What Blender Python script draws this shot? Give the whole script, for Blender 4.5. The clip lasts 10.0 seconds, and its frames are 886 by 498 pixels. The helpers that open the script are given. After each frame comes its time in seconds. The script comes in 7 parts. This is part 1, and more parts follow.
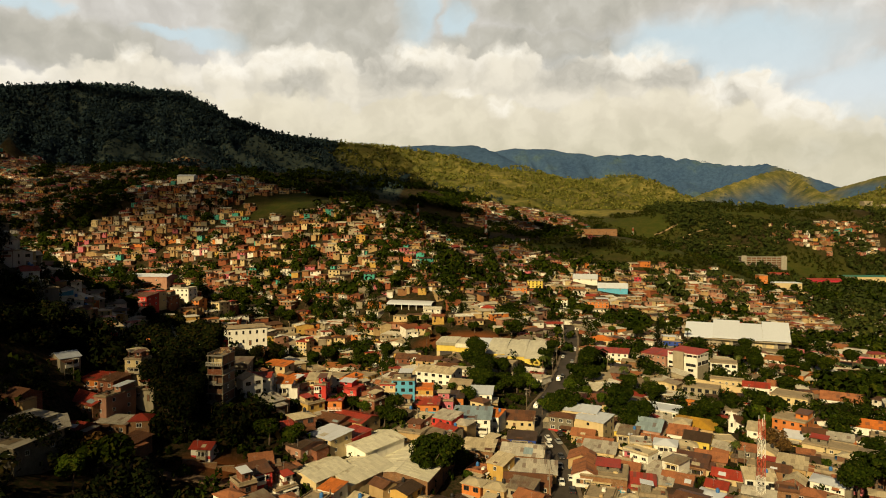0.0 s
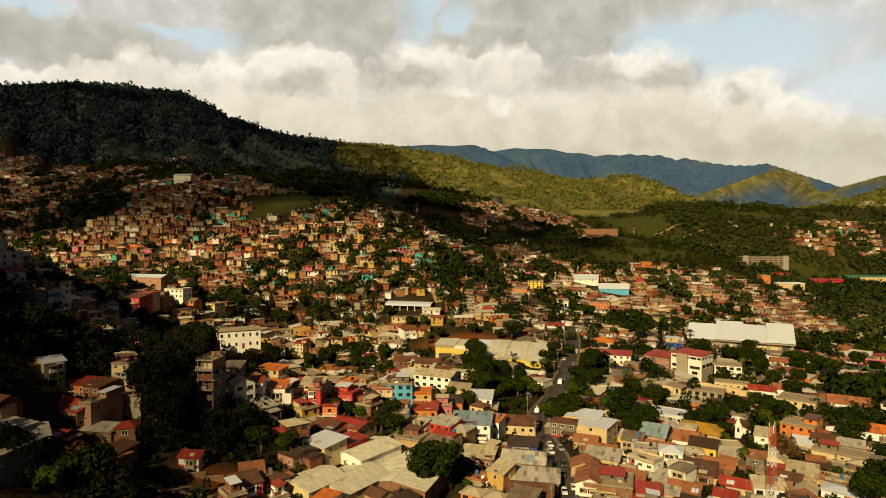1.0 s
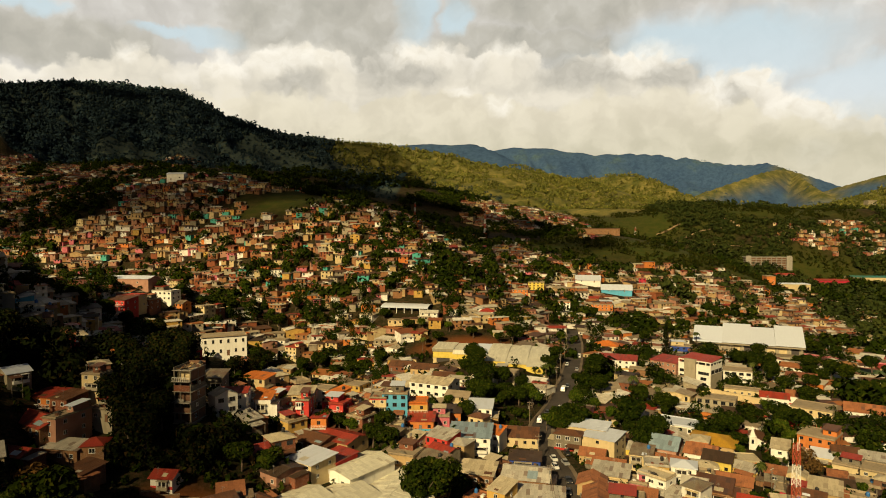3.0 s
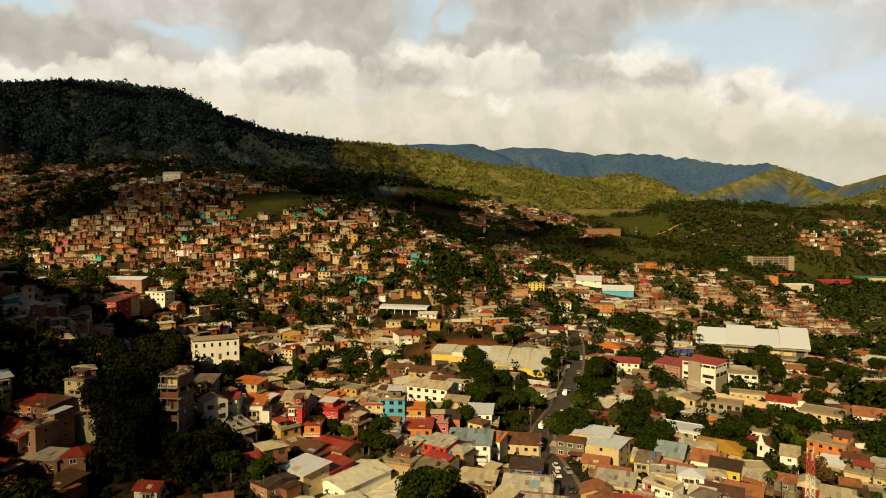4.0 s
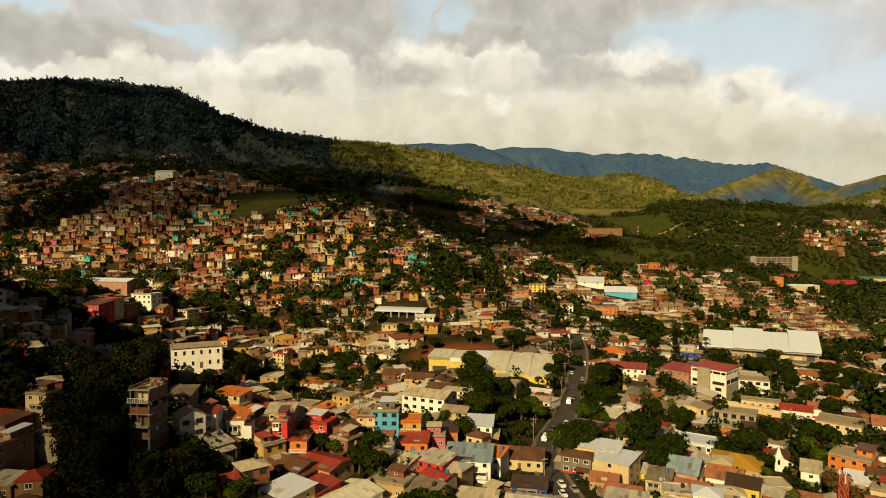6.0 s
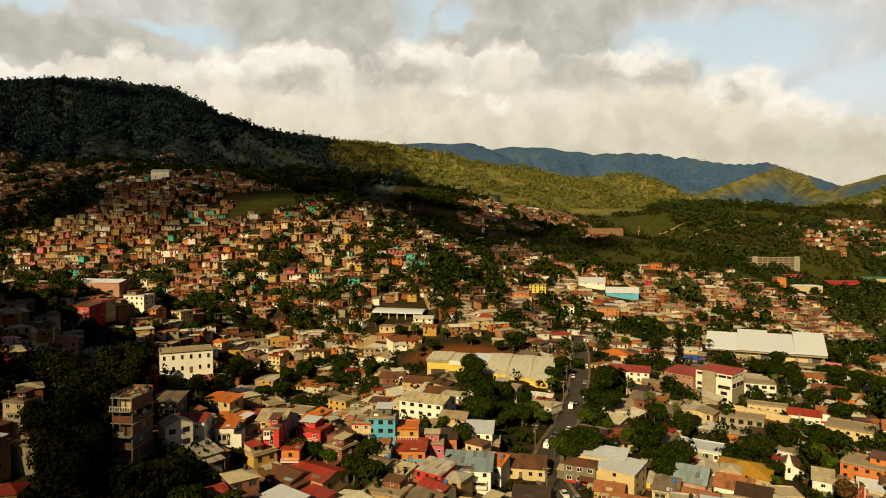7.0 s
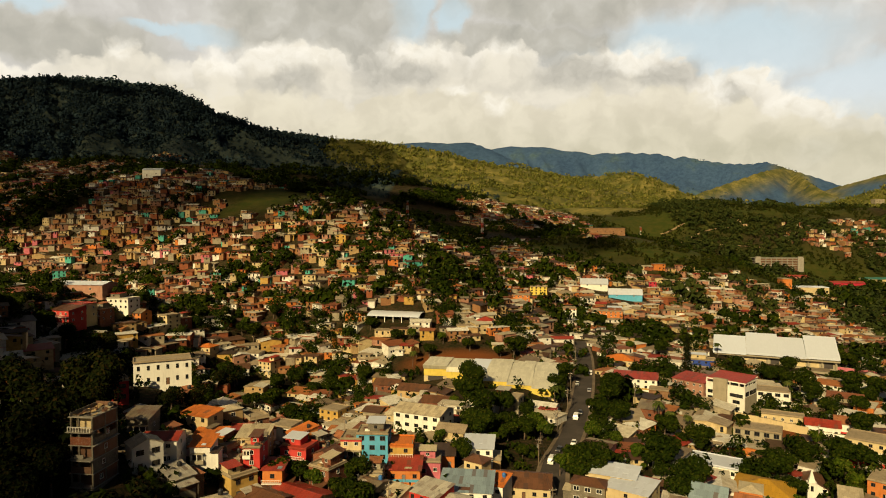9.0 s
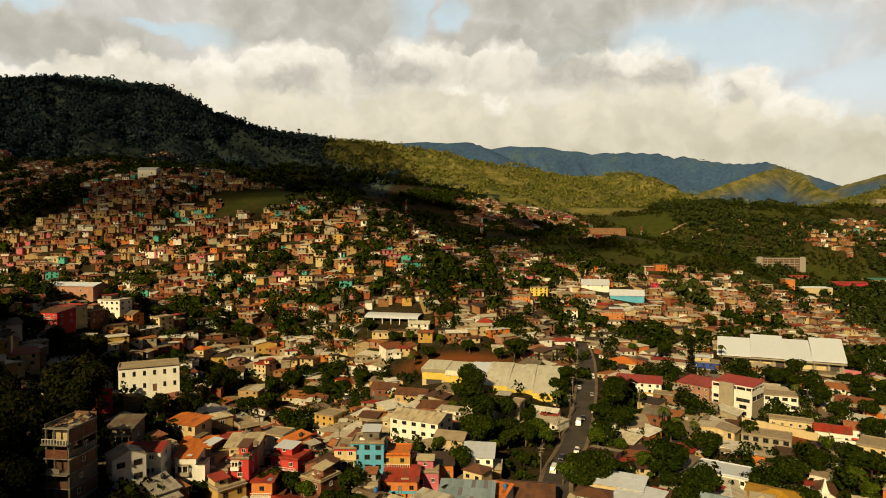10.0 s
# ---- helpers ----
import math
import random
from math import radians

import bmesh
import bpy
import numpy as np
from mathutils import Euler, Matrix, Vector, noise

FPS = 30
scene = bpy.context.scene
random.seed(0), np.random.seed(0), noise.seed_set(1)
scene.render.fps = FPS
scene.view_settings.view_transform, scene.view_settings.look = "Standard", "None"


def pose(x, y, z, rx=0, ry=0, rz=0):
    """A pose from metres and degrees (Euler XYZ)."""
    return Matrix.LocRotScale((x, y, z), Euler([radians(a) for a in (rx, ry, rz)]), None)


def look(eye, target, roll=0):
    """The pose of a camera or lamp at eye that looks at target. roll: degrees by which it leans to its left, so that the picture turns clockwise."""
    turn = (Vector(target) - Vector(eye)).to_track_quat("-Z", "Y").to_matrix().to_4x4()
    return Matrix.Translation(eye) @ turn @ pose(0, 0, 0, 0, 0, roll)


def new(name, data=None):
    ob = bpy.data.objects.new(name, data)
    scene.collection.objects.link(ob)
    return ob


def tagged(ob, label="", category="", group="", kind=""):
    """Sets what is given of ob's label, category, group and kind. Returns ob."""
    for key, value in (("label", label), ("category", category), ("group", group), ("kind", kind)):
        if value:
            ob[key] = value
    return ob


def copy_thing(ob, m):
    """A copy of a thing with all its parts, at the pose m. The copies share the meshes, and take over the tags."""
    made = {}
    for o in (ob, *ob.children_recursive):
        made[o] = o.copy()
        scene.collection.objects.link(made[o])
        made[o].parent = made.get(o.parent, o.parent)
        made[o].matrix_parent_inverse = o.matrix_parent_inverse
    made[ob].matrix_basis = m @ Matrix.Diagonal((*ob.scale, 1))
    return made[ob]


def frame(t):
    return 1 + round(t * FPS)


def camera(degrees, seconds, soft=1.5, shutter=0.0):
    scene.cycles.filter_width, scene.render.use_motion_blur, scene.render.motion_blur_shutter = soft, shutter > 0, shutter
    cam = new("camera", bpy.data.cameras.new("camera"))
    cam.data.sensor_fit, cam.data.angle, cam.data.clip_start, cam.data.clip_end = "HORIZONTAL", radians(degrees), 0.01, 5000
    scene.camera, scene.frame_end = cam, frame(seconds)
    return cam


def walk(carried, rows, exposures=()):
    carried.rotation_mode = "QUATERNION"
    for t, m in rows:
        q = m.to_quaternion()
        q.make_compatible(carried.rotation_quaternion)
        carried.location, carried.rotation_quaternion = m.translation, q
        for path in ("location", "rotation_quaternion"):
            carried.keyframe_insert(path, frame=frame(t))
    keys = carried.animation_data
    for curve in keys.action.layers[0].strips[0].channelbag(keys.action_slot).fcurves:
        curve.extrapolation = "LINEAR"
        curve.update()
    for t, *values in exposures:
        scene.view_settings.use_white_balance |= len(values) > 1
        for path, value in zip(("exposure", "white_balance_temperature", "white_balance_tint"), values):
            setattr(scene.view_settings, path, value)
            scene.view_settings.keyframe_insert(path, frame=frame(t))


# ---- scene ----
# ---------------------------------------------------------------- camera: a drone in level flight up the valley
cam = camera(71, 10.0, soft=1.0)


def flight(t):
    u = t / 10 - 0.5
    pitch = -1.739 - 0.070 * u + 0.088 * u * u
    yaw = 2.755 - 0.486 * u - 0.187 * u * u
    return pose(-0.64 * (u * u - 0.25), 72 * (u + 0.5) + 3.12 * (u * u - 0.25), 75, 90 + pitch, 0, yaw)


walk(cam, [(t / 2, flight(t / 2)) for t in range(21)], [(0.0, 0.16), (10.0, 0.16)])

# ---------------------------------------------------------------- sky and sun: late sun behind the camera, broken cloud
SUN_AZ, SUN_EL = 203.0, 32.0        # degrees clockwise from +y, degrees above the horizon
TO_SUN = Vector((math.sin(radians(SUN_AZ)) * math.cos(radians(SUN_EL)), math.cos(radians(SUN_AZ)) * math.cos(radians(SUN_EL)), math.sin(radians(SUN_EL))))
world = bpy.data.worlds.new("world")
scene.world = world
world.use_nodes = True
wn = world.node_tree.nodes
sky = wn.new("ShaderNodeTexSky")
sky.sky_type, sky.sun_disc = "NISHITA", False
sky.sun_elevation, sky.sun_rotation = radians(SUN_EL), radians(SUN_AZ)
sky.dust_density = 2.0
world.node_tree.links.new(sky.outputs[0], wn["Background"].inputs[0])
wn["Background"].inputs[1].default_value = 0.010
sun = new("sun", bpy.data.lights.new("sun", "SUN"))
sun.data.energy, sun.data.angle, sun.data.color = 5.0, radians(0.53), (1.0, 0.78, 0.40)
sun.matrix_basis = look(TO_SUN * 100, (0, 0, 0))

# ---------------------------------------------------------------- materials
MATS = {}


def nodes_of(name):
    m = bpy.data.materials.new(name)
    m.use_nodes = True
    nt = m.node_tree
    return m, nt, nt.nodes, nt.links, nt.nodes["Principled BSDF"]


def noise_node(nt, vec, scale, detail=4.0, rough=0.6):
    n = nt.nodes.new("ShaderNodeTexNoise")
    n.inputs["Scale"].default_value, n.inputs["Detail"].default_value, n.inputs["Roughness"].default_value = scale, detail, rough
    nt.links.new(vec, n.inputs["Vector"])
    return n.outputs["Fac"]


def ramp_node(nt, fac, stops, mode="LINEAR"):
    r = nt.nodes.new("ShaderNodeValToRGB")
    r.color_ramp.interpolation = mode
    el = r.color_ramp.elements
    while len(el) < len(stops):
        el.new(0.5)
    for e, (p, c) in zip(el, stops):
        e.position, e.color = p, (*c, 1.0) if len(c) == 3 else c
    nt.links.new(fac, r.inputs[0])
    return r.outputs[0]


def mix_node(nt, fac, a, b, mode="MIX"):
    m = nt.nodes.new("ShaderNodeMix")
    m.data_type, m.blend_type = "RGBA", mode
    for sock, val in ((m.inputs[0], fac), (m.inputs[6], a), (m.inputs[7], b)):
        if isinstance(val, (int, float)):
            sock.default_value = val
        elif isinstance(val, tuple):
            sock.default_value = (*val, 1.0)
        else:
            nt.links.new(val, sock)
    return m.outputs[2]


def math_node(nt, op, a, b=0.0, c=0.0):
    m = nt.nodes.new("ShaderNodeMath")
    m.operation = op
    for sock, val in zip(m.inputs, (a, b, c)):
        if isinstance(val, (int, float)):
            sock.default_value = val
        else:
            nt.links.new(val, sock)
    return m.outputs[0]


def bump_to(nt, bsdf, height, strength, dist):
    b = nt.nodes.new("ShaderNodeBump")
    b.inputs["Strength"].default_value, b.inputs["Distance"].default_value = strength, dist
    nt.links.new(height, b.inputs["Height"])
    nt.links.new(b.outputs[0], bsdf.inputs["Normal"])


def world_pos(nt):
    return nt.nodes.new("ShaderNodeNewGeometry").outputs["Position"]


def plaster(name, col, stain=0.45):
    """Painted or bare wall: rain stains running down, blotches and fine grain."""
    m, nt, n, l, b = nodes_of(name)
    p = world_pos(nt)
    sq = n.new("ShaderNodeMapping")
    sq.inputs["Scale"].default_value = (1.0, 1.0, 0.22)
    l.new(p, sq.inputs[0])
    streak = noise_node(nt, sq.outputs[0], 1.3, 5)
    blotch = noise_node(nt, p, 0.35, 4)
    grain = noise_node(nt, p, 9.0, 3)
    dirt = tuple(c * 0.45 for c in col)
    pale = tuple(min(1, c * 1.1 + 0.03) for c in col)
    c1 = mix_node(nt, ramp_node(nt, streak, [(0.48, (0, 0, 0)), (0.75, (1, 1, 1))]), col, dirt)
    c1 = mix_node(nt, 1.0 - stain, c1, col)
    c2 = mix_node(nt, ramp_node(nt, blotch, [(0.42, (0, 0, 0)), (0.62, (0.7, 0.7, 0.7))]), c1, pale)
    tone = n.new("ShaderNodeObjectInfo").outputs["Random"]
    c3 = mix_node(nt, 0.35, c2, ramp_node(nt, tone, [(0.0, (0.62, 0.58, 0.54)), (1.0, (1, 0.99, 0.96))]), "MULTIPLY")
    l.new(c3, b.inputs["Base Color"])
    b.inputs["Roughness"].default_value = 0.88
    bump_to(nt, b, grain, 0.35, 0.02)
    MATS[name] = m


def brickwork(name, col):
    m, nt, n, l, b = nodes_of(name)
    p = world_pos(nt)
    blotch = noise_node(nt, p, 0.5, 5)
    fine = noise_node(nt, p, 3.5, 4)
    course = n.new("ShaderNodeTexWave")
    course.bands_direction = "Z"
    course.inputs["Scale"].default_value = 1.7
    course.inputs["Distortion"].default_value = 0.6
    l.new(p, course.inputs["Vector"])
    c = mix_node(nt, ramp_node(nt, blotch, [(0.35, (0, 0, 0)), (0.7, (1, 1, 1))]), col, tuple(v * 0.55 for v in col))
    c = mix_node(nt, ramp_node(nt, fine, [(0.5, (0, 0, 0)), (0.8, (0.8, 0.8, 0.8))]), c, (0.36, 0.30, 0.25))
    c = mix_node(nt, 0.18, c, course.outputs["Color"], "MULTIPLY")
    tone = n.new("ShaderNodeObjectInfo").outputs["Random"]
    c = mix_node(nt, 0.4, c, ramp_node(nt, tone, [(0.0, (0.6, 0.6, 0.6)), (1.0, (1, 1, 1))]), "MULTIPLY")
    l.new(c, b.inputs["Base Color"])
    b.inputs["Roughness"].default_value = 0.92
    bump_to(nt, b, course.outputs["Fac"], 0.3, 0.03)
    MATS[name] = m


def sheeting(name, col, rust=0.5, rough=0.55, metal=0.0, rust_col=(0.16, 0.07, 0.035), panel=0.55):
    """Corrugated roofing: ribs down the slope, sheet joints and rust that follows the joints."""
    m, nt, n, l, b = nodes_of(name)
    tc = n.new("ShaderNodeTexCoord").outputs["Object"]
    w = n.new("ShaderNodeTexWave")
    w.bands_direction = "X"
    w.inputs["Scale"].default_value = 1.6
    l.new(tc, w.inputs["Vector"])
    p = world_pos(nt)
    sheet = n.new("ShaderNodeTexBrick")
    sheet.inputs["Color1"].default_value = (1, 1, 1, 1)
    sheet.inputs["Color2"].default_value = (0.72, 0.72, 0.72, 1)
    sheet.inputs["Mortar"].default_value = (0.35, 0.33, 0.3, 1)
    sheet.inputs["Scale"].default_value = 1.0
    sheet.inputs["Mortar Size"].default_value = 0.02
    sheet.inputs["Brick Width"].default_value, sheet.inputs["Row Height"].default_value = 0.9, 2.6
    l.new(tc, sheet.inputs["Vector"])
    big = noise_node(nt, p, 0.28, 5, 0.65)
    fine = noise_node(nt, p, 2.6, 5, 0.7)
    both = math_node(nt, "ADD", math_node(nt, "MULTIPLY", big, 0.6), math_node(nt, "MULTIPLY", fine, 0.4))
    mask = ramp_node(nt, both, [(0.62 - 0.22 * rust, (0, 0, 0)), (0.74 - 0.12 * rust, (1, 1, 1))])
    c = mix_node(nt, mask, col, rust_col)
    c = mix_node(nt, panel, c, sheet.outputs["Color"], "MULTIPLY")
    isle = n.new("ShaderNodeNewGeometry").outputs["Random Per Island"]
    c = mix_node(nt, panel, c, ramp_node(nt, isle, [(0.0, (0.55, 0.5, 0.46)), (0.4, (0.85, 0.83, 0.8)), (0.8, (1.12, 1.1, 1.06))]), "MULTIPLY")
    c = mix_node(nt, ramp_node(nt, isle, [(0.0, (panel, panel, panel)), (0.10, (0, 0, 0))], "CONSTANT"), c, tuple(v * 0.8 + 0.02 for v in rust_col))
    tone = n.new("ShaderNodeObjectInfo").outputs["Random"]
    c = mix_node(nt, 0.4, c, ramp_node(nt, tone, [(0.0, (0.6, 0.57, 0.54)), (1.0, (1, 1, 1))]), "MULTIPLY")
    l.new(c, b.inputs["Base Color"])
    b.inputs["Roughness"].default_value, b.inputs["Metallic"].default_value = rough, metal
    bump_to(nt, b, w.outputs["Fac"], 0.5, 0.05)
    MATS[name] = m


def plain(name, col, rough=0.6, metal=0.0, grime=0.3):
    m, nt, n, l, b = nodes_of(name)
    p = world_pos(nt)
    f = noise_node(nt, p, 1.8, 4)
    c = mix_node(nt, ramp_node(nt, f, [(0.4, (0, 0, 0)), (0.75, (grime,) * 3)]), col, tuple(v * 0.5 for v in col))
    l.new(c, b.inputs["Base Color"])
    b.inputs["Roughness"].default_value, b.inputs["Metallic"].default_value = rough, metal
    MATS[name] = m


def foliage(name, dark, light, hue=(0.10, 0.085, 0.02)):
    """Leaves: each clump its own green, some yellowed, lightly translucent."""
    m, nt, n, l, b = nodes_of(name)
    isle = n.new("ShaderNodeNewGeometry").outputs["Random Per Island"]
    tone = n.new("ShaderNodeObjectInfo").outputs["Random"]
    c = ramp_node(nt, isle, [(0.0, dark), (0.75, light), (1.0, hue)])
    c = mix_node(nt, 0.5, c, ramp_node(nt, tone, [(0.0, (0.55, 0.6, 0.5)), (0.6, (1, 1, 1)), (1.0, (1.25, 1.1, 0.7))]), "MULTIPLY")
    big = noise_node(nt, world_pos(nt), 0.03, 3)
    c = mix_node(nt, 0.6, c, ramp_node(nt, big, [(0.35, (0.6, 0.65, 0.6)), (0.65, (1.15, 1.05, 0.8))]), "MULTIPLY")
    l.new(c, b.inputs["Base Color"])
    b.inputs["Roughness"].default_value = 0.9
    b.inputs["Specular IOR Level"].default_value = 0.04
    MATS[name] = m


WALLS = dict(
    white=(0.78, 0.76, 0.69), cream=(0.58, 0.46, 0.25), tan=(0.42, 0.285, 0.13), ochre=(0.50, 0.31, 0.07), yellow=(0.66, 0.50, 0.085),
    orange=(0.54, 0.17, 0.03), red=(0.48, 0.028, 0.020), crimson=(0.42, 0.010, 0.035), pink=(0.50, 0.13, 0.17), sky_blue=(0.085, 0.36, 0.56),
    blue=(0.014, 0.05, 0.30), turquoise=(0.07, 0.38, 0.32), green=(0.18, 0.34, 0.07), grey=(0.28, 0.255, 0.21), concrete=(0.33, 0.285, 0.20),
    rose=(0.37, 0.19, 0.125), brown=(0.17, 0.082, 0.042))
for k, v in WALLS.items():
    plaster(k, v, 0.35 if k in ("white", "cream", "sky_blue", "crimson") else 0.5)
brickwork("brick", (0.27, 0.080, 0.030))
brickwork("block", (0.22, 0.19, 0.135))
brickwork("adobe", (0.30, 0.145, 0.058))
sheeting("zinc", (0.52, 0.485, 0.41), 0.4)
sheeting("old_zinc", (0.23, 0.19, 0.13), 0.65)
sheeting("rusty", (0.15, 0.066, 0.032), 0.5, rust_col=(0.07, 0.035, 0.022))
sheeting("dark_roof", (0.065, 0.040, 0.025), 0.4, rust_col=(0.09, 0.05, 0.03))
sheeting("red_roof", (0.37, 0.045, 0.024), 0.4)
sheeting("clay_roof", (0.36, 0.135, 0.055), 0.4, 0.9, rust_col=(0.10, 0.045, 0.028))
sheeting("orange_roof", (0.60, 0.165, 0.02), 0.2, 0.85)
sheeting("cream_roof", (0.55, 0.47, 0.32), 0.4, 0.7, rust_col=(0.36, 0.28, 0.18))
sheeting("white_roof", (0.64, 0.69, 0.80), -1.6, 0.5, rust_col=(0.62, 0.63, 0.64), panel=0.12)
sheeting("pale_roof", (0.70, 0.67, 0.54), 0.15, 0.6, rust_col=(0.42, 0.33, 0.20), panel=0.38)
sheeting("yellow_roof", (0.50, 0.27, 0.018), 0.3, 0.7)
sheeting("teal_roof", (0.035, 0.19, 0.17), 0.3, 0.6)
sheeting("blue_roof", (0.27, 0.36, 0.42), 0.25, 0.5)
plaster("slab", (0.30, 0.235, 0.15), 0.9)
plain("glass", (0.012, 0.014, 0.016), 0.12, 0.0, 0.1)
plain("frame_white", (0.70, 0.68, 0.62), 0.6)
plain("frame_dark", (0.05, 0.04, 0.035), 0.6)
plain("wood_door", (0.16, 0.08, 0.04), 0.7)
plain("metal_door", (0.20, 0.19, 0.18), 0.5)
plain("tank_black", (0.015, 0.015, 0.017), 0.5)
plain("tank_blue", (0.03, 0.14, 0.40), 0.5)
# near-black paint for the shade inside verandas
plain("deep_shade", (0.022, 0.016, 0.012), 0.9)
plain("bark", (0.11, 0.075, 0.05), 0.9, 0, 0.6)
plain("steel_red", (0.45, 0.07, 0.03), 0.6)
plain("steel_white", (0.75, 0.73, 0.68), 0.6)
plain("steel_grey", (0.30, 0.29, 0.27), 0.5, 0.4)
plain("pole_wood", (0.22, 0.17, 0.12), 0.9)
plain("rubber", (0.02, 0.02, 0.02), 0.8)
plain("car_white", (0.78, 0.77, 0.74), 0.3, 0, 0.1)
plain("car_silver", (0.42, 0.42, 0.42), 0.3, 0.4, 0.1)
plain("car_dark", (0.03, 0.03, 0.035), 0.3, 0, 0.1)
plain("car_red", (0.35, 0.03, 0.02), 0.3, 0, 0.1)
plain("lamp_glass", (0.6, 0.55, 0.45), 0.2, 0, 0.0)
foliage("leaf_mango", (0.009, 0.017, 0.001), (0.023, 0.037, 0.003), (0.050, 0.056, 0.006))
foliage("leaf_bright", (0.022, 0.042, 0.003), (0.052, 0.082, 0.007), (0.10, 0.105, 0.015))
# dark leaves, taken near black to carry the near slope's shade
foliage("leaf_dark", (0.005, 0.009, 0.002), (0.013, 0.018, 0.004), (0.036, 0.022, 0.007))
foliage("leaf_dry", (0.05, 0.028, 0.010), (0.15, 0.085, 0.03), (0.20, 0.10, 0.03))
foliage("leaf_palm", (0.03, 0.045, 0.010), (0.10, 0.12, 0.03))
# mountain woods pushed to blue: distance haze put into the leaf colour
foliage("leaf_wood_haze", (0.027, 0.050, 0.080), (0.038, 0.064, 0.084), (0.052, 0.072, 0.062))
foliage("leaf_field", (0.016, 0.026, 0.003), (0.036, 0.042, 0.006), (0.060, 0.050, 0.010))
foliage("leaf_valley", (0.026, 0.040, 0.010), (0.044, 0.056, 0.015), (0.072, 0.074, 0.018))
# blue distance haze put into the leaf colour of the farthest woods
foliage("leaf_far_haze", (0.034, 0.066, 0.12), (0.046, 0.082, 0.14), (0.075, 0.11, 0.11))
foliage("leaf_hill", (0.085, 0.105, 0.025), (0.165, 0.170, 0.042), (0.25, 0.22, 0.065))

# ---------------------------------------------------------------- lie of the land
BASE = -12.0
FAR_HILLS = [
    (-1500, 2000, 350, 388), (-1150, 1950, 300, 136), (-790, 1950, 110, 32), (-680, 1930, 85, 26), (-850, 2000, 260, 190), (-600, 2150, 300, 172), (-300, 2200, 280, 138),
    (0, 2050, 280, 172), (250, 2200, 230, 57), (550, 2350, 260, 197), (850, 2350, 230, 12), (-1100, 1450, 300, 158),
    (-750, 1150, 260, 91), (-500, 1500, 260, 92), (-450, 850, 220, 37), (-150, 1200, 300, 150), (150, 1350, 220, 17),
    (480, 1450, 200, 35), (860, 1560, 220, 92), (700, 1250, 200, 29)]
FAR_RANGES = [
    (250, 3100, 320, 158), (-100, 3000, 350, 280), (500, 4000, 450, 347), (1100, 4000, 450, 285), (1700, 4000, 400, 236),
    (2200, 3900, 400, 168), (2300, 3200, 350, 181), (1500, 3000, 350, 196), (1700, 2300, 300, 170), (1200, 2200, 300, 87),
    (-1900, 1500, 450, 125), (-900, 800, 250, 57), (300, 1750, 260, 59), (1300, 3400, 300, 48), (0, 3950, 400, 279),
    (-450, 3050, 300, 204), (1700, 3400, 300, 103), (2700, 3900, 450, 64)]
NEAR_HILLS = [
    (-98, 250, 13, 9.0),
    (-340, 720, 120, 61.7), (-180, 680, 110, 34.3), (-60, 660, 100, 21.2), (60, 760, 110, -2.9), (180, 760, 100, 48.8),
    (290, 700, 90, -2.3), (-230, 590, 90, -0.4), (-110, 550, 80, 55.9), (20, 560, 80, -6), (110, 610, 80, 15.4),
    (-380, 600, 110, -4), (-250, 430, 100, -38.8), (-110, 420, 80, -41.3), (-300, 250, 110, 79.6), (-190, 180, 90, 73.6),
    (-100, 240, 65, -60.2), (-20, 300, 70, 24.9)]
SLOPES = [
    (-60, 470, 70, 34.8), (300, 520, 110, -11.7), (160, 230, 90, 1), (40, 420, 60, 4.7), (200, 430, 80, 4.6),
    (-75, 190, 35, -2.8), (-90, 235, 35, 37.8), (-215, 410, 55, 63.8), (-115, 530, 45, -22.9), (250, 650, 60, 17.7),
    (-45, 215, 35, 18.3), (-28, 250, 24, 6.1), (-82, 194, 20, 7.8), (-112, 174, 20, -7.8), (-62, 219, 18, -11.3),
    (-1180, 1880, 200, -26), (-900, 1960, 70, 18), (-740, 1990, 120, -52), (-600, 2020, 100, -26),
    (-24, 202, 28, -3.2), (-8, 238, 16, -1.6), (45, 240, 15, -2.2), (85, 275, 16, -2.8), (105, 259, 12, -1.2)]
MAIN_ROAD = [(26, 120, -6), (27, 186, -4.5), (29, 219, -3.2), (24, 240, -1.8), (25, 258, -0.8), (36, 287, 0), (46, 324, 1), (55.5, 367, 2), (64, 414, 3), (67, 441, 4), (68.5, 458, 5)]


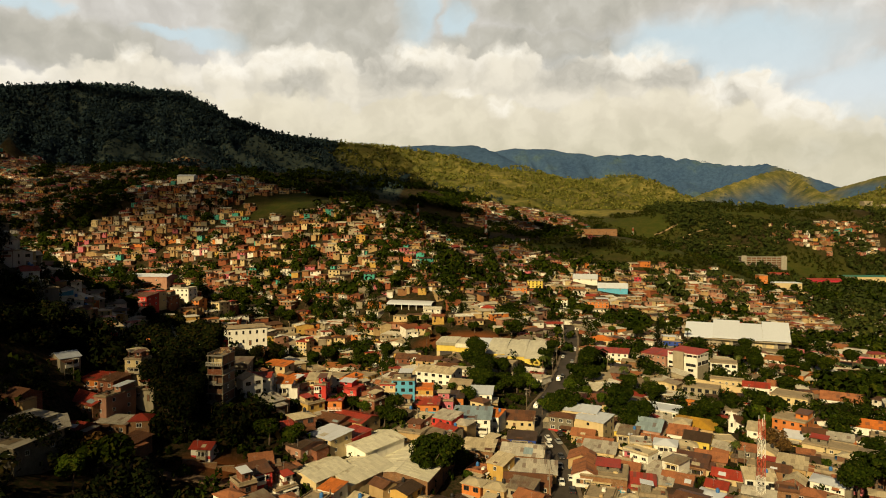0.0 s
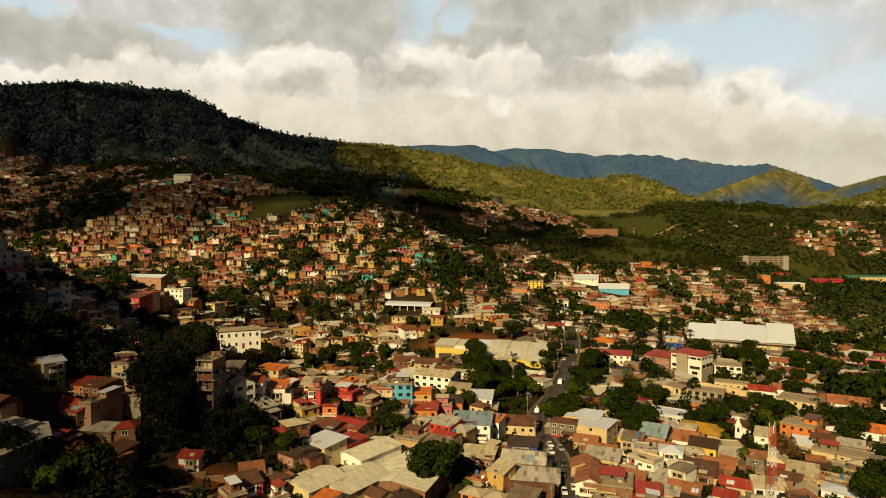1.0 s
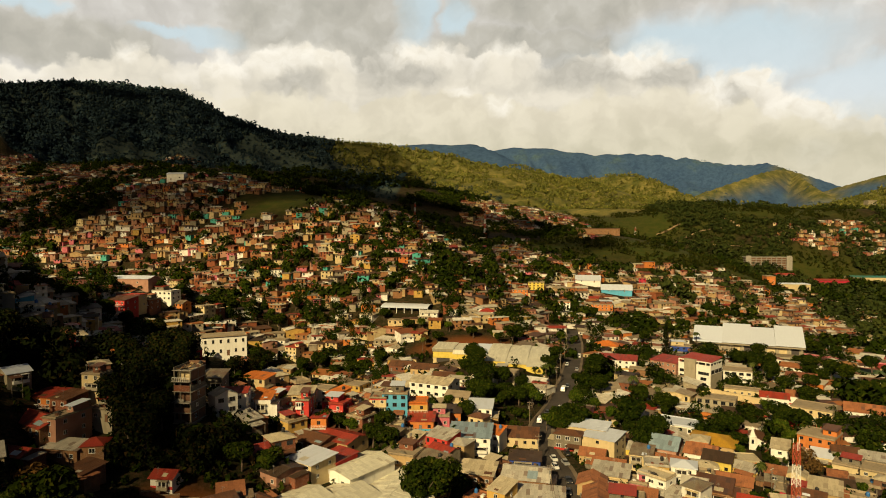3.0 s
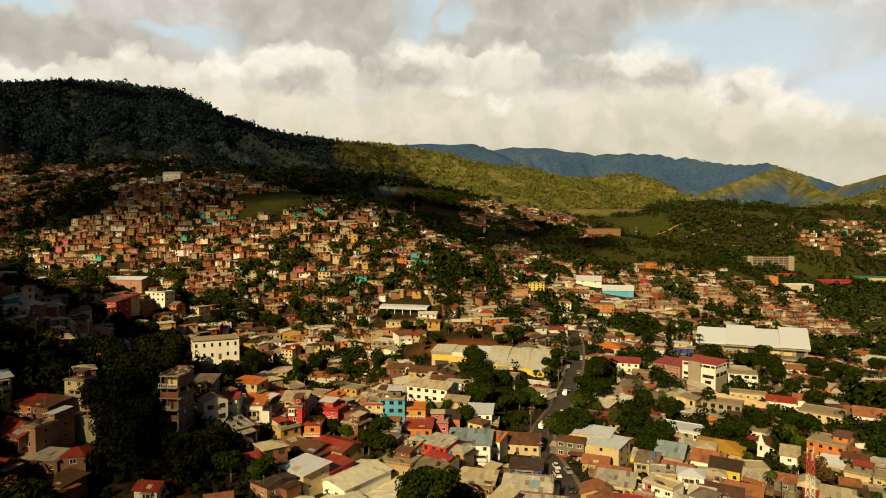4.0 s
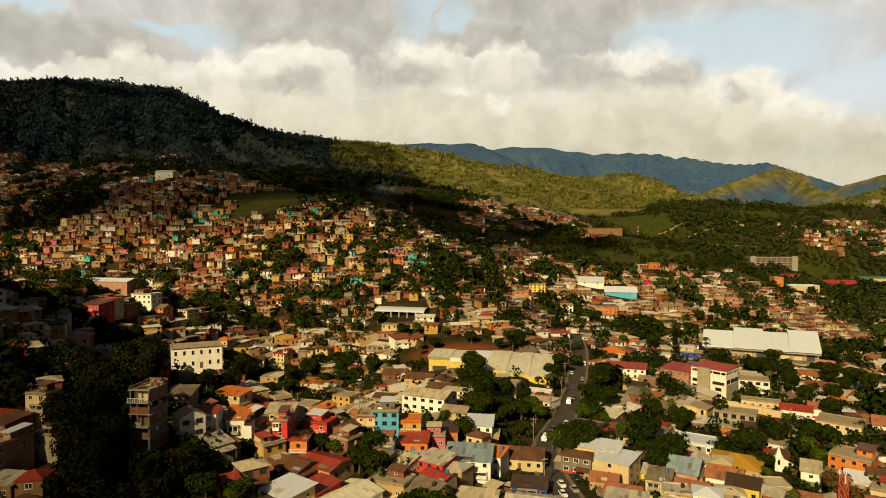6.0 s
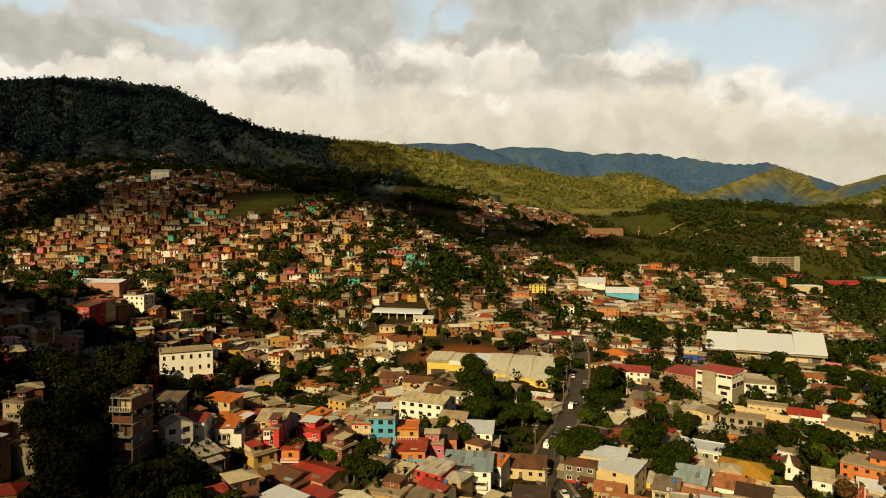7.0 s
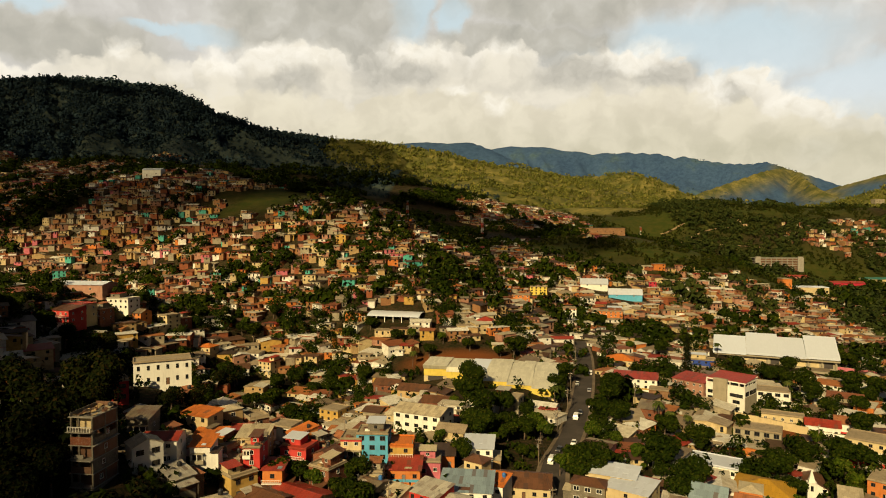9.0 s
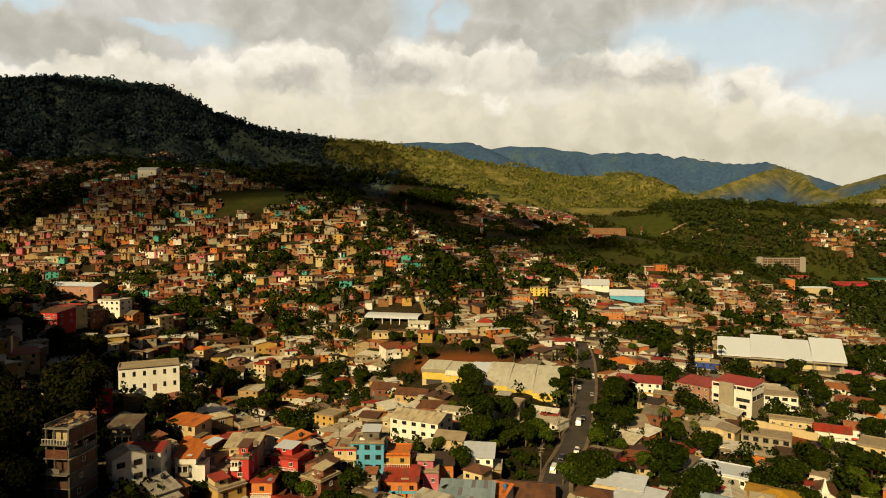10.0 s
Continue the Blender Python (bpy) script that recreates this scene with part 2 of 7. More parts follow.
# crests of the mountains: points on each crest line (x, y, height), the floor below, and how far the flank reaches
RIDGES = [
    (120, 640, [(-1748, 1822, 510), (-1448, 1886, 521), (-1367, 1922, 530), (-1276, 1949, 546), (-1195, 1965, 540), (-1113, 1967, 533), (-1050, 1969, 522), (-981, 1960, 515),
        (-928, 1952, 508), (-879, 1953, 481), (-833, 1952, 466), (-791, 1948, 432), (-737, 1959, 416), (-694, 1964, 402), (-667, 1974, 389), (-616, 2001, 377),
        (-537, 2045, 372), (-444, 2088, 369), (-349, 2086, 362), (-252, 2060, 349), (-139, 2030, 324), (-66, 2004, 315), (5, 1975, 287), (91, 1943, 262), (190, 1906, 246),
        (268, 1866, 227), (355, 1810, 205), (435, 1751, 171), (493, 1693, 143), (543, 1625, 120)]),
    (90, 190, [(326, 2261, 254), (418, 2226, 259), (486, 2181, 266), (552, 2144, 259), (596, 2101, 240), (650, 2043, 200), (693, 1965, 160)]),
    (120, 420, [(-700, 2798, 443), (-374, 2830, 458), (-220, 2827, 464), (-93, 2814, 462), (12, 2795, 456), (81, 2754, 425), (152, 2711, 383), (240, 2624, 331)]),
    (90, 520, [(11, 4035, 555), (155, 4032, 593), (262, 4027, 610), (439, 4011, 599), (579, 3993, 578), (749, 3964, 549), (947, 3921, 550), (1132, 3851, 533), (1211, 3805, 500),
        (1262, 3789, 511), (1332, 3754, 484), (1465, 3682, 456), (1560, 3610, 444), (1616, 3563, 452), (1665, 3506, 424), (1710, 3463, 395), (1807, 3378, 345),
        (1884, 3312, 299), (2090, 3161, 247)]),
    (110, 230, [(1705, 3465, 395), (1546, 3286, 387), (1415, 3182, 361), (1296, 3125, 321), (1190, 3060, 289), (1064, 3000, 248)]),
    (110, 190, [(1710, 3463, 395), (1601, 3147, 330), (1550, 2949, 275), (1517, 2796, 235)]),
    (100, 330, [(1621, 3081, 243), (1645, 2896, 273), (1682, 2816, 289), (1714, 2738, 307), (1810, 2614, 318)]),
    (60, 300, [(1054, 2080, 147), (1146, 2087, 158), (1249, 2143, 180), (1377, 2182, 214), (1494, 2163, 234)]),
    (22, 150, [(257, 1513, 101), (344, 1495, 111), (434, 1450, 125), (479, 1404, 116), (544, 1358, 117), (589, 1305, 110), (629, 1286, 117), (672, 1286, 113), (705, 1268, 110),
        (708, 1220, 95), (719, 1154, 81)]),
]


def lattice(ix, iy):
    v = np.sin(ix * 127.1 + iy * 311.7) * 43758.5453
    return v - np.floor(v)


def value_noise(x, y):
    ix, iy = np.floor(x), np.floor(y)
    fx, fy = x - ix, y - iy
    fx, fy = fx * fx * (3 - 2 * fx), fy * fy * (3 - 2 * fy)
    a, b_, c, d = lattice(ix, iy), lattice(ix + 1, iy), lattice(ix, iy + 1), lattice(ix + 1, iy + 1)
    return (a * (1 - fx) + b_ * fx) * (1 - fy) + (c * (1 - fx) + d * fx) * fy - 0.5


def road_near(x, y, line):
    """Distance to a road's centre line and the line's height there."""
    best, level = np.full_like(x, 1e9), np.zeros_like(x)
    for (x0, y0, z0), (x1, y1, z1) in zip(line, line[1:]):
        dx, dy = x1 - x0, y1 - y0
        s = np.clip(((x - x0) * dx + (y - y0) * dy) / (dx * dx + dy * dy), 0, 1)
        d = np.hypot(x - x0 - s * dx, y - y0 - s * dy)
        level = np.where(d < best, z0 + s * (z1 - z0), level)
        best = np.minimum(best, d)
    return best, level


def ease(v, lo, hi):
    w = np.clip((v - lo) / (hi - lo), 0, 1)
    return w * w * (3 - 2 * w)


def highlands(x, y):
    """Mountains and far ranges: flanks falling from their crest lines, cut by ravines that run down and to the side."""
    z = 28 + 22 * value_noise(x / 300, y / 300) + 14 * value_noise(x / 90, y / 90)
    along = x + 0.6 * y
    gully = np.abs(value_noise(along / 105, y / 480 + 3)) * 1.25 + np.abs(value_noise(along / 46 + 9, y / 230)) * 0.6 + np.abs(value_noise(x / 24, y / 40)) * 0.22
    for floor, reach, line in RIDGES:
        d, crest = road_near(x, y, line)
        flank = np.exp(-(d / reach) ** 1.12)
        cut = gully * (crest - floor) * 0.42 * ease(d, 10, 190) * np.exp(-d / (reach * 1.3))
        z = np.maximum(z, crest * flank + floor * (1 - flank) * np.exp(-(d / (reach * 1.9)) ** 2) - cut + (2.5 * value_noise(x / 21, y / 21) + ease(d, 30, 200) * 16 * value_noise(x / 75, y / 95)))
    return z


def land(x, y):
    """Height of the ground at x, y (arrays)."""
    x, y = np.asarray(x, float), np.asarray(y, float)
    z = np.full_like(x, BASE)
    for cx, cy, s, hgt in FAR_HILLS + FAR_RANGES + NEAR_HILLS + SLOPES:
        z = z + hgt * np.exp(-((x - cx) ** 2 + (y - cy) ** 2) / (2 * s * s))
    far = np.clip((np.hypot(x, y) - 1050) / 900, 0, 1)
    spur = np.abs(value_noise(x / 190 + 5, y / 260 + 2)) * -70 + np.abs(value_noise(x / 80, y / 110 + 9)) * -34 + 22
    z = z + far * spur + value_noise(x / 26, y / 26) * (1.2 + 5 * far)
    start = 1090 - 170 * ease(x, 100, 500)
    high = ease(y, start, start + 260)
    z = z * (1 - high) + np.where(high > 0, highlands(x, y), 0) * high
    d, level = road_near(x, y, MAIN_ROAD)
    w = ease(26 - d, 0, 18)
    return z * (1 - w) + level * w


# the same surface on a 4 m grid round the town, for quick look-up
GRID_X, GRID_Y = np.arange(-1000, 1101, 4.0), np.arange(100, 1501, 4.0)
GRID_Z = land(*np.meshgrid(GRID_X, GRID_Y))


def zat(x, y):
    u, v = (x - GRID_X[0]) / 4, (y - GRID_Y[0]) / 4
    i, j = int(min(max(u, 0), len(GRID_X) - 2)), int(min(max(v, 0), len(GRID_Y) - 2))
    u, v = u - i, v - j
    a, b_ = GRID_Z[j], GRID_Z[j + 1]
    return float((a[i] * (1 - u) + a[i + 1] * u) * (1 - v) + (b_[i] * (1 - u) + b_[i + 1] * u) * v)

# ---------------------------------------------------------------- mesh helpers
def mesh_of(name, verts, faces, mats=(), idx=None, smooth=False):
    me = bpy.data.meshes.new(name)
    me.from_pydata([tuple(map(float, v)) for v in verts], [], [tuple(map(int, f)) for f in faces])
    for m in mats:
        me.materials.append(MATS[m])
    if idx is not None:
        me.polygons.foreach_set("material_index", np.asarray(idx, dtype=np.int32))
    if smooth:
        me.polygons.foreach_set("use_smooth", [True] * len(me.polygons))
    return me


def lean_normals(me, normals):
    """Leaves take the turn of the crown that they sit on."""
    me.attributes.new("custom_normal", "FLOAT_VECTOR", "POINT").data.foreach_set("vector", np.asarray(normals, np.float32).ravel())
    return me


def part(name, data, parent=None, m=None, label=""):
    """Links mesh data (or a bmesh turned into one) as one part under a thing."""
    ob = new(name, data)
    if parent:
        ob.parent = parent
    if m is not None:
        ob.matrix_basis = m
    if label:
        ob["label"] = label
    return ob


def bm_mesh(name, bm, *mats, smooth=False):
    me = bpy.data.meshes.new(name)
    bm.to_mesh(me)
    bm.free()
    for m in mats:
        me.materials.append(MATS[m])
    if smooth:
        me.polygons.foreach_set("use_smooth", [True] * len(me.polygons))
    return me


BOX_F = [(0, 3, 2, 1), (4, 5, 6, 7), (0, 1, 5, 4), (1, 2, 6, 5), (2, 3, 7, 6), (3, 0, 4, 7)]


def box_pts(x0, y0, z0, x1, y1, z1):
    return [(x0, y0, z0), (x1, y0, z0), (x1, y1, z0), (x0, y1, z0), (x0, y0, z1), (x1, y0, z1), (x1, y1, z1), (x0, y1, z1)]


class Solid:
    """Collects boxes and sheets of one part."""

    def __init__(self):
        self.v, self.f, self.i = [], [], []

    def box(self, x0, y0, z0, x1, y1, z1, mat=0):
        self.add(box_pts(x0, y0, z0, x1, y1, z1), BOX_F, mat)
        return self

    def add(self, verts, faces, mat=0):
        o = len(self.v)
        self.v += list(verts)
        self.f += [tuple(o + k for k in f) for f in faces]
        self.i += [mat] * len(faces)
        return self

    def sheet(self, quad, thick, mat=0):
        """A slab whose top is the given quad (counter-clockwise seen from above)."""
        low = [(x, y, z - thick) for x, y, z in quad]
        return self.add(low + list(quad), BOX_F, mat)

    def tube(self, a, b, r0, r1=None, n=8, mat=0):
        a, b = Vector(a), Vector(b)
        q = (b - a).to_track_quat("Z", "Y")
        r1 = r0 if r1 is None else r1
        ring = [Vector((math.cos(k * math.tau / n), math.sin(k * math.tau / n), 0)) for k in range(n)]
        pts = [tuple(a + q @ (c * r0)) for c in ring] + [tuple(b + q @ (c * r1)) for c in ring]
        self.add(pts, [(k, (k + 1) % n, n + (k + 1) % n, n + k) for k in range(n)] + [tuple(range(n))[::-1], tuple(range(n, 2 * n))], mat)
        return self

    def mesh(self, name, *mats, smooth=False):
        return mesh_of(name, self.v, self.f, mats, self.i, smooth)


# ---------------------------------------------------------------- ground: one sheet to the horizon
GROVES = [(133, 500, 30, 18), (335, 455, 52, 75), (430, 720, 80, 70), (200, 332, 30, 26), (-130, 690, 62, 16), (-8, 664, 34, 26), (-430, 665, 50, 34),
          (-260, 800, 60, 30), (560, 820, 100, 90), (62, 395, 7, 30), (38, 322, 5, 22), (66, 340, 6, 18), (20, 285, 6, 10), (157, 302, 9, 11), (172, 268, 10, 14), (98, 303, 8, 7), (180, 302, 12, 14)]


def in_grove(x, y):
    """Above 0 inside the thick groves of the town."""
    out = np.full_like(np.asarray(x, float), -9.0)
    for cx, cy, rx, ry in GROVES:
        out = np.maximum(out, 1 - np.hypot((x - cx) / rx, (y - cy) / ry))
    return out + value_noise(x / 18, y / 18) * 0.5


def zone(x, y, z):
    """Cover of the ground: grass, wood (0 to 1); the rest is built-up earth."""
    def blob(cx, cy, rx, ry):
        return np.clip(1.6 - np.hypot((x - cx) / rx, (y - cy) / ry) * 1.6 + value_noise(x / 22, y / 22) * 0.7, 0, 1)
    grass = np.maximum.reduce([blob(-190, 650, 62, 58), blob(190, 690, 125, 84), blob(95, 715, 55, 66), blob(285, 668, 70, 44), blob(490, 940, 170, 120), blob(700, 1260, 170, 120), blob(500, 1180, 240, 120), blob(560, 1330, 190, 140), blob(320, 1150, 200, 130),
                               blob(-150, 1330, 200, 200), blob(880, 1500, 260, 130)])
    edge = np.where(x < -120, 900 - 0.45 * x, 1180 + 0.25 * x)
    wood = np.clip((y - edge + value_noise(x / 90, y / 90) * 200) / 90, 0, 1) * np.clip((z - 60) / 40, 0, 1)
    wood = np.maximum(wood, blob(-225, 185, 62, 64))
    wood = np.maximum(wood, np.clip((y - 1900) / 200, 0, 1))
    clay = np.maximum.reduce([blob(-8, 398, 42, 15), blob(120, 318, 26, 14), blob(-68, 168, 15, 7)])
    return grass, wood, clay


def build_ground():
    def axis(lo, hi, a, b_, fine, grow):
        pts, p, s = [], a, fine
        while p < b_:
            pts.append(p)
            p += fine
        p, s = b_, fine
        while p < hi:
            pts.append(p)
            s = min(s * grow, 15 if p < 2300 else 30)
            p += s
        pts.append(hi)
        p, s = a, fine
        while p > lo:
            s = min(s * grow, 15 if p > -1700 else 60)
            p -= s
            pts.insert(0, max(p, lo))
        return np.array(pts)
    xs, ys = axis(-3600, 3600, -330, 360, 6, 1.035), axis(-1800, 4700, 120, 640, 6, 1.02)
    gx, gy = np.meshgrid(xs, ys)
    gz = land(gx, gy)
    nx, ny = len(xs), len(ys)
    verts = np.stack([gx.ravel(), gy.ravel(), gz.ravel()], 1)
    k = (np.arange(ny - 1)[:, None] * nx + np.arange(nx - 1)[None, :]).ravel()
    faces = np.stack([k, k + 1, k + nx + 1, k + nx], 1)
    me = bpy.data.meshes.new("ground")
    me.from_pydata(verts.tolist(), [], faces.tolist())
    me.polygons.foreach_set("use_smooth", [True] * len(me.polygons))
    g, w, k = zone(verts[:, 0], verts[:, 1], verts[:, 2])
    # dry: sunlit side of the spurs; range: hazed ranges less their sunlit crests
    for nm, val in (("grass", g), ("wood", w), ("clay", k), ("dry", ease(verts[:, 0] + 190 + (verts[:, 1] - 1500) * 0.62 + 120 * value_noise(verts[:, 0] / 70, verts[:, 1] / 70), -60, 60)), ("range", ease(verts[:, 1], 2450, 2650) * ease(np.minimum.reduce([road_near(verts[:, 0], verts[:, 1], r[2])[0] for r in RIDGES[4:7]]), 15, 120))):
        me.attributes.new(nm, "FLOAT", "POINT").data.foreach_set("value", val.astype(np.float32))
    m, nt, n, l, b = nodes_of("ground")
    p = world_pos(nt)
    big, mid, fine = noise_node(nt, p, 0.02, 5), noise_node(nt, p, 0.11, 5), noise_node(nt, p, 0.8, 5, 0.7)
    earth = mix_node(nt, ramp_node(nt, mid, [(0.4, (0, 0, 0)), (0.6, (1, 1, 1))]), (0.034, 0.017, 0.008), (0.066, 0.042, 0.022))
    earth = mix_node(nt, ramp_node(nt, fine, [(0.40, (0, 0, 0)), (0.58, (1, 1, 1))]), earth, (0.012, 0.016, 0.004))
    grass = mix_node(nt, ramp_node(nt, mid, [(0.38, (0, 0, 0)), (0.62, (1, 1, 1))]), (0.030, 0.045, 0.006), (0.054, 0.054, 0.010))
    grass = mix_node(nt, ramp_node(nt, fine, [(0.52, (0, 0, 0)), (0.85, (0.8, 0.8, 0.8))]), grass, (0.085, 0.048, 0.016))
    wood = mix_node(nt, ramp_node(nt, big, [(0.40, (0, 0, 0)), (0.62, (1, 1, 1))]), (0.050, 0.062, 0.016), (0.235, 0.195, 0.06))
    wood = mix_node(nt, ramp_node(nt, mid, [(0.35, (0, 0, 0)), (0.7, (1, 1, 1))]), wood, (0.10, 0.095, 0.022))
    at = []
    for nm in ("grass", "wood", "clay", "range", "dry"):
        a = n.new("ShaderNodeAttribute")
        a.attribute_name = nm
        at.append(a.outputs["Fac"])
    # shaded mountainside: its cloud shade and blue haze put into the ground colour
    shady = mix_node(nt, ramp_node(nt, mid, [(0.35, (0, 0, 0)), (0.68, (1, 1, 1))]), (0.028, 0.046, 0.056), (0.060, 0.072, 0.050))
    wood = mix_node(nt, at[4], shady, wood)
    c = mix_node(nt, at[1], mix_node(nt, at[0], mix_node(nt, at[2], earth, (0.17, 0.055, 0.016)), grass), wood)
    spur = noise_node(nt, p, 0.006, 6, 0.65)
    # cloud shade and blue distance haze of the far ranges, put into the colour
    forest_haze = ramp_node(nt, spur, [(0.35, (0.036, 0.072, 0.155)), (0.55, (0.046, 0.088, 0.175)), (0.72, (0.075, 0.12, 0.13))])
    forest_haze = mix_node(nt, 0.5, forest_haze, ramp_node(nt, noise_node(nt, p, 0.05, 5, 0.7), [(0.35, (0.4, 0.45, 0.5)), (0.65, (1.2, 1.2, 1.1))]), "MULTIPLY")
    c = mix_node(nt, at[3], c, forest_haze)
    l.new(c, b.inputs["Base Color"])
    b.inputs["Roughness"].default_value = 0.95
    b.inputs["Specular IOR Level"].default_value = 0.1
    bump_to(nt, b, fine, 0.6, 0.5)
    me.materials.append(m)
    return tagged(new("ground", me), "hilly ground of brown earth, rough grass and wooded slopes", "ground", kind="structure")


build_ground()


def ribbon(name, line, half, lift, mat, kerb=0.0):
    """A road or kerb strip laid along a line."""
    P = []
    for (x0, y0, z0), (x1, y1, z1) in zip(line, line[1:]):
        n_ = max(2, int(math.hypot(x1 - x0, y1 - y0) / 4))
        P += [Vector((x0 + (x1 - x0) * k / n_, y0 + (y1 - y0) * k / n_, 0)) for k in range(n_)]
    P.append(Vector((line[-1][0], line[-1][1], 0)))
    for _ in range(6):
        P = [P[0]] + [(a + b_ * 2 + c) / 4 for a, b_, c in zip(P, P[1:], P[2:])] + [P[-1]]
    S = Solid()
    prev = None
    for k, p in enumerate(P):
        d = (P[min(k + 1, len(P) - 1)] - P[max(k - 1, 0)]).normalized()
        side = Vector((d.y, -d.x, 0))
        z = zat(p.x, p.y) + lift
        row = [(*(p + side * o).to_2d(), z) for o in half]
        if prev:
            S.sheet([prev[0], prev[1], row[1], row[0]][::1], 0.5 + lift)
        prev = row
    return S.mesh(name, mat), P


def asphalt(name, col):
    m, nt, n, l, b = nodes_of(name)
    p = world_pos(nt)
    big, fine = noise_node(nt, p, 0.12, 5), noise_node(nt, p, 2.2, 4)
    c = mix_node(nt, ramp_node(nt, big, [(0.38, (0, 0, 0)), (0.65, (1, 1, 1))]), col, tuple(v * 1.6 + 0.01 for v in col))
    c = mix_node(nt, ramp_node(nt, fine, [(0.5, (0, 0, 0)), (0.8, (0.6, 0.6, 0.6))]), c, tuple(v * 0.5 for v in col))
    l.new(c, b.inputs["Base Color"])
    b.inputs["Roughness"].default_value = 0.9
    MATS[name] = m


asphalt("asphalt", (0.032, 0.024, 0.018))
asphalt("pavement", (0.11, 0.08, 0.05))
asphalt("dirt_road", (0.13, 0.08, 0.042))
asphalt("pale_track", (0.30, 0.20, 0.11))
me, ROAD_PTS = ribbon("road", MAIN_ROAD, (-3.9, 3.9), 0.10, "asphalt")
tagged(new("road", me), "worn grey asphalt street climbing up the valley", "road", kind="structure")
for s in (-1, 1):
    me, _ = ribbon("pavement", MAIN_ROAD, (-5.2, -3.9) if s < 0 else (3.9, 5.2), 0.26, "pavement")
    tagged(new("pavement", me), "narrow concrete pavement with a raised kerb", "pavement", kind="structure")

# ---------------------------------------------------------------- sky backdrop, far behind the last range
def tint(r, g, b_):
    """A colour given as eight-bit display values."""
    return tuple(((v / 255 + 0.055) / 1.055) ** 2.4 for v in (r, g, b_))


# tops of the two cumulus banks: share of the arc from left to right, degrees above the horizon
BANK_TOP = [(0.043, 11.9), (0.109, 12.9), (0.15, 14.0), (0.162, 14.7), (0.178, 14.8), (0.186, 14.0), (0.227, 13.9), (0.235, 15.2), (0.272, 14.8), (0.286, 15.7), (0.322, 16.3), (0.363, 16.0), (0.387, 15.1), (0.429, 16.0), (0.447, 16.8), (0.484, 16.2), (0.52, 16.0), (0.562, 16.2), (0.609, 14.8), (0.643, 15.9), (0.666, 15.8), (0.694, 15.0), (0.721, 14.5), (0.74, 12.9), (0.767, 12.8), (0.792, 12.8), (0.806, 11.6), (0.838, 10.4), (0.864, 8.8), (0.892, 8.0), (0.921, 7.5)]
FRONT_TOP = [(0.043, 9.7), (0.145, 10.9), (0.203, 12.1), (0.266, 11.8), (0.322, 12.8), (0.369, 11.3), (0.429, 12.4), (0.49, 12.7), (0.537, 12.1), (0.585, 11.1), (0.637, 12.3), (0.683, 11.9), (0.742, 12.2), (0.767, 11.3), (0.82, 9.6), (0.864, 7.5), (0.921, 6.7)]


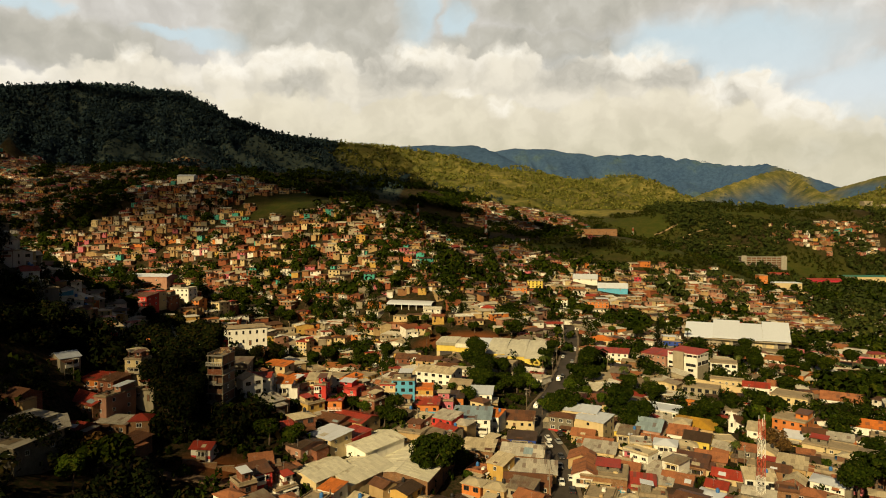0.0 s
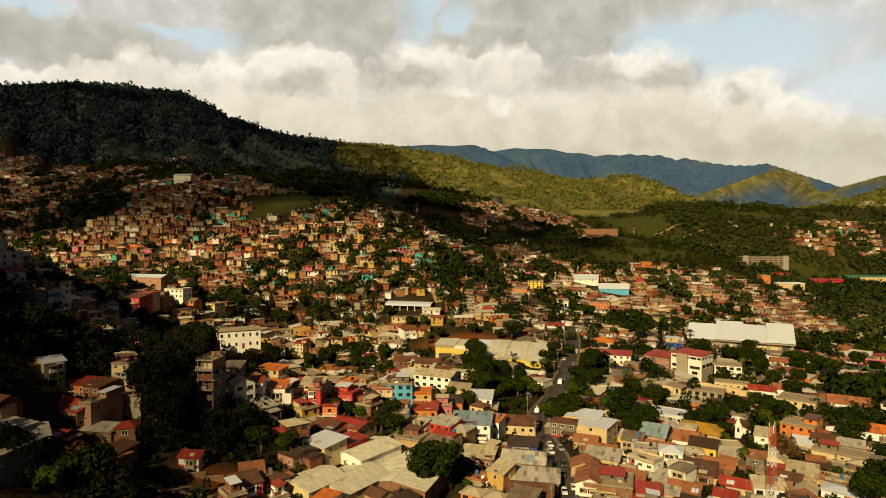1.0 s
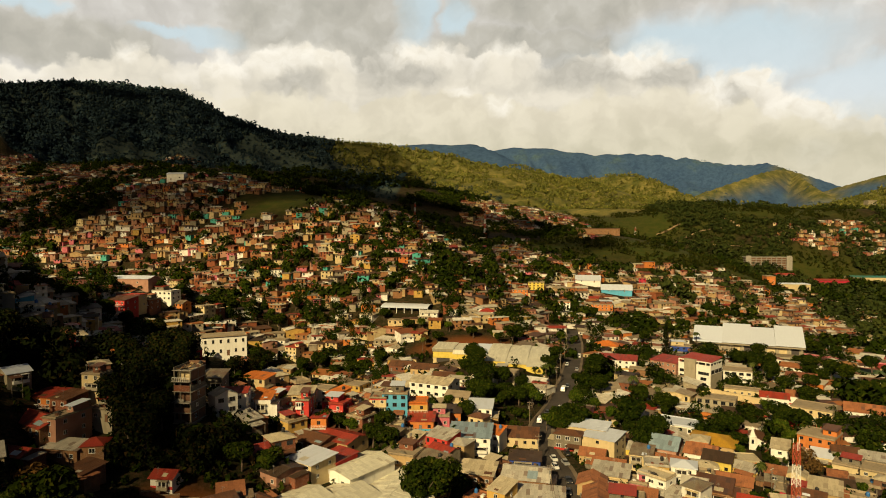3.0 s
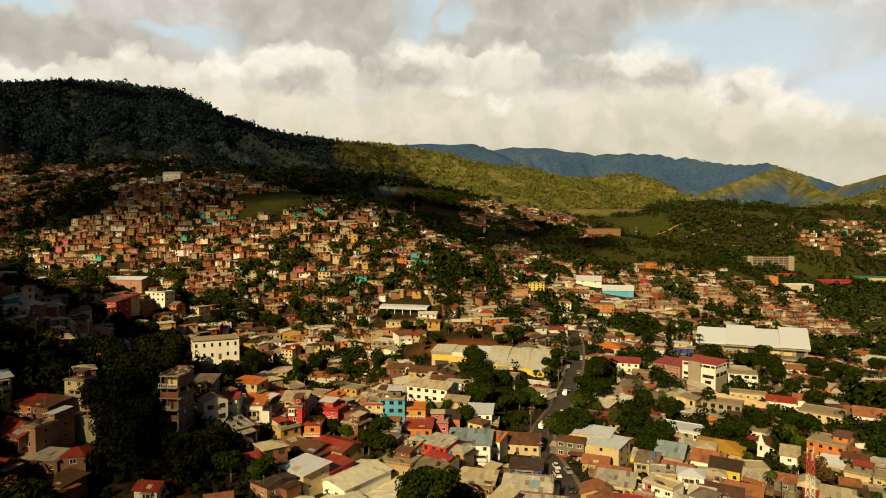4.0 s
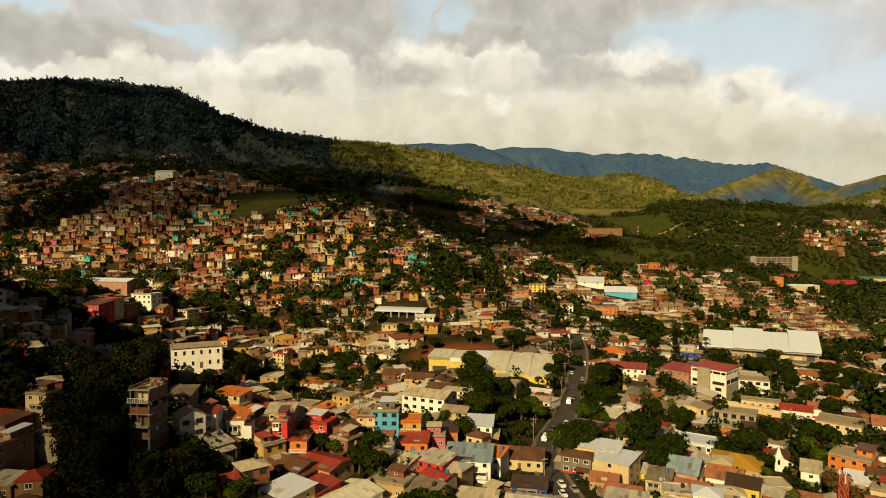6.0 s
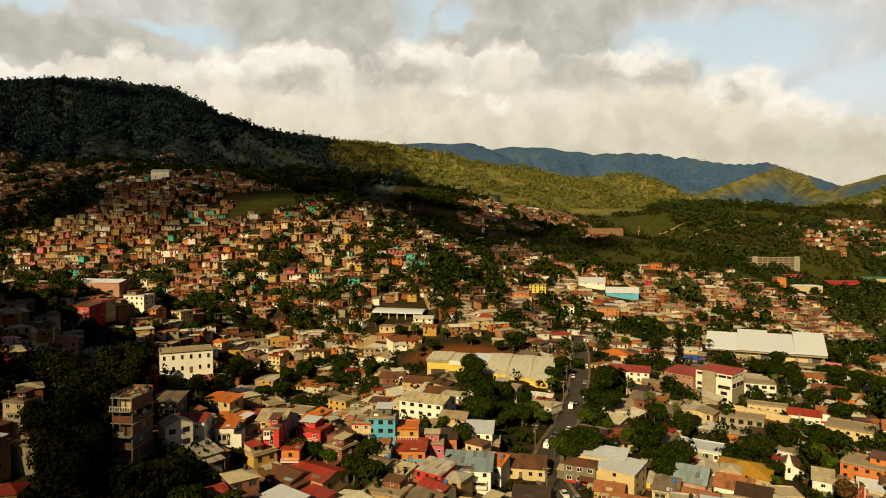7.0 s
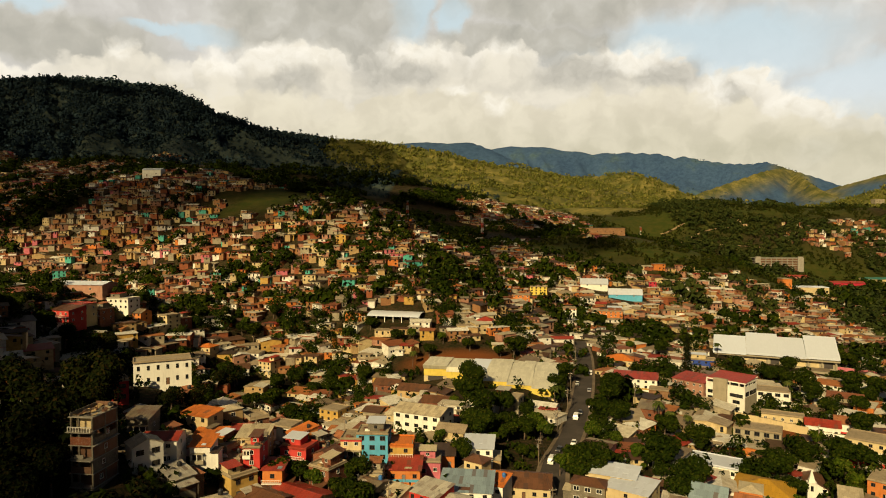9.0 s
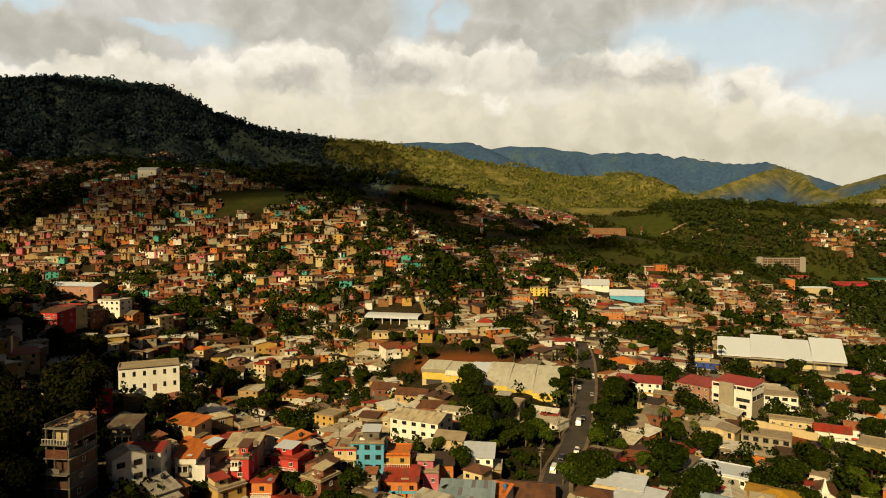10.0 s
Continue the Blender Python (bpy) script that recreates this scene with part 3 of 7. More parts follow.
def build_sky():
    R, rows, cols = 4860, 20, 48
    verts, faces, uvs = [], [], []
    for j in range(rows + 1):
        el = -3 + 27 * j / rows
        for i in range(cols + 1):
            az = -44 + 86 * i / cols
            verts.append((R * math.sin(radians(az)), 36 + R * math.cos(radians(az)), 75 + R * math.tan(radians(el))))
            uvs.append((az, el))
    for j in range(rows):
        for i in range(cols):
            k = j * (cols + 1) + i
            faces.append((k, k + cols + 1, k + cols + 2, k + 1))
    me = mesh_of("backdrop", verts, faces)
    uv = me.uv_layers.new(name="degrees")
    for lp in me.loops:
        uv.data[lp.index].uv = uvs[lp.vertex_index]
    m = bpy.data.materials.new("cloudy_sky")
    m.use_nodes = True
    nt = m.node_tree
    n, l = nt.nodes, nt.links
    n.remove(n["Principled BSDF"])
    uvn = n.new("ShaderNodeUVMap")
    uvn.uv_map = "degrees"
    flat = n.new("ShaderNodeSeparateXYZ")
    l.new(uvn.outputs[0], flat.inputs[0])
    # billowing edges: the degrees are stirred by noise at several sizes
    warp = uvn.outputs[0]
    for scale, amp, det in ((0.22, 1.5, 2), (0.6, 0.9, 3), (1.6, 0.32, 4), (4.0, 0.10, 5)):
        t = n.new("ShaderNodeTexNoise")
        t.inputs["Scale"].default_value, t.inputs["Detail"].default_value = scale, det
        l.new(uvn.outputs[0], t.inputs["Vector"])
        off = n.new("ShaderNodeVectorMath")
        off.operation = "MULTIPLY_ADD"
        l.new(t.outputs["Color"], off.inputs[0])
        off.inputs[1].default_value = (amp * 2, amp * 1.5, 0)
        l.new(warp, off.inputs[2])
        back = n.new("ShaderNodeVectorMath")
        back.operation = "SUBTRACT"
        l.new(off.outputs[0], back.inputs[0])
        back.inputs[1].default_value = (amp, amp * 0.75, 0)
        warp = back.outputs[0]
    sep = n.new("ShaderNodeSeparateXYZ")
    l.new(warp, sep.inputs[0])

    def between(val, lo, hi):
        r = n.new("ShaderNodeMapRange")
        r.interpolation_type = "SMOOTHSTEP"
        r.inputs["From Min"].default_value, r.inputs["From Max"].default_value = lo, hi
        l.new(val, r.inputs["Value"])
        return r.outputs[0]

    def cover(cells, soft):
        """How far a direction lies inside any of the cloud cells (azimuth, elevation, half sizes, in degrees)."""
        out = None
        for az, el, ra, re in cells:
            dx = math_node(nt, "MULTIPLY", math_node(nt, "SUBTRACT", sep.outputs[0], az), 1 / ra)
            dy = math_node(nt, "MULTIPLY", math_node(nt, "SUBTRACT", sep.outputs[1], el), 1 / re)
            d = math_node(nt, "SQRT", math_node(nt, "ADD", math_node(nt, "MULTIPLY", dx, dx), math_node(nt, "MULTIPLY", dy, dy)))
            f = math_node(nt, "SUBTRACT", 1.0, d)
            out = f if out is None else math_node(nt, "MAXIMUM", out, f)
        return between(out, -soft, soft)

    def below(tops):
        """Degrees by which a direction lies below the top of a cumulus bank."""
        u = math_node(nt, "MULTIPLY", math_node(nt, "ADD", sep.outputs[0], 44.0), 1 / 86)
        top = math_node(nt, "MULTIPLY", ramp_node(nt, u, [(p, (e / 25,) * 3) for p, e in tops]), 25.0)
        puff = n.new("ShaderNodeTexVoronoi")
        puff.feature = "SMOOTH_F1"
        puff.inputs["Scale"].default_value, puff.inputs["Smoothness"].default_value = 0.75, 0.5
        l.new(warp, puff.inputs["Vector"])
        lump = math_node(nt, "MULTIPLY", math_node(nt, "SUBTRACT", 0.45, puff.outputs["Distance"]), 1.3)
        return math_node(nt, "ADD", math_node(nt, "SUBTRACT", top, sep.outputs[1]), lump)

    fluff, wisps, streaks = noise_node(nt, warp, 0.38, 3, 0.5), noise_node(nt, warp, 0.13, 3, 0.5), noise_node(nt, warp, 1.1, 3, 0.5)
    c = mix_node(nt, between(flat.outputs[1], 4, 20), tint(224, 229, 230), tint(196, 214, 220))
    veil = ramp_node(nt, fluff, [(0.30, tint(196, 192, 184)), (0.52, tint(208, 204, 196)), (0.72, tint(222, 219, 212))])
    gaps = cover([(-5.3, 19.6, 1.8, 3.3), (-1.7, 18.6, 1.3, 1.8), (-23.1, 16.3, 3.4, 0.9), (19.4, 14.3, 10.9, 3.3), (31.4, 10.3, 5.7, 2.7), (-37.3, 17.1, 3.0, 0.7), (-27.2, 16.4, 2.1, 0.5)], 0.35)
    c = mix_node(nt, math_node(nt, "MULTIPLY", gaps, 0.92), veil, c)
    grey = cover([(-14.2, 18.2, 8.3, 4.4), (-10.2, 15.8, 4.1, 3.0), (9.0, 20.1, 9.9, 2.8), (3.9, 16.4, 8.9, 1.4), (-33.7, 14.6, 7.2, 2.0)], 0.33)
    c = mix_node(nt, math_node(nt, "MULTIPLY", grey, 0.9), c, ramp_node(nt, fluff, [(0.28, tint(172, 169, 157)), (0.5, tint(186, 182, 169)), (0.72, tint(202, 198, 186))]))
    for tops, lit, body in ((BANK_TOP, 0.75, (tint(214, 207, 190), tint(234, 226, 207))), (FRONT_TOP, 0.12, (tint(217, 208, 185), tint(231, 222, 198)))):
        depth = below(tops)
        mass = mix_node(nt, between(fluff, 0.33, 0.66), *body)
        rim = math_node(nt, "MULTIPLY", math_node(nt, "SUBTRACT", 1.0, between(depth, 0.2, 2.3)), between(wisps, 0.36, 0.6))
        mass = mix_node(nt, math_node(nt, "MULTIPLY", rim, lit), mass, tint(250, 243, 228))
        c = mix_node(nt, between(depth, -0.22, 0.4), c, mass)
    lobes = cover([(-8.4, 14.4, 2.3, 1.9), (-5.9, 14.1, 3.2, 1.0), (9.8, 13.9, 4.0, 1.5), (17.0, 13.2, 2.8, 1.2), (-16.2, 12.9, 2.4, 1.0), (22.1, 11.2, 1.0, 0.8), (11.2, 16.1, 0.8, 1.0)], 0.5)
    c = mix_node(nt, math_node(nt, "MULTIPLY", lobes, 0.8), c, ramp_node(nt, streaks, [(0.3, tint(176, 172, 160)), (0.7, tint(197, 192, 179))]))
    lit = cover([(-16.2, 15.1, 3.9, 1.1), (-4.8, 15.9, 2.8, 1.0), (14.7, 14.8, 3.3, 1.0), (21.0, 11.7, 1.4, 1.4), (23.9, 12.1, 1.5, 0.9), (26.9, 10.2, 1.6, 0.9), (29.2, 9.2, 1.1, 0.8), (-29.4, 14.3, 0.9, 0.7), (-22.1, 14.4, 2.0, 1.0), (-1.4, 12.6, 1.0, 0.6), (2.2, 11.4, 1.0, 0.8), (28.1, 6.2, 1.6, 1.0), (3.0, 15.7, 1.8, 0.6)], 0.6)
    c = mix_node(nt, math_node(nt, "MULTIPLY", lit, 0.62), c, ramp_node(nt, streaks, [(0.3, tint(240, 232, 214)), (0.6, tint(255, 249, 234))]))
    # the hazy underside over the ranges, darkest just above them
    low = math_node(nt, "MULTIPLY", math_node(nt, "SUBTRACT", 1.0, between(sep.outputs[1], 6.2, 11.0)), between(sep.outputs[0], -26, -4))
    c = mix_node(nt, math_node(nt, "MULTIPLY", low, 0.72), c, ramp_node(nt, fluff, [(0.3, tint(192, 186, 160)), (0.7, tint(214, 206, 180))]))
    c = mix_node(nt, 0.06, c, ramp_node(nt, streaks, [(0.3, (0.72, 0.72, 0.72)), (0.7, (1.12, 1.12, 1.12))]), "MULTIPLY")
    em = n.new("ShaderNodeEmission")
    l.new(c, em.inputs[0])
    em.inputs[1].default_value = 0.945
    l.new(em.outputs[0], n["Material Output"].inputs[0])
    me.materials.append(m)
    return tagged(new("backdrop", me), "pale evening sky with banks of grey and cream cumulus", "sky", kind="structure")


build_sky()


# ---------------------------------------------------------------- cumulus overhead: unseen clouds, added to lay shade on the hills
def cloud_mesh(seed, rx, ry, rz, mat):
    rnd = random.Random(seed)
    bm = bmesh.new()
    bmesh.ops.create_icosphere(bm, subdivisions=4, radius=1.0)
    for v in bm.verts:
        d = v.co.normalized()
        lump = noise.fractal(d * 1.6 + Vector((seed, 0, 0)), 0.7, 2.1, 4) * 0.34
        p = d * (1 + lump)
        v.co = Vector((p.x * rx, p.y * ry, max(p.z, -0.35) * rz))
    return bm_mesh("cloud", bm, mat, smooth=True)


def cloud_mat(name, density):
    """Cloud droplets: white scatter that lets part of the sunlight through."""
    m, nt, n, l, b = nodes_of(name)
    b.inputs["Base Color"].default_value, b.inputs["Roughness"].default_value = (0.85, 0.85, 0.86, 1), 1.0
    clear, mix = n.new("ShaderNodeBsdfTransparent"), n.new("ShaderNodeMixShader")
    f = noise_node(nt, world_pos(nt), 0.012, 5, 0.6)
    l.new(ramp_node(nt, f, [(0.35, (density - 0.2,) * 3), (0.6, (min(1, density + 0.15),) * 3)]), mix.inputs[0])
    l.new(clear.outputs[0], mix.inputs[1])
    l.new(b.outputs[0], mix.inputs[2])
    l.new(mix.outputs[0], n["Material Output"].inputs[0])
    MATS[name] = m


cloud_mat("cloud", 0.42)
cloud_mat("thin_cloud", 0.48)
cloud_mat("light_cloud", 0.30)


def shade_cloud_over(seed, x, y, z, rx, ry, mat="cloud", top=1000.0):
    """An unseen cumulus, added so that its shade falls on the land round x, y, z."""
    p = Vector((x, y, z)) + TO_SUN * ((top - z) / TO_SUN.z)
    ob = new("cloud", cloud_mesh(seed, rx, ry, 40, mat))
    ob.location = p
    tagged(ob, "unseen cumulus added overhead to shade the land", "cloud", kind="structure")


# ---------------------------------------------------------------- houses
def window_mesh(frame_mat):
    """A unit window, 1 m square, facing -y: one skin of frame, mullion, sunk panes and a projecting sill."""
    xs, zs = [-0.5, -0.43, -0.03, 0.03, 0.43, 0.5], [0.0, 0.07, 0.93, 1.0]
    bm = bmesh.new()
    g = [[bm.verts.new((x, -0.06, z)) for x in xs] for z in zs]
    panes = []
    for j in range(3):
        for i in range(5):
            f = bm.faces.new((g[j][i], g[j][i + 1], g[j + 1][i + 1], g[j + 1][i]))
            if j == 1 and i in (1, 3):
                panes.append(f)
    out = bmesh.ops.extrude_face_region(bm, geom=[e for e in bm.edges if e.is_boundary])
    for v in out["geom"]:
        if isinstance(v, bmesh.types.BMVert):
            v.co.y = 0.03
    for f in panes:
        new_f = bmesh.ops.extrude_discrete_faces(bm, faces=[f])["faces"][0]
        new_f.material_index = 1
        for v in new_f.verts:
            v.co.y = -0.008
    for v in bm.verts:
        if v.co.y < -0.05 and v.co.z < 0.001:
            v.co.y, v.co.x = -0.13, v.co.x * 1.08
    bmesh.ops.recalc_face_normals(bm, faces=bm.faces)
    return bm_mesh("window", bm, frame_mat, "glass")


def door_mesh(mat):
    """A unit door in its frame, 1 m wide and 1 m high before scaling."""
    xs, zs = [-0.5, -0.43, -0.3, 0.3, 0.43, 0.5], [0.0, 0.1, 0.45, 0.55, 0.9, 0.96, 1.0]
    bm = bmesh.new()
    g = [[bm.verts.new((x, -0.05, z)) for x in xs] for z in zs]
    for j in range(6):
        for i in range(5):
            f = bm.faces.new((g[j][i], g[j][i + 1], g[j + 1][i + 1], g[j + 1][i]))
            f.material_index = 0 if i in (0, 4) or j == 5 else 1
    out = bmesh.ops.extrude_face_region(bm, geom=[e for e in bm.edges if e.is_boundary])
    for v in out["geom"]:
        if isinstance(v, bmesh.types.BMVert):
            v.co.y = 0.03
    for v in bm.verts:
        if v.co.y < 0 and abs(v.co.x) < 0.4 and v.co.z < 0.93:
            v.co.y = -0.015
    bmesh.ops.recalc_face_normals(bm, faces=bm.faces)
    return bm_mesh("door", bm, "frame_dark", mat)


WINDOWS = [window_mesh("frame_white"), window_mesh("frame_dark")]
DOORS = [door_mesh("wood_door"), door_mesh("metal_door")]


def tank_mesh(mat):
    bm = bmesh.new()
    prof = [(0.0, 0.0), (0.55, 0.0), (0.58, 0.12), (0.54, 0.3), (0.58, 0.5), (0.54, 0.7), (0.58, 0.9), (0.5, 1.1), (0.2, 1.28), (0.18, 1.36), (0.0, 1.36)]
    vs = [bm.verts.new((r, 0, z)) for r, z in prof]
    es = [bm.edges.new((a, b_)) for a, b_ in zip(vs, vs[1:])]
    bmesh.ops.spin(bm, geom=vs + es, cent=(0, 0, 0), axis=(0, 0, 1), steps=12, angle=math.tau, use_merge=True)
    bmesh.ops.remove_doubles(bm, verts=bm.verts, dist=1e-4)
    return bm_mesh("tank", bm, mat, smooth=True)


TANKS = [tank_mesh("tank_black"), tank_mesh("tank_blue")]
SAY_WALL = dict(brick="bare brick", block="bare concrete block", adobe="earth-brown", sky_blue="sky blue", concrete="grey concrete")
SAY_ROOF = dict(zinc="pale corrugated zinc", old_zinc="weathered zinc", rusty="rusty corrugated", dark_roof="dark corrugated", red_roof="red sheet-metal", clay_roof="clay tile",
                orange_roof="bright orange", cream_roof="faded cream sheet", pale_roof="pale cream sheet", white_roof="white sheet-metal", yellow_roof="yellow painted", slab="flat concrete", teal_roof="teal sheet", blue_roof="blue-grey sheet")


def wall_solid(w, d, h, roof, rise, deep):
    """Walls with the gable ends that the roof asks for; reaches into the slope below."""
    S = Solid()
    if roof == "gable":          # ridge along x
        prof = [(-d / 2, -deep), (d / 2, -deep), (d / 2, h), (0, h + rise), (-d / 2, h)]
        n = len(prof)
        v = [(-w / 2, y, z) for y, z in prof] + [(w / 2, y, z) for y, z in prof]
        S.add(v, [tuple(range(n))[::-1], tuple(range(n, 2 * n))] + [(k, (k + 1) % n, n + (k + 1) % n, n + k) for k in range(n)])
    elif roof == "front":        # ridge along y, gable to the street
        prof = [(-w / 2, -deep), (w / 2, -deep), (w / 2, h), (0, h + rise), (-w / 2, h)]
        n = len(prof)
        v = [(x, -d / 2, z) for x, z in prof] + [(x, d / 2, z) for x, z in prof]
        S.add(v, [tuple(range(n)), tuple(range(n, 2 * n))[::-1]] + [(k, n + k, n + (k + 1) % n, (k + 1) % n) for k in range(n)])
    elif roof == "shed":         # falls towards the street
        v = box_pts(-w / 2, -d / 2, -deep, w / 2, d / 2, h)
        v[6] = (w / 2, d / 2, h + rise)
        v[7] = (-w / 2, d / 2, h + rise)
        S.add(v, BOX_F)
    else:
        S.box(-w / 2, -d / 2, -deep, w / 2, d / 2, h)
    return S


def lay_sheets(S, quad, across, rnd):
    """Covers a slope with single sheets, each a little proud of or below its neighbour. across: the edges 0-1 run level."""
    if rnd is None:
        return S.sheet(quad, 0.09)
    q = [Vector(p) for p in (quad if across else quad[1:] + quad[:1])]
    n_ = max(2, round((q[1] - q[0]).length / rnd.uniform(0.95, 1.5)))
    m_ = 1 if (q[3] - q[0]).length < 2.6 else (2 if (q[3] - q[0]).length < 6 else 3)
    for i in range(n_):
        for j in range(m_):
            u0, u1, t0, t1 = i / n_, (i + 1) / n_, j / m_, (j + 1) / m_
            p = [q[0].lerp(q[1], u).lerp(q[3].lerp(q[2], u), t) for u, t in ((u0, t0), (u1, t0), (u1, t1), (u0, t1))]
            lift = Vector((0, 0, rnd.uniform(0, 0.05) + (0.03 if (i + j) % 2 else 0)))
            S.sheet([tuple(v + lift) for v in p], 0.09)
    return S


def roof_solid(w, d, h, roof, rise, lap, rnd=None):
    S = Solid()
    a, b_ = w / 2 + lap, d / 2 + lap
    if roof == "gable":
        k = h - rise * lap / (d / 2)
        lay_sheets(S, [(-a, -b_, k + 0.1), (a, -b_, k + 0.1), (a, 0, h + rise + 0.1), (-a, 0, h + rise + 0.1)], True, rnd)
        lay_sheets(S, [(-a, 0, h + rise + 0.1), (a, 0, h + rise + 0.1), (a, b_, k + 0.1), (-a, b_, k + 0.1)], True, rnd)
        S.box(-a, -0.18, h + rise + 0.04, a, 0.18, h + rise + 0.17)
    elif roof == "front":
        k = h - rise * lap / (w / 2)
        lay_sheets(S, [(-a, -b_, k + 0.1), (0, -b_, h + rise + 0.1), (0, b_, h + rise + 0.1), (-a, b_, k + 0.1)], False, rnd)
        lay_sheets(S, [(0, -b_, h + rise + 0.1), (a, -b_, k + 0.1), (a, b_, k + 0.1), (0, b_, h + rise + 0.1)], False, rnd)
        S.box(-0.18, -b_, h + rise + 0.04, 0.18, b_, h + rise + 0.17)
    elif roof == "shed":
        g = rise / d
        lay_sheets(S, [(-a, -b_, h - g * lap + 0.1), (a, -b_, h - g * lap + 0.1), (a, b_, h + rise + g * lap + 0.1), (-a, b_, h + rise + g * lap + 0.1)], True, rnd)
    elif roof == "hip":
        r_ = max(0.0, w / 2 - d / 2)
        z0, z1 = h + 0.05, h + rise
        v = [(-a, -b_, z0), (a, -b_, z0), (a, b_, z0), (-a, b_, z0), (-r_, 0, z1), (r_ + 0.01, 0, z1), (-a, -b_, z0 - 0.12), (a, -b_, z0 - 0.12), (a, b_, z0 - 0.12), (-a, b_, z0 - 0.12)]
        S.add(v, [(0, 1, 5, 4), (1, 2, 5), (2, 3, 4, 5), (3, 0, 4), (6, 7, 1, 0), (7, 8, 2, 1), (8, 9, 3, 2), (9, 6, 0, 3), (9, 8, 7, 6)])
    else:                        # flat slab with a parapet
        t, p = 0.18, max(0.25, rise)
        S.box(-w / 2 - 0.2, -d / 2 - 0.45, h + 0.004, w / 2 + 0.2, d / 2 + 0.2, h + 0.16)
        S.box(-w / 2, -d / 2, h + 0.16, w / 2, -d / 2 + t, h + p + 0.16).box(-w / 2, d / 2 - t, h + 0.16, w / 2, d / 2, h + p + 0.16)
        S.box(-w / 2, -d / 2 + t, h + 0.16, -w / 2 + t, d / 2 - t, h + p + 0.16).box(w / 2 - t, -d / 2 + t, h + 0.16, w / 2, d / 2 - t, h + p + 0.16)
    return S


def house(x, y, yaw, w, d, h, wall, roof, cover, rise=None, lap=0.5, storeys=None, bays=None, sides=True, door=True, tank=0, balcony=False, win=(1.1, 1.1), frame=None,
          z=None, name="house", label="", group="", rnd=None, band=None, deep=4.0, lean=0.0):
    """One building: walls, roof, doors and windows; its street front faces -y at yaw 0."""
    rnd = rnd or random.Random(int(x * 31 + y * 17) & 0xffff)
    rise = rise if rise is not None else (0.3 if roof == "flat" else (0.16 * d if roof == "shed" else 0.22 * (d if roof == "gable" else w)))
    storeys = storeys or max(1, round(h / 2.9))
    top = new(name)
    top.matrix_basis = pose(x, y, (zat(x, y) if z is None else z), 0, 0, yaw)
    part("wall", wall_solid(w, d, h, roof, rise, deep).mesh("wall", wall), top)
    part("roof", roof_solid(w, d, h, roof, rise, lap, random.Random(int(x * 7 + y * 23) & 0xffff)).mesh("roof", cover), top)
    fr = WINDOWS[(0 if rnd.random() < 0.5 else 1) if frame is None else frame]
    shed = name in ("warehouse", "school", "school_hall")
    bays = bays or (2 if shed else max(1, int(w / 3.0)))
    sides = sides and not shed
    storeys = 1 if shed else storeys
    step = h / storeys
    ww, wh = win
    dbay = rnd.randrange(bays) if door else -1
    for s in range(storeys):
        for b_ in range(bays):
            px = -w / 2 + (b_ + 0.5) * w / bays
            if s == 0 and b_ == dbay:
                dr = part("door", DOORS[rnd.randrange(2)], top, pose(px, -d / 2 - 0.004, 0.02))
                dr.scale = (1.0, 1, 2.1)
                continue
            o = part("window", fr, top, pose(px, -d / 2 - 0.004, s * step + step * 0.34))
            o.scale = (ww, 1, min(wh, step * 0.55))
        if sides:
            for k, sx in ((90, w / 2), (-90, -w / 2)):
                for b_ in range(max(1, int(d / 4.5))):
                    py = -d / 2 + (b_ + 0.5) * d / max(1, int(d / 4.5))
                    o = part("window", fr, top, pose(sx + 0.004 * (1 if sx > 0 else -1), py, s * step + step * 0.34, 0, 0, k))
                    o.scale = (ww * 0.9, 1, min(wh, step * 0.55))
    if balcony and storeys > 1:
        S = Solid()
        S.box(-w / 2, -d / 2 - 1.2, step - 0.14, w / 2, -d / 2 - 0.004, step + 0.02)
        S.box(-w / 2, -d / 2 - 1.2, step + 0.9, w / 2, -d / 2 - 1.12, step + 1.0)
        for k in range(int(w / 0.5) + 1):
            px = -w / 2 + 0.05 + k * (w - 0.1) / int(w / 0.5)
            S.box(px - 0.04, -d / 2 - 1.19, step + 0.02, px + 0.04, -d / 2 - 1.13, step + 0.9)
        part("balcony", S.mesh("balcony", "frame_white"), top)
    if lean:
        ww_, dd_, hh_ = w * lean, 2.6, min(2.5, h - 0.3)
        px = (w - ww_) / 2 * (1 if int(x) % 2 else -1)
        part("lean_to_roof", Solid().sheet([(px - ww_ / 2, -d / 2 - dd_, hh_ - 0.35), (px + ww_ / 2, -d / 2 - dd_, hh_ - 0.35), (px + ww_ / 2, -d / 2 - 0.004, hh_ + 0.15), (px - ww_ / 2, -d / 2 - 0.004, hh_ + 0.15)], 0.08).mesh("lean_to_roof", rnd.choice(["zinc", "old_zinc", "rusty", "rusty", "clay_roof"])), top)
        for k in (-1, 1):
            part("post", Solid().box(px + k * (ww_ / 2 - 0.2) - 0.07, -d / 2 - dd_ + 0.15, -deep, px + k * (ww_ / 2 - 0.2) + 0.07, -d / 2 - dd_ + 0.29, hh_ - 0.4).mesh("post", "pole_wood"), top)
    if band:
        part("band", Solid().box(-w / 2 - 0.05, -d / 2 - 0.05, h - 0.7, w / 2 + 0.05, d / 2 + 0.05, h - 0.02).mesh("band", band), top)
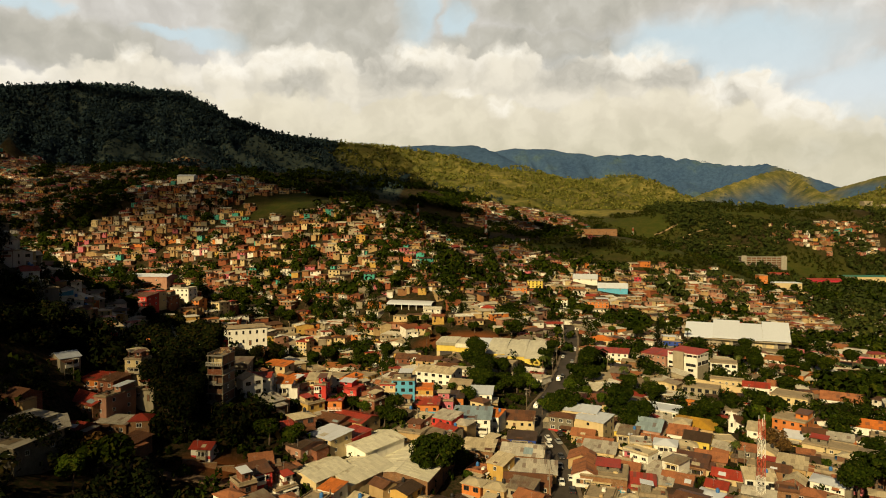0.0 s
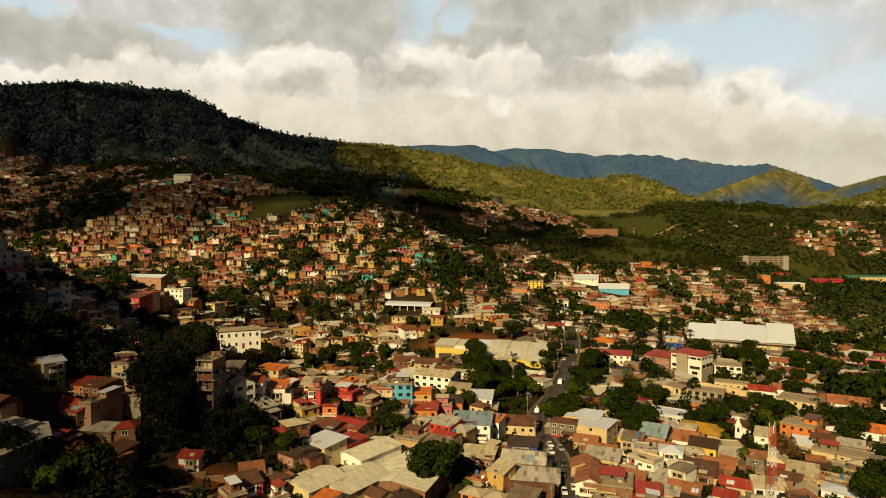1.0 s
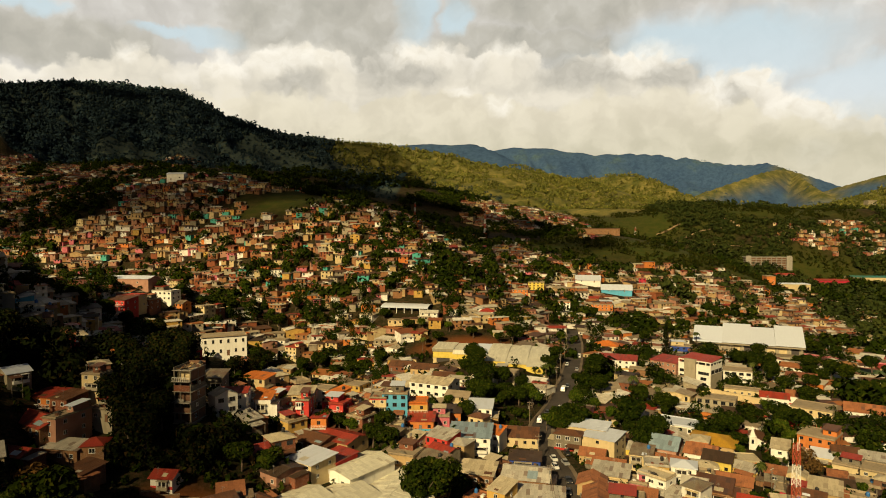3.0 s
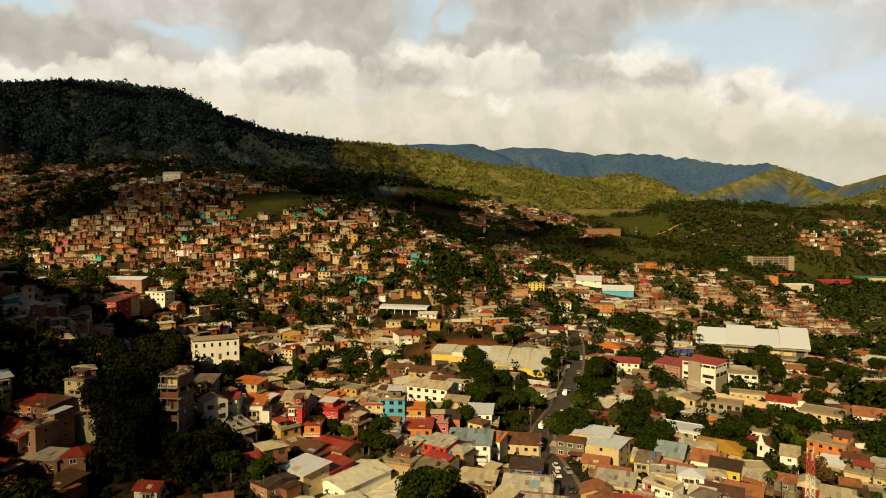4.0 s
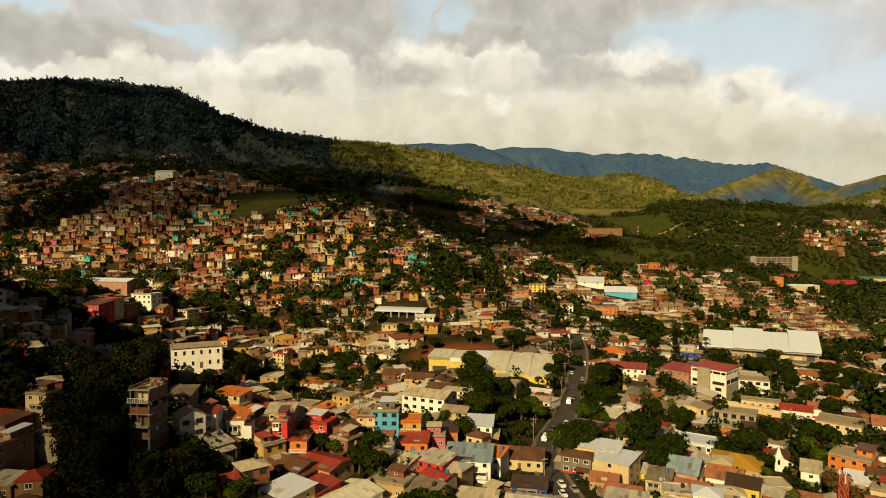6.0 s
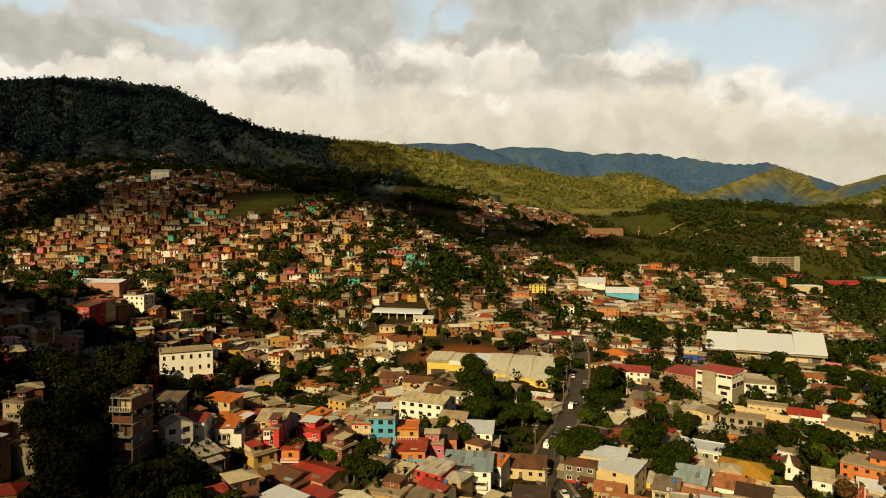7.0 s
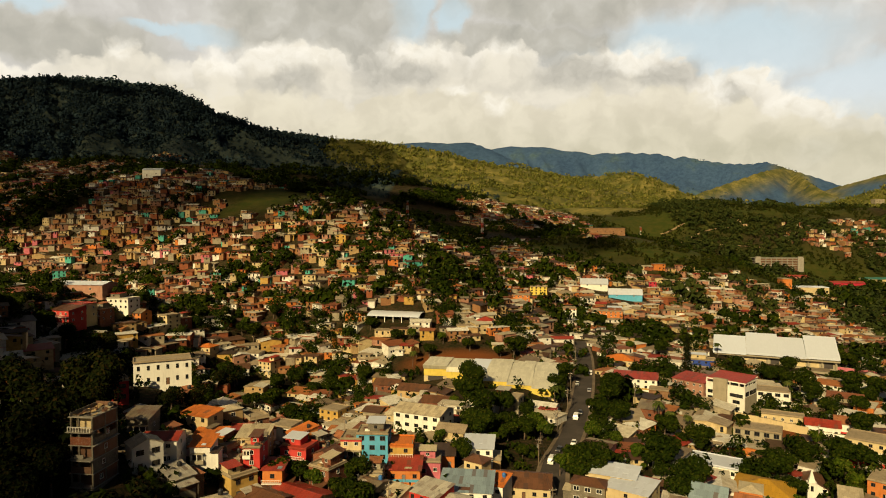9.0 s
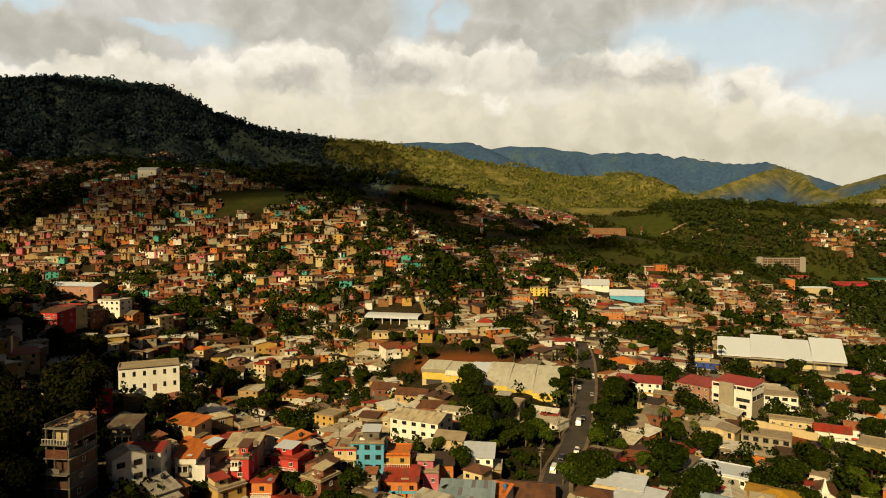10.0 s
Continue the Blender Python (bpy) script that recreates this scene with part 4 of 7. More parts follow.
    if name == "house":
        extra = random.Random(int(x * 13 + y * 29) & 0xffff)
        if roof == "flat" and extra.random() < 0.62 and not tank:
            uw, ud, uh = w * extra.uniform(0.36, 0.6), d * extra.uniform(0.36, 0.6), extra.uniform(2.0, 2.6)
            ux, uy = (w - uw) / 2 * extra.choice((-0.9, 0.9, 0.3)), (d - ud) / 2 * extra.uniform(0.2, 0.9)
            part("upper_room", Solid().box(ux - uw / 2, uy - ud / 2, h + 0.16, ux + uw / 2, uy + ud / 2, h + uh).mesh("upper_room", extra.choice([wall, wall, "block", "brick", "cream"])), top)
            part("upper_roof", Solid().sheet([(ux - uw / 2 - 0.4, uy - ud / 2 - 0.7, h + uh + 0.02), (ux + uw / 2 + 0.4, uy - ud / 2 - 0.7, h + uh + 0.02), (ux + uw / 2 + 0.4, uy + ud / 2 + 0.3, h + uh + 0.5), (ux - uw / 2 - 0.4, uy + ud / 2 + 0.3, h + uh + 0.5)], 0.08).mesh("upper_roof", extra.choice(["zinc", "rusty", "red_roof", "cream_roof", "clay_roof", "white_roof"])), top)
            o = part("window", fr, top, pose(ux, uy - ud / 2 - 0.004, h + 0.9))
            o.scale = (0.9, 1, 0.9)
        elif roof == "flat" and extra.random() < 0.6:
            for px in (-w / 2 + 0.2, w / 2 - 0.2):
                for py in (-d / 2 + 0.2, d / 2 - 0.2):
                    part("column_stub", Solid().box(px - 0.13, py - 0.13, h + 0.17, px + 0.13, py + 0.13, h + rise + extra.uniform(0.7, 1.5)).mesh("column_stub", "block"), top)
        elif extra.random() < 0.6:
            sd, aw, ad, ah = extra.choice((-1, 1)), extra.uniform(1.6, 2.6), d * extra.uniform(0.5, 0.8), min(h - 0.4, extra.uniform(2.1, 3.2))
            x0, x1 = sorted((sd * (w / 2 + 0.004), sd * (w / 2 + aw)))
            y0 = -d / 2 + extra.uniform(-1.0, d - ad)
            part("annex", Solid().box(x0, y0, -deep, x1, y0 + ad, ah).mesh("annex", extra.choice(["block", "brick", "adobe", "tan", wall, "cream"])), top)
            part("annex_roof", Solid().sheet([(x0 - 0.2 * (sd < 0), y0 - 0.5, ah + 0.004), (x1 + 0.2 * (sd > 0), y0 - 0.5, ah + 0.004), (x1 + 0.2 * (sd > 0), y0 + ad + 0.2, ah + 0.3), (x0 - 0.2 * (sd < 0), y0 + ad + 0.2, ah + 0.3)], 0.07).mesh("annex_roof", extra.choice(["zinc", "rusty", "cream_roof", "clay_roof", "old_zinc", "dark_roof"])), top)
        if extra.random() < 0.28 and not balcony:
            part("painted_base", Solid().box(-w / 2 - 0.03, -d / 2 - 0.03, 0.0, w / 2 + 0.03, -d / 2 - 0.001, 0.8).mesh("painted_base", extra.choice(["red", "brown", "sky_blue", "ochre", "rose"])), top)
    if name == "house" and math.hypot(x, y - 40) < 205:
        bits = random.Random(int(x * 19 + y * 5) & 0xffff)
        if roof == "flat":
            for k in range(bits.randrange(1, 4)):
                px, py, sz = bits.uniform(-w * 0.38, w * 0.38), bits.uniform(-d * 0.4, -d * 0.05), bits.uniform(0.4, 0.9)
                part("roof_clutter", Solid().box(px - sz, py - sz * 0.6, h + 0.165, px + sz * 0.7, py + sz * 0.6, h + 0.3 + sz * 0.7).box(px + sz * 0.72, py - sz * 0.4, h + 0.165, px + sz * 1.3, py + sz * 0.5, h + 0.25 + sz * 0.35).mesh("roof_clutter", bits.choice(["block", "rusty", "tan", "frame_dark", "cream", "brick", "white"])), top)
        elif bits.random() < 0.7:
            t0, g = bits.uniform(0.25, 0.8), (rise / d if roof == "shed" else rise / (d / 2))
            if roof in ("gable", "shed"):
                px, ya, yb = bits.uniform(-w * 0.35, w * 0.3), -d / 2 + d * 0.05, -d / 2 + d * 0.45 * t0
                part("roof_patch", Solid().sheet([(px, ya, h + g * (ya + d / 2) + 0.22), (px + w * 0.22, ya, h + g * (ya + d / 2) + 0.22), (px + w * 0.22, yb, h + g * (yb + d / 2) + 0.22), (px, yb, h + g * (yb + d / 2) + 0.22)], 0.05).mesh("roof_patch", bits.choice(["zinc", "rusty", "old_zinc", "white_roof", "cream_roof", "blue_roof"])), top)
        if bits.random() < 0.45:
            px, hi = bits.uniform(-w * 0.4, w * 0.4), h + (0.16 if roof == "flat" else 0.0)
            part("aerial", Solid().tube((px, -d / 2 + 0.4, hi), (px, -d / 2 + 0.4, hi + 2.6), 0.035, n=5).box(px - 0.55, -d / 2 + 0.38, hi + 2.2, px + 0.55, -d / 2 + 0.42, hi + 2.25).box(px - 0.35, -d / 2 + 0.38, hi + 2.45, px + 0.35, -d / 2 + 0.42, hi + 2.5).mesh("aerial", "steel_grey"), top)
        if bits.random() < 0.55 and not balcony:
            lev = bits.randrange(storeys)
            vw, z0 = w * bits.uniform(0.36, 0.62), lev * step + 0.12
            vx, z1 = (w - vw) / 2 * bits.uniform(-0.85, 0.85), z0 + min(step * 0.74, 2.3)
            # flat panel on the front, its near-black colour painted as the veranda's inner shade
            porch = part("veranda", Solid().box(vx - vw / 2, -d / 2 - 0.16, z0, vx + vw / 2, -d / 2 - 0.06, z1).mesh("veranda", "deep_shade"), top, label="near-black panel painted as the shade inside a veranda")
            part("veranda_slab", Solid().box(vx - vw / 2 - 0.25, -d / 2 - 1.0, z1 + 0.003, vx + vw / 2 + 0.25, -d / 2 - 0.004, z1 + 0.16).box(vx - vw / 2 - 0.2, -d / 2 - 0.95, z0 - 0.12, vx + vw / 2 + 0.2, -d / 2 - 0.17, z0 + 0.75).mesh("veranda_slab", bits.choice([wall, "white", "concrete", "cream"])), porch)
            for px in (vx - vw / 2, vx, vx + vw / 2):
                part("veranda_post", Solid().box(px - 0.09, -d / 2 - 0.9, z0 + 0.752, px + 0.09, -d / 2 - 0.72, z1).mesh("veranda_post", "frame_white"), porch)
        elif bits.random() < 0.5:
            px = bits.uniform(-w * 0.3, w * 0.3)
            part("awning", Solid().sheet([(px - 1.0, -d / 2 - 1.1, step * 0.72), (px + 1.0, -d / 2 - 1.1, step * 0.72), (px + 1.0, -d / 2 - 0.14, step * 0.86), (px - 1.0, -d / 2 - 0.14, step * 0.86)], 0.06).mesh("awning", bits.choice(["rusty", "zinc", "red_roof", "clay_roof", "old_zinc"])), top)
    for k in range(tank):
        part("water_tank", TANKS[(k + int(x)) % 2], top, pose(w * (0.25 - 0.3 * k), d * 0.2, h + (0.16 if roof == "flat" else rise * 0.55 + 0.1)))
    tagged(top, label or f"{SAY_WALL.get(wall, wall)} {'two-storey ' if storeys == 2 else ''}house with a {SAY_ROOF.get(cover, 'worn')} roof", "house" if name == "house" else "building", group)
    return top


# ---------------------------------------------------------------- trees
def leaf_cloud(rnd, centres, count, size, flat=0.5):
    """Many small folded leaf clumps over the surface of several lobes."""
    v, f, turn = [], [], []
    mid = sum((Vector(c) for c, r in centres), Vector()) / len(centres)
    for k in range(count):
        c, r = centres[rnd.randrange(len(centres))]
        d = Vector((rnd.gauss(0, 1), rnd.gauss(0, 1), rnd.gauss(0.25, 1))).normalized()
        p = Vector(c) + Vector((d.x * r[0], d.y * r[1], d.z * r[2])) * (0.62 + 0.42 * rnd.random() ** 0.5)
        s = size * (0.6 + 0.8 * rnd.random())
        up = (d + Vector((rnd.gauss(0, flat), rnd.gauss(0, flat), rnd.gauss(0.2, flat)))).normalized()
        q = up.to_track_quat("Z", "Y")
        a = rnd.random() * math.tau
        e1, e2 = q @ Vector((math.cos(a), math.sin(a), 0)), q @ Vector((-math.sin(a), math.cos(a), 0))
        o = len(v)
        v += [p - e1 * s, p - e2 * s * 0.6 + up * s * 0.15, p + e1 * s, p + e2 * s * 0.6 + up * s * 0.15]
        f += [(o, o + 1, o + 2), (o, o + 2, o + 3)]
        soft = (d * 0.8 + (p - mid).normalized() * 0.7 + up * 0.35 + Vector((0, 0, 0.15))).normalized()
        turn += [tuple(soft)] * 4
    return v, f, turn


def trunk_mesh(rnd, h, r, lean=0.6, limbs=4, reach=2.0):
    S = Solid()
    top = Vector((rnd.uniform(-lean, lean), rnd.uniform(-lean, lean), h * 0.55))
    mid = top * 0.5 + Vector((rnd.uniform(-0.2, 0.2), rnd.uniform(-0.2, 0.2), 0))
    S.tube((0, 0, -1.0), mid, r * 1.15, r * 0.8, 7).tube(mid, top, r * 0.8, r * 0.55, 7)
    for k in range(limbs):
        a = k * math.tau / limbs + rnd.uniform(-0.4, 0.4)
        e = top + Vector((math.cos(a) * reach, math.sin(a) * reach, h * rnd.uniform(0.15, 0.3)))
        S.tube(top * rnd.uniform(0.8, 1.0), e, r * 0.45, r * 0.12, 5)
    return S.mesh("trunk", "bark", smooth=True)


def tree_kind(seed, h, spread, leaf, lobes=7, count=900, size=0.55, label="", tall=1.0):
    rnd = random.Random(seed)
    cs = []
    for k in range(lobes):
        a = rnd.random() * math.tau
        rr = spread * math.sqrt(rnd.random()) * 0.62
        zz = h * (0.50 + 0.34 * rnd.random() * tall)
        r = spread * rnd.uniform(0.32, 0.55)
        cs.append(((math.cos(a) * rr, math.sin(a) * rr, zz), (r, r, r * rnd.uniform(0.65, 0.95) * tall)))
    v, f, turn = leaf_cloud(rnd, cs, count, size)
    top = new("tree")
    part("trunk", trunk_mesh(rnd, h, 0.05 * h * 0.7, limbs=4, reach=spread * 0.5), top)
    part("crown", lean_normals(mesh_of("crown", v, f, (leaf,)), turn), top)
    return tagged(top, label, "tree")


def palm_kind(seed, h):
    rnd = random.Random(seed)
    top = new("palm_tree")
    S = Solid()
    pts = [Vector((0.35 * math.sin(k / 6 * 1.4), 0, -1 + (h + 1) * k / 6)) for k in range(7)]
    for a, b_ in zip(pts, pts[1:]):
        S.tube(a, b_, 0.2, 0.17, 7)
    part("trunk", S.mesh("trunk", "bark", smooth=True), top)
    v, f = [], []
    for k in range(22):
        a, lift = k * 2.4, rnd.uniform(-0.3, 1.0)
        d = Vector((math.cos(a), math.sin(a), 0))
        side = Vector((-math.sin(a), math.cos(a), 0))
        L = rnd.uniform(2.4, 3.2)
        prev = None
        for s in range(7):
            u = s / 6
            p = pts[-1] + d * L * u * (1 - 0.15 * u) + Vector((0, 0, lift * u * 1.6 - 2.2 * u * u))
            wd = 0.42 * math.sin(math.pi * (0.12 + 0.83 * u))
            row = (p - side * wd - Vector((0, 0, wd * 0.5)), p, p + side * wd - Vector((0, 0, wd * 0.5)))
            if prev:
                o = len(v)
                v += [*prev, *row]
                f += [(o, o + 1, o + 4, o + 3), (o + 1, o + 2, o + 5, o + 4)]
            prev = row
    part("crown", mesh_of("crown", v, f, ("leaf_palm",)), top)
    return tagged(top, "slender palm with drooping yellow-green fronds", "palm tree")


def cypress_kind(seed, h, r):
    rnd = random.Random(seed)
    cs = [((rnd.uniform(-0.3, 0.3), rnd.uniform(-0.3, 0.3), h * (0.12 + 0.8 * k / 9)), (r * (1 - 0.085 * k), r * (1 - 0.085 * k), h * 0.1)) for k in range(10)]
    v, f, turn = leaf_cloud(rnd, cs, 1100, 0.45)
    top = new("conifer")
    part("trunk", Solid().tube((0, 0, -1), (0, 0, h * 0.9), 0.3, 0.08, 7).mesh("trunk", "bark", smooth=True), top)
    part("crown", lean_normals(mesh_of("crown", v, f, ("leaf_dark",)), turn), top)
    return tagged(top, "tall dark columnar conifer", "tree")


TREES = [
    tree_kind(1, 9.5, 5.2, "leaf_mango", 9, 2600, 0.40, "broad mango tree with a dense dark green crown"),
    tree_kind(2, 8.0, 4.4, "leaf_mango", 7, 2000, 0.40, "rounded dark green tree among the houses"),
    tree_kind(3, 6.5, 3.4, "leaf_bright", 6, 1500, 0.34, "small bright green tree with a loose crown"),
    tree_kind(4, 11.0, 5.0, "leaf_mango", 10, 2600, 0.42, "tall uneven green tree", 1.2),
    tree_kind(5, 10.0, 5.6, "leaf_dark", 10, 2600, 0.42, "spreading tree with very dark foliage"),
    tree_kind(6, 7.5, 4.6, "leaf_dry", 8, 1000, 0.38, "half-bare tree with brown dry foliage"),
    tree_kind(7, 5.0, 2.6, "leaf_bright", 5, 700, 0.38, "low bushy yellow-green tree"),
]
PALM, CYPRESS = palm_kind(8, 8.0), cypress_kind(9, 19.0, 2.7)


def plant(kind, x, y, s=1.0, turn=0.0, group="trees of the town"):
    o = copy_thing(kind, pose(x, y, zat(x, y), 0, 0, turn))
    o.scale = (s, s, s)
    o["group"] = group
    return o


# ---------------------------------------------------------------- landmarks
TAKEN = [(101, 249, 6), (160, 447, 13), (178, 440, 13), (196, 433, 13), (212, 424, 12), (-2, 334, 8), (12, 330, 8), (26, 328, 8), (-20, 352, 7), (-8, 398, 22), (15, 398, 15), (-30, 400, 15), (120, 318, 14)]


CLEAR = [(-46, 437, 13), (-62, 440, 10), (-30, 434, 10), (112, 330, 12), (100, 318, 7), (122, 322, 10), (-96, 236, 8), (-104, 232, 8), (-125, 153, 8), (-137, 138, 9), (-150, 120, 10), (-132, 166, 8), (-76, 160, 11), (-70, 166, 7), (-84, 163, 7), (-112, 166, 9), (-118, 174, 7), (-122, 180, 6), (161, 436, 10), (176, 429, 10), (190, 422, 10), (204, 416, 10), (156, 425, 8), (184, 410, 8), (118, 326, 9), (126, 320, 8), (111, 321, 9), (131, 327, 8), (116, 312, 8), (104, 327, 6), (105, 250, 7), (-62, 166, 6), (-76, 163, 5), (-104, 166, 5), (-100, 178, 5)]


def mark(x, y, yaw, w, d, h, wall, roof, cover, **more):
    q = math.hypot(x, y - 36)
    CLEAR.append((x - x / q * (d / 2 + 4), y - (y - 36) / q * (d / 2 + 4), 4.5 + 0.15 * w))
    TAKEN.append((x, y, 0.46 * max(w, d) if max(w, d) < 1.6 * min(w, d) else 0.40 * max(w, d)))
    return house(x, y, yaw, w, d, h, wall, roof, cover, group="houses of the town", **more)


def grove(kind, spots):
    """Trees of one kind; the first spot takes the tree that was built."""
    rnd = random.Random(len(spots) * 7 + int(spots[0][0]))
    for k, (x, y, s) in enumerate(spots):
        if 95 < x < 140 and any((x - cx) ** 2 + (y - cy) ** 2 < cr ** 2 for cx, cy, cr in CLEAR[18:35]):
            continue
        turn, s = rnd.uniform(0, 360), s * rnd.uniform(0.9, 1.1)
        if "planted" not in kind:
            kind["planted"] = 1
            kind.matrix_basis = pose(x, y, zat(x, y), 0, 0, turn) @ Matrix.Scale(s, 4)
            kind["group"] = "trees of the town"
        else:
            plant(kind, x, y, s, turn)
        TAKEN.append((x, y, 2.2 * s))


def sports_hall():
    """A long white hall whose roof steps along its length and falls towards the town."""
    top = new("sports_hall")
    L, D = 69.0, 22.0
    top.matrix_basis = pose(154 + L / 2 * math.cos(radians(22)) + D / 2 * math.sin(radians(22)), 464 - L / 2 * math.sin(radians(22)) + D / 2 * math.cos(radians(22)), -12, 0, 0, -22)
    S = Solid()
    v = box_pts(-L / 2 + 2, -D / 2 + 3, -4, L / 2 - 1, D / 2 - 1, 9)
    v[6], v[7] = (v[6][0], v[6][1], 16.2), (v[7][0], v[7][1], 16.2)
    S.add(v, BOX_F)
    part("wall", S.mesh("wall", "concrete"), top)
    for x0, x1, lift in ((-L / 2, -15.5, 0.0), (-15.5, 2.5, 2.6), (2.5, 17.0, 0.9), (17.0, L / 2, 2.9)):
        z0, z1 = 10.3 + lift * 0.15, 17.6 + lift
        R = Solid().sheet([(x0 + 0.03, -D / 2 - 0.6, z0), (x1 - 0.03, -D / 2 - 0.6, z0), (x1 - 0.03, D / 2 + 0.4, z1), (x0 + 0.03, D / 2 + 0.4, z1)], 0.9)
        part("roof", R.mesh("roof", "white_roof"), top)
    part("eave_beam", Solid().box(-L / 2 + 1, -D / 2 + 0.2, 8.4, L / 2, -D / 2 + 1.0, 9.3).mesh("eave_beam", "concrete"), top)
    for k in range(10):
        px = -L / 2 + 3 + k * (L - 5) / 9
        part("pillar", Solid().box(px - 0.35, -D / 2 + 1.2, -3, px + 0.35, -D / 2 + 1.9, 8.4).mesh("pillar", "concrete"), top)
    for k in range(9):
        px = -L / 2 + 4.2 + k * (L - 5) / 9
        part("opening", Solid().box(px, -D / 2 + 2.9, 4.2, px + 4.6, -D / 2 + 2.99, 7.6).mesh("opening", "cream" if k % 4 else "frame_dark"), top)
    part("porch", Solid().box(L / 2 - 18, -D / 2 - 6, -4, L / 2 - 6, -D / 2 + 1.1, 4.2).mesh("porch", "concrete"), top)
    part("porch_roof", Solid().box(L / 2 - 18.6, -D / 2 - 6.6, 4.204, L / 2 - 5.4, -D / 2 + 1.0, 4.6).mesh("porch_roof", "old_zinc"), top)
    tagged(top, "long sports hall with a stepped white sheet roof", "sports hall")
    for k in range(-3, 4):
        TAKEN.append((top.location.x + 10 * k * math.cos(radians(22)), top.location.y - 10 * k * math.sin(radians(22)), 13))


def white_block():
    """A four-storey white office block with a bare concrete stair tower and strip windows."""
    W, D, H, th = 17.0, 13.0, 13.6, -45.0
    c, s = math.cos(radians(th)), math.sin(radians(th))
    x, y = 119.2 - (c * W / 2 + s * D / 2), 337.8 - (s * W / 2 - c * D / 2)
    top = new("office_block")
    top.matrix_basis = pose(x, y, -5.3, 0, 0, th)
    part("wall", Solid().box(-W / 2, -D / 2, -4, W / 2, D / 2, H - 2.6).mesh("wall", "white"), top)
    part("side_wall", Solid().box(W / 2 + 0.003, -D / 2 + 0.4, -4, W / 2 + 0.12, D / 2, H - 6.4).mesh("side_wall", "concrete"), top, label="bare concrete end wall")
    part("stair_tower", Solid().box(-W / 2 + 3.6, -D / 2 - 1.1, -4, -W / 2 + 9.6, -D / 2 + 0.4, H + 0.6).mesh("stair_tower", "concrete"), top, label="unpainted concrete stair tower")
    part("roof_slab", Solid().box(-W / 2, -D / 2, H - 0.5, W / 2 + 0.3, D / 2, H).mesh("roof_slab", "white"), top)
    R = Solid()
    R.sheet([(-W / 2 + 0.5, -D / 2 + 0.3, H + 0.14), (W / 2 + 0.4, -D / 2 + 0.3, H + 0.14), (W / 2 + 0.4, D / 2 + 0.4, H + 1.4), (-W / 2 + 0.5, D / 2 + 0.4, H + 1.4)], 0.12)
    part("roof", R.mesh("roof", "red_roof"), top, label="red sheet-metal roof")
    for px in (-W / 2 + 0.2, -W / 2 + 10.5, W / 2 - 2.6, W / 2 - 0.2):
        part("pillar", Solid().box(px - 0.2, -D / 2 + 0.05, H - 2.6, px + 0.2, -D / 2 + 0.45, H - 0.5).mesh("pillar", "white"), top)
    for py in (-D / 2 + 4, 0.5, D / 2 - 4, D / 2 - 0.3):
        part("pillar", Solid().box(W / 2 - 0.45, py - 0.2, H - 2.6, W / 2 - 0.05, py + 0.2, H - 0.5).mesh("pillar", "white"), top)
    part("terrace_room", Solid().box(-W / 2 + 1, -D / 2 + 2.2, H - 2.6, W / 2 - 2, D / 2 - 0.2, H - 0.5).mesh("terrace_room", "frame_dark"), top)
    part("railing", Solid().box(-W / 2, -D / 2, H - 2.6, W / 2, -D / 2 + 0.15, H - 1.7).box(W / 2 - 0.15, -D / 2 + 0.15, H - 2.6, W / 2, D / 2, H - 1.7).mesh("railing", "white"), top)
    for k, z in enumerate((0.7, 3.5, 6.3)):
        wide = 5.6 if k == 2 else 3.0
        for px in (-W / 2 + 1.9, W / 2 - 3.6):
            o = part("window", WINDOWS[1], top, pose(px, -D / 2 - 0.004, z + 0.6))
            o.scale = (2.2 if px < 0 else wide, 1, 1.5)
    for py in (-D / 2 + 2.6, -D / 2 + 7, -D / 2 + 10.9):
        o = part("window", WINDOWS[1], top, pose(W / 2 + 0.004, py, 7.6, 0, 0, 90))
        o.scale = (3.6, 1, 1.9)
    tagged(top, "white four-storey office block with a red roof and strip windows", "building")
    TAKEN.append((x, y, 11))
    # the lower red-roofed wing behind it
    mark(106.0, 361.0, -45, 15, 14, 8.6, "rose", "shed", "red_roof", rise=1.0, label="rose wing with a broad red sheet-metal roof")
    mark(122.0, 372.0, -30, 18, 12, 8.5, "concrete", "shed", "old_zinc", rise=0.8)


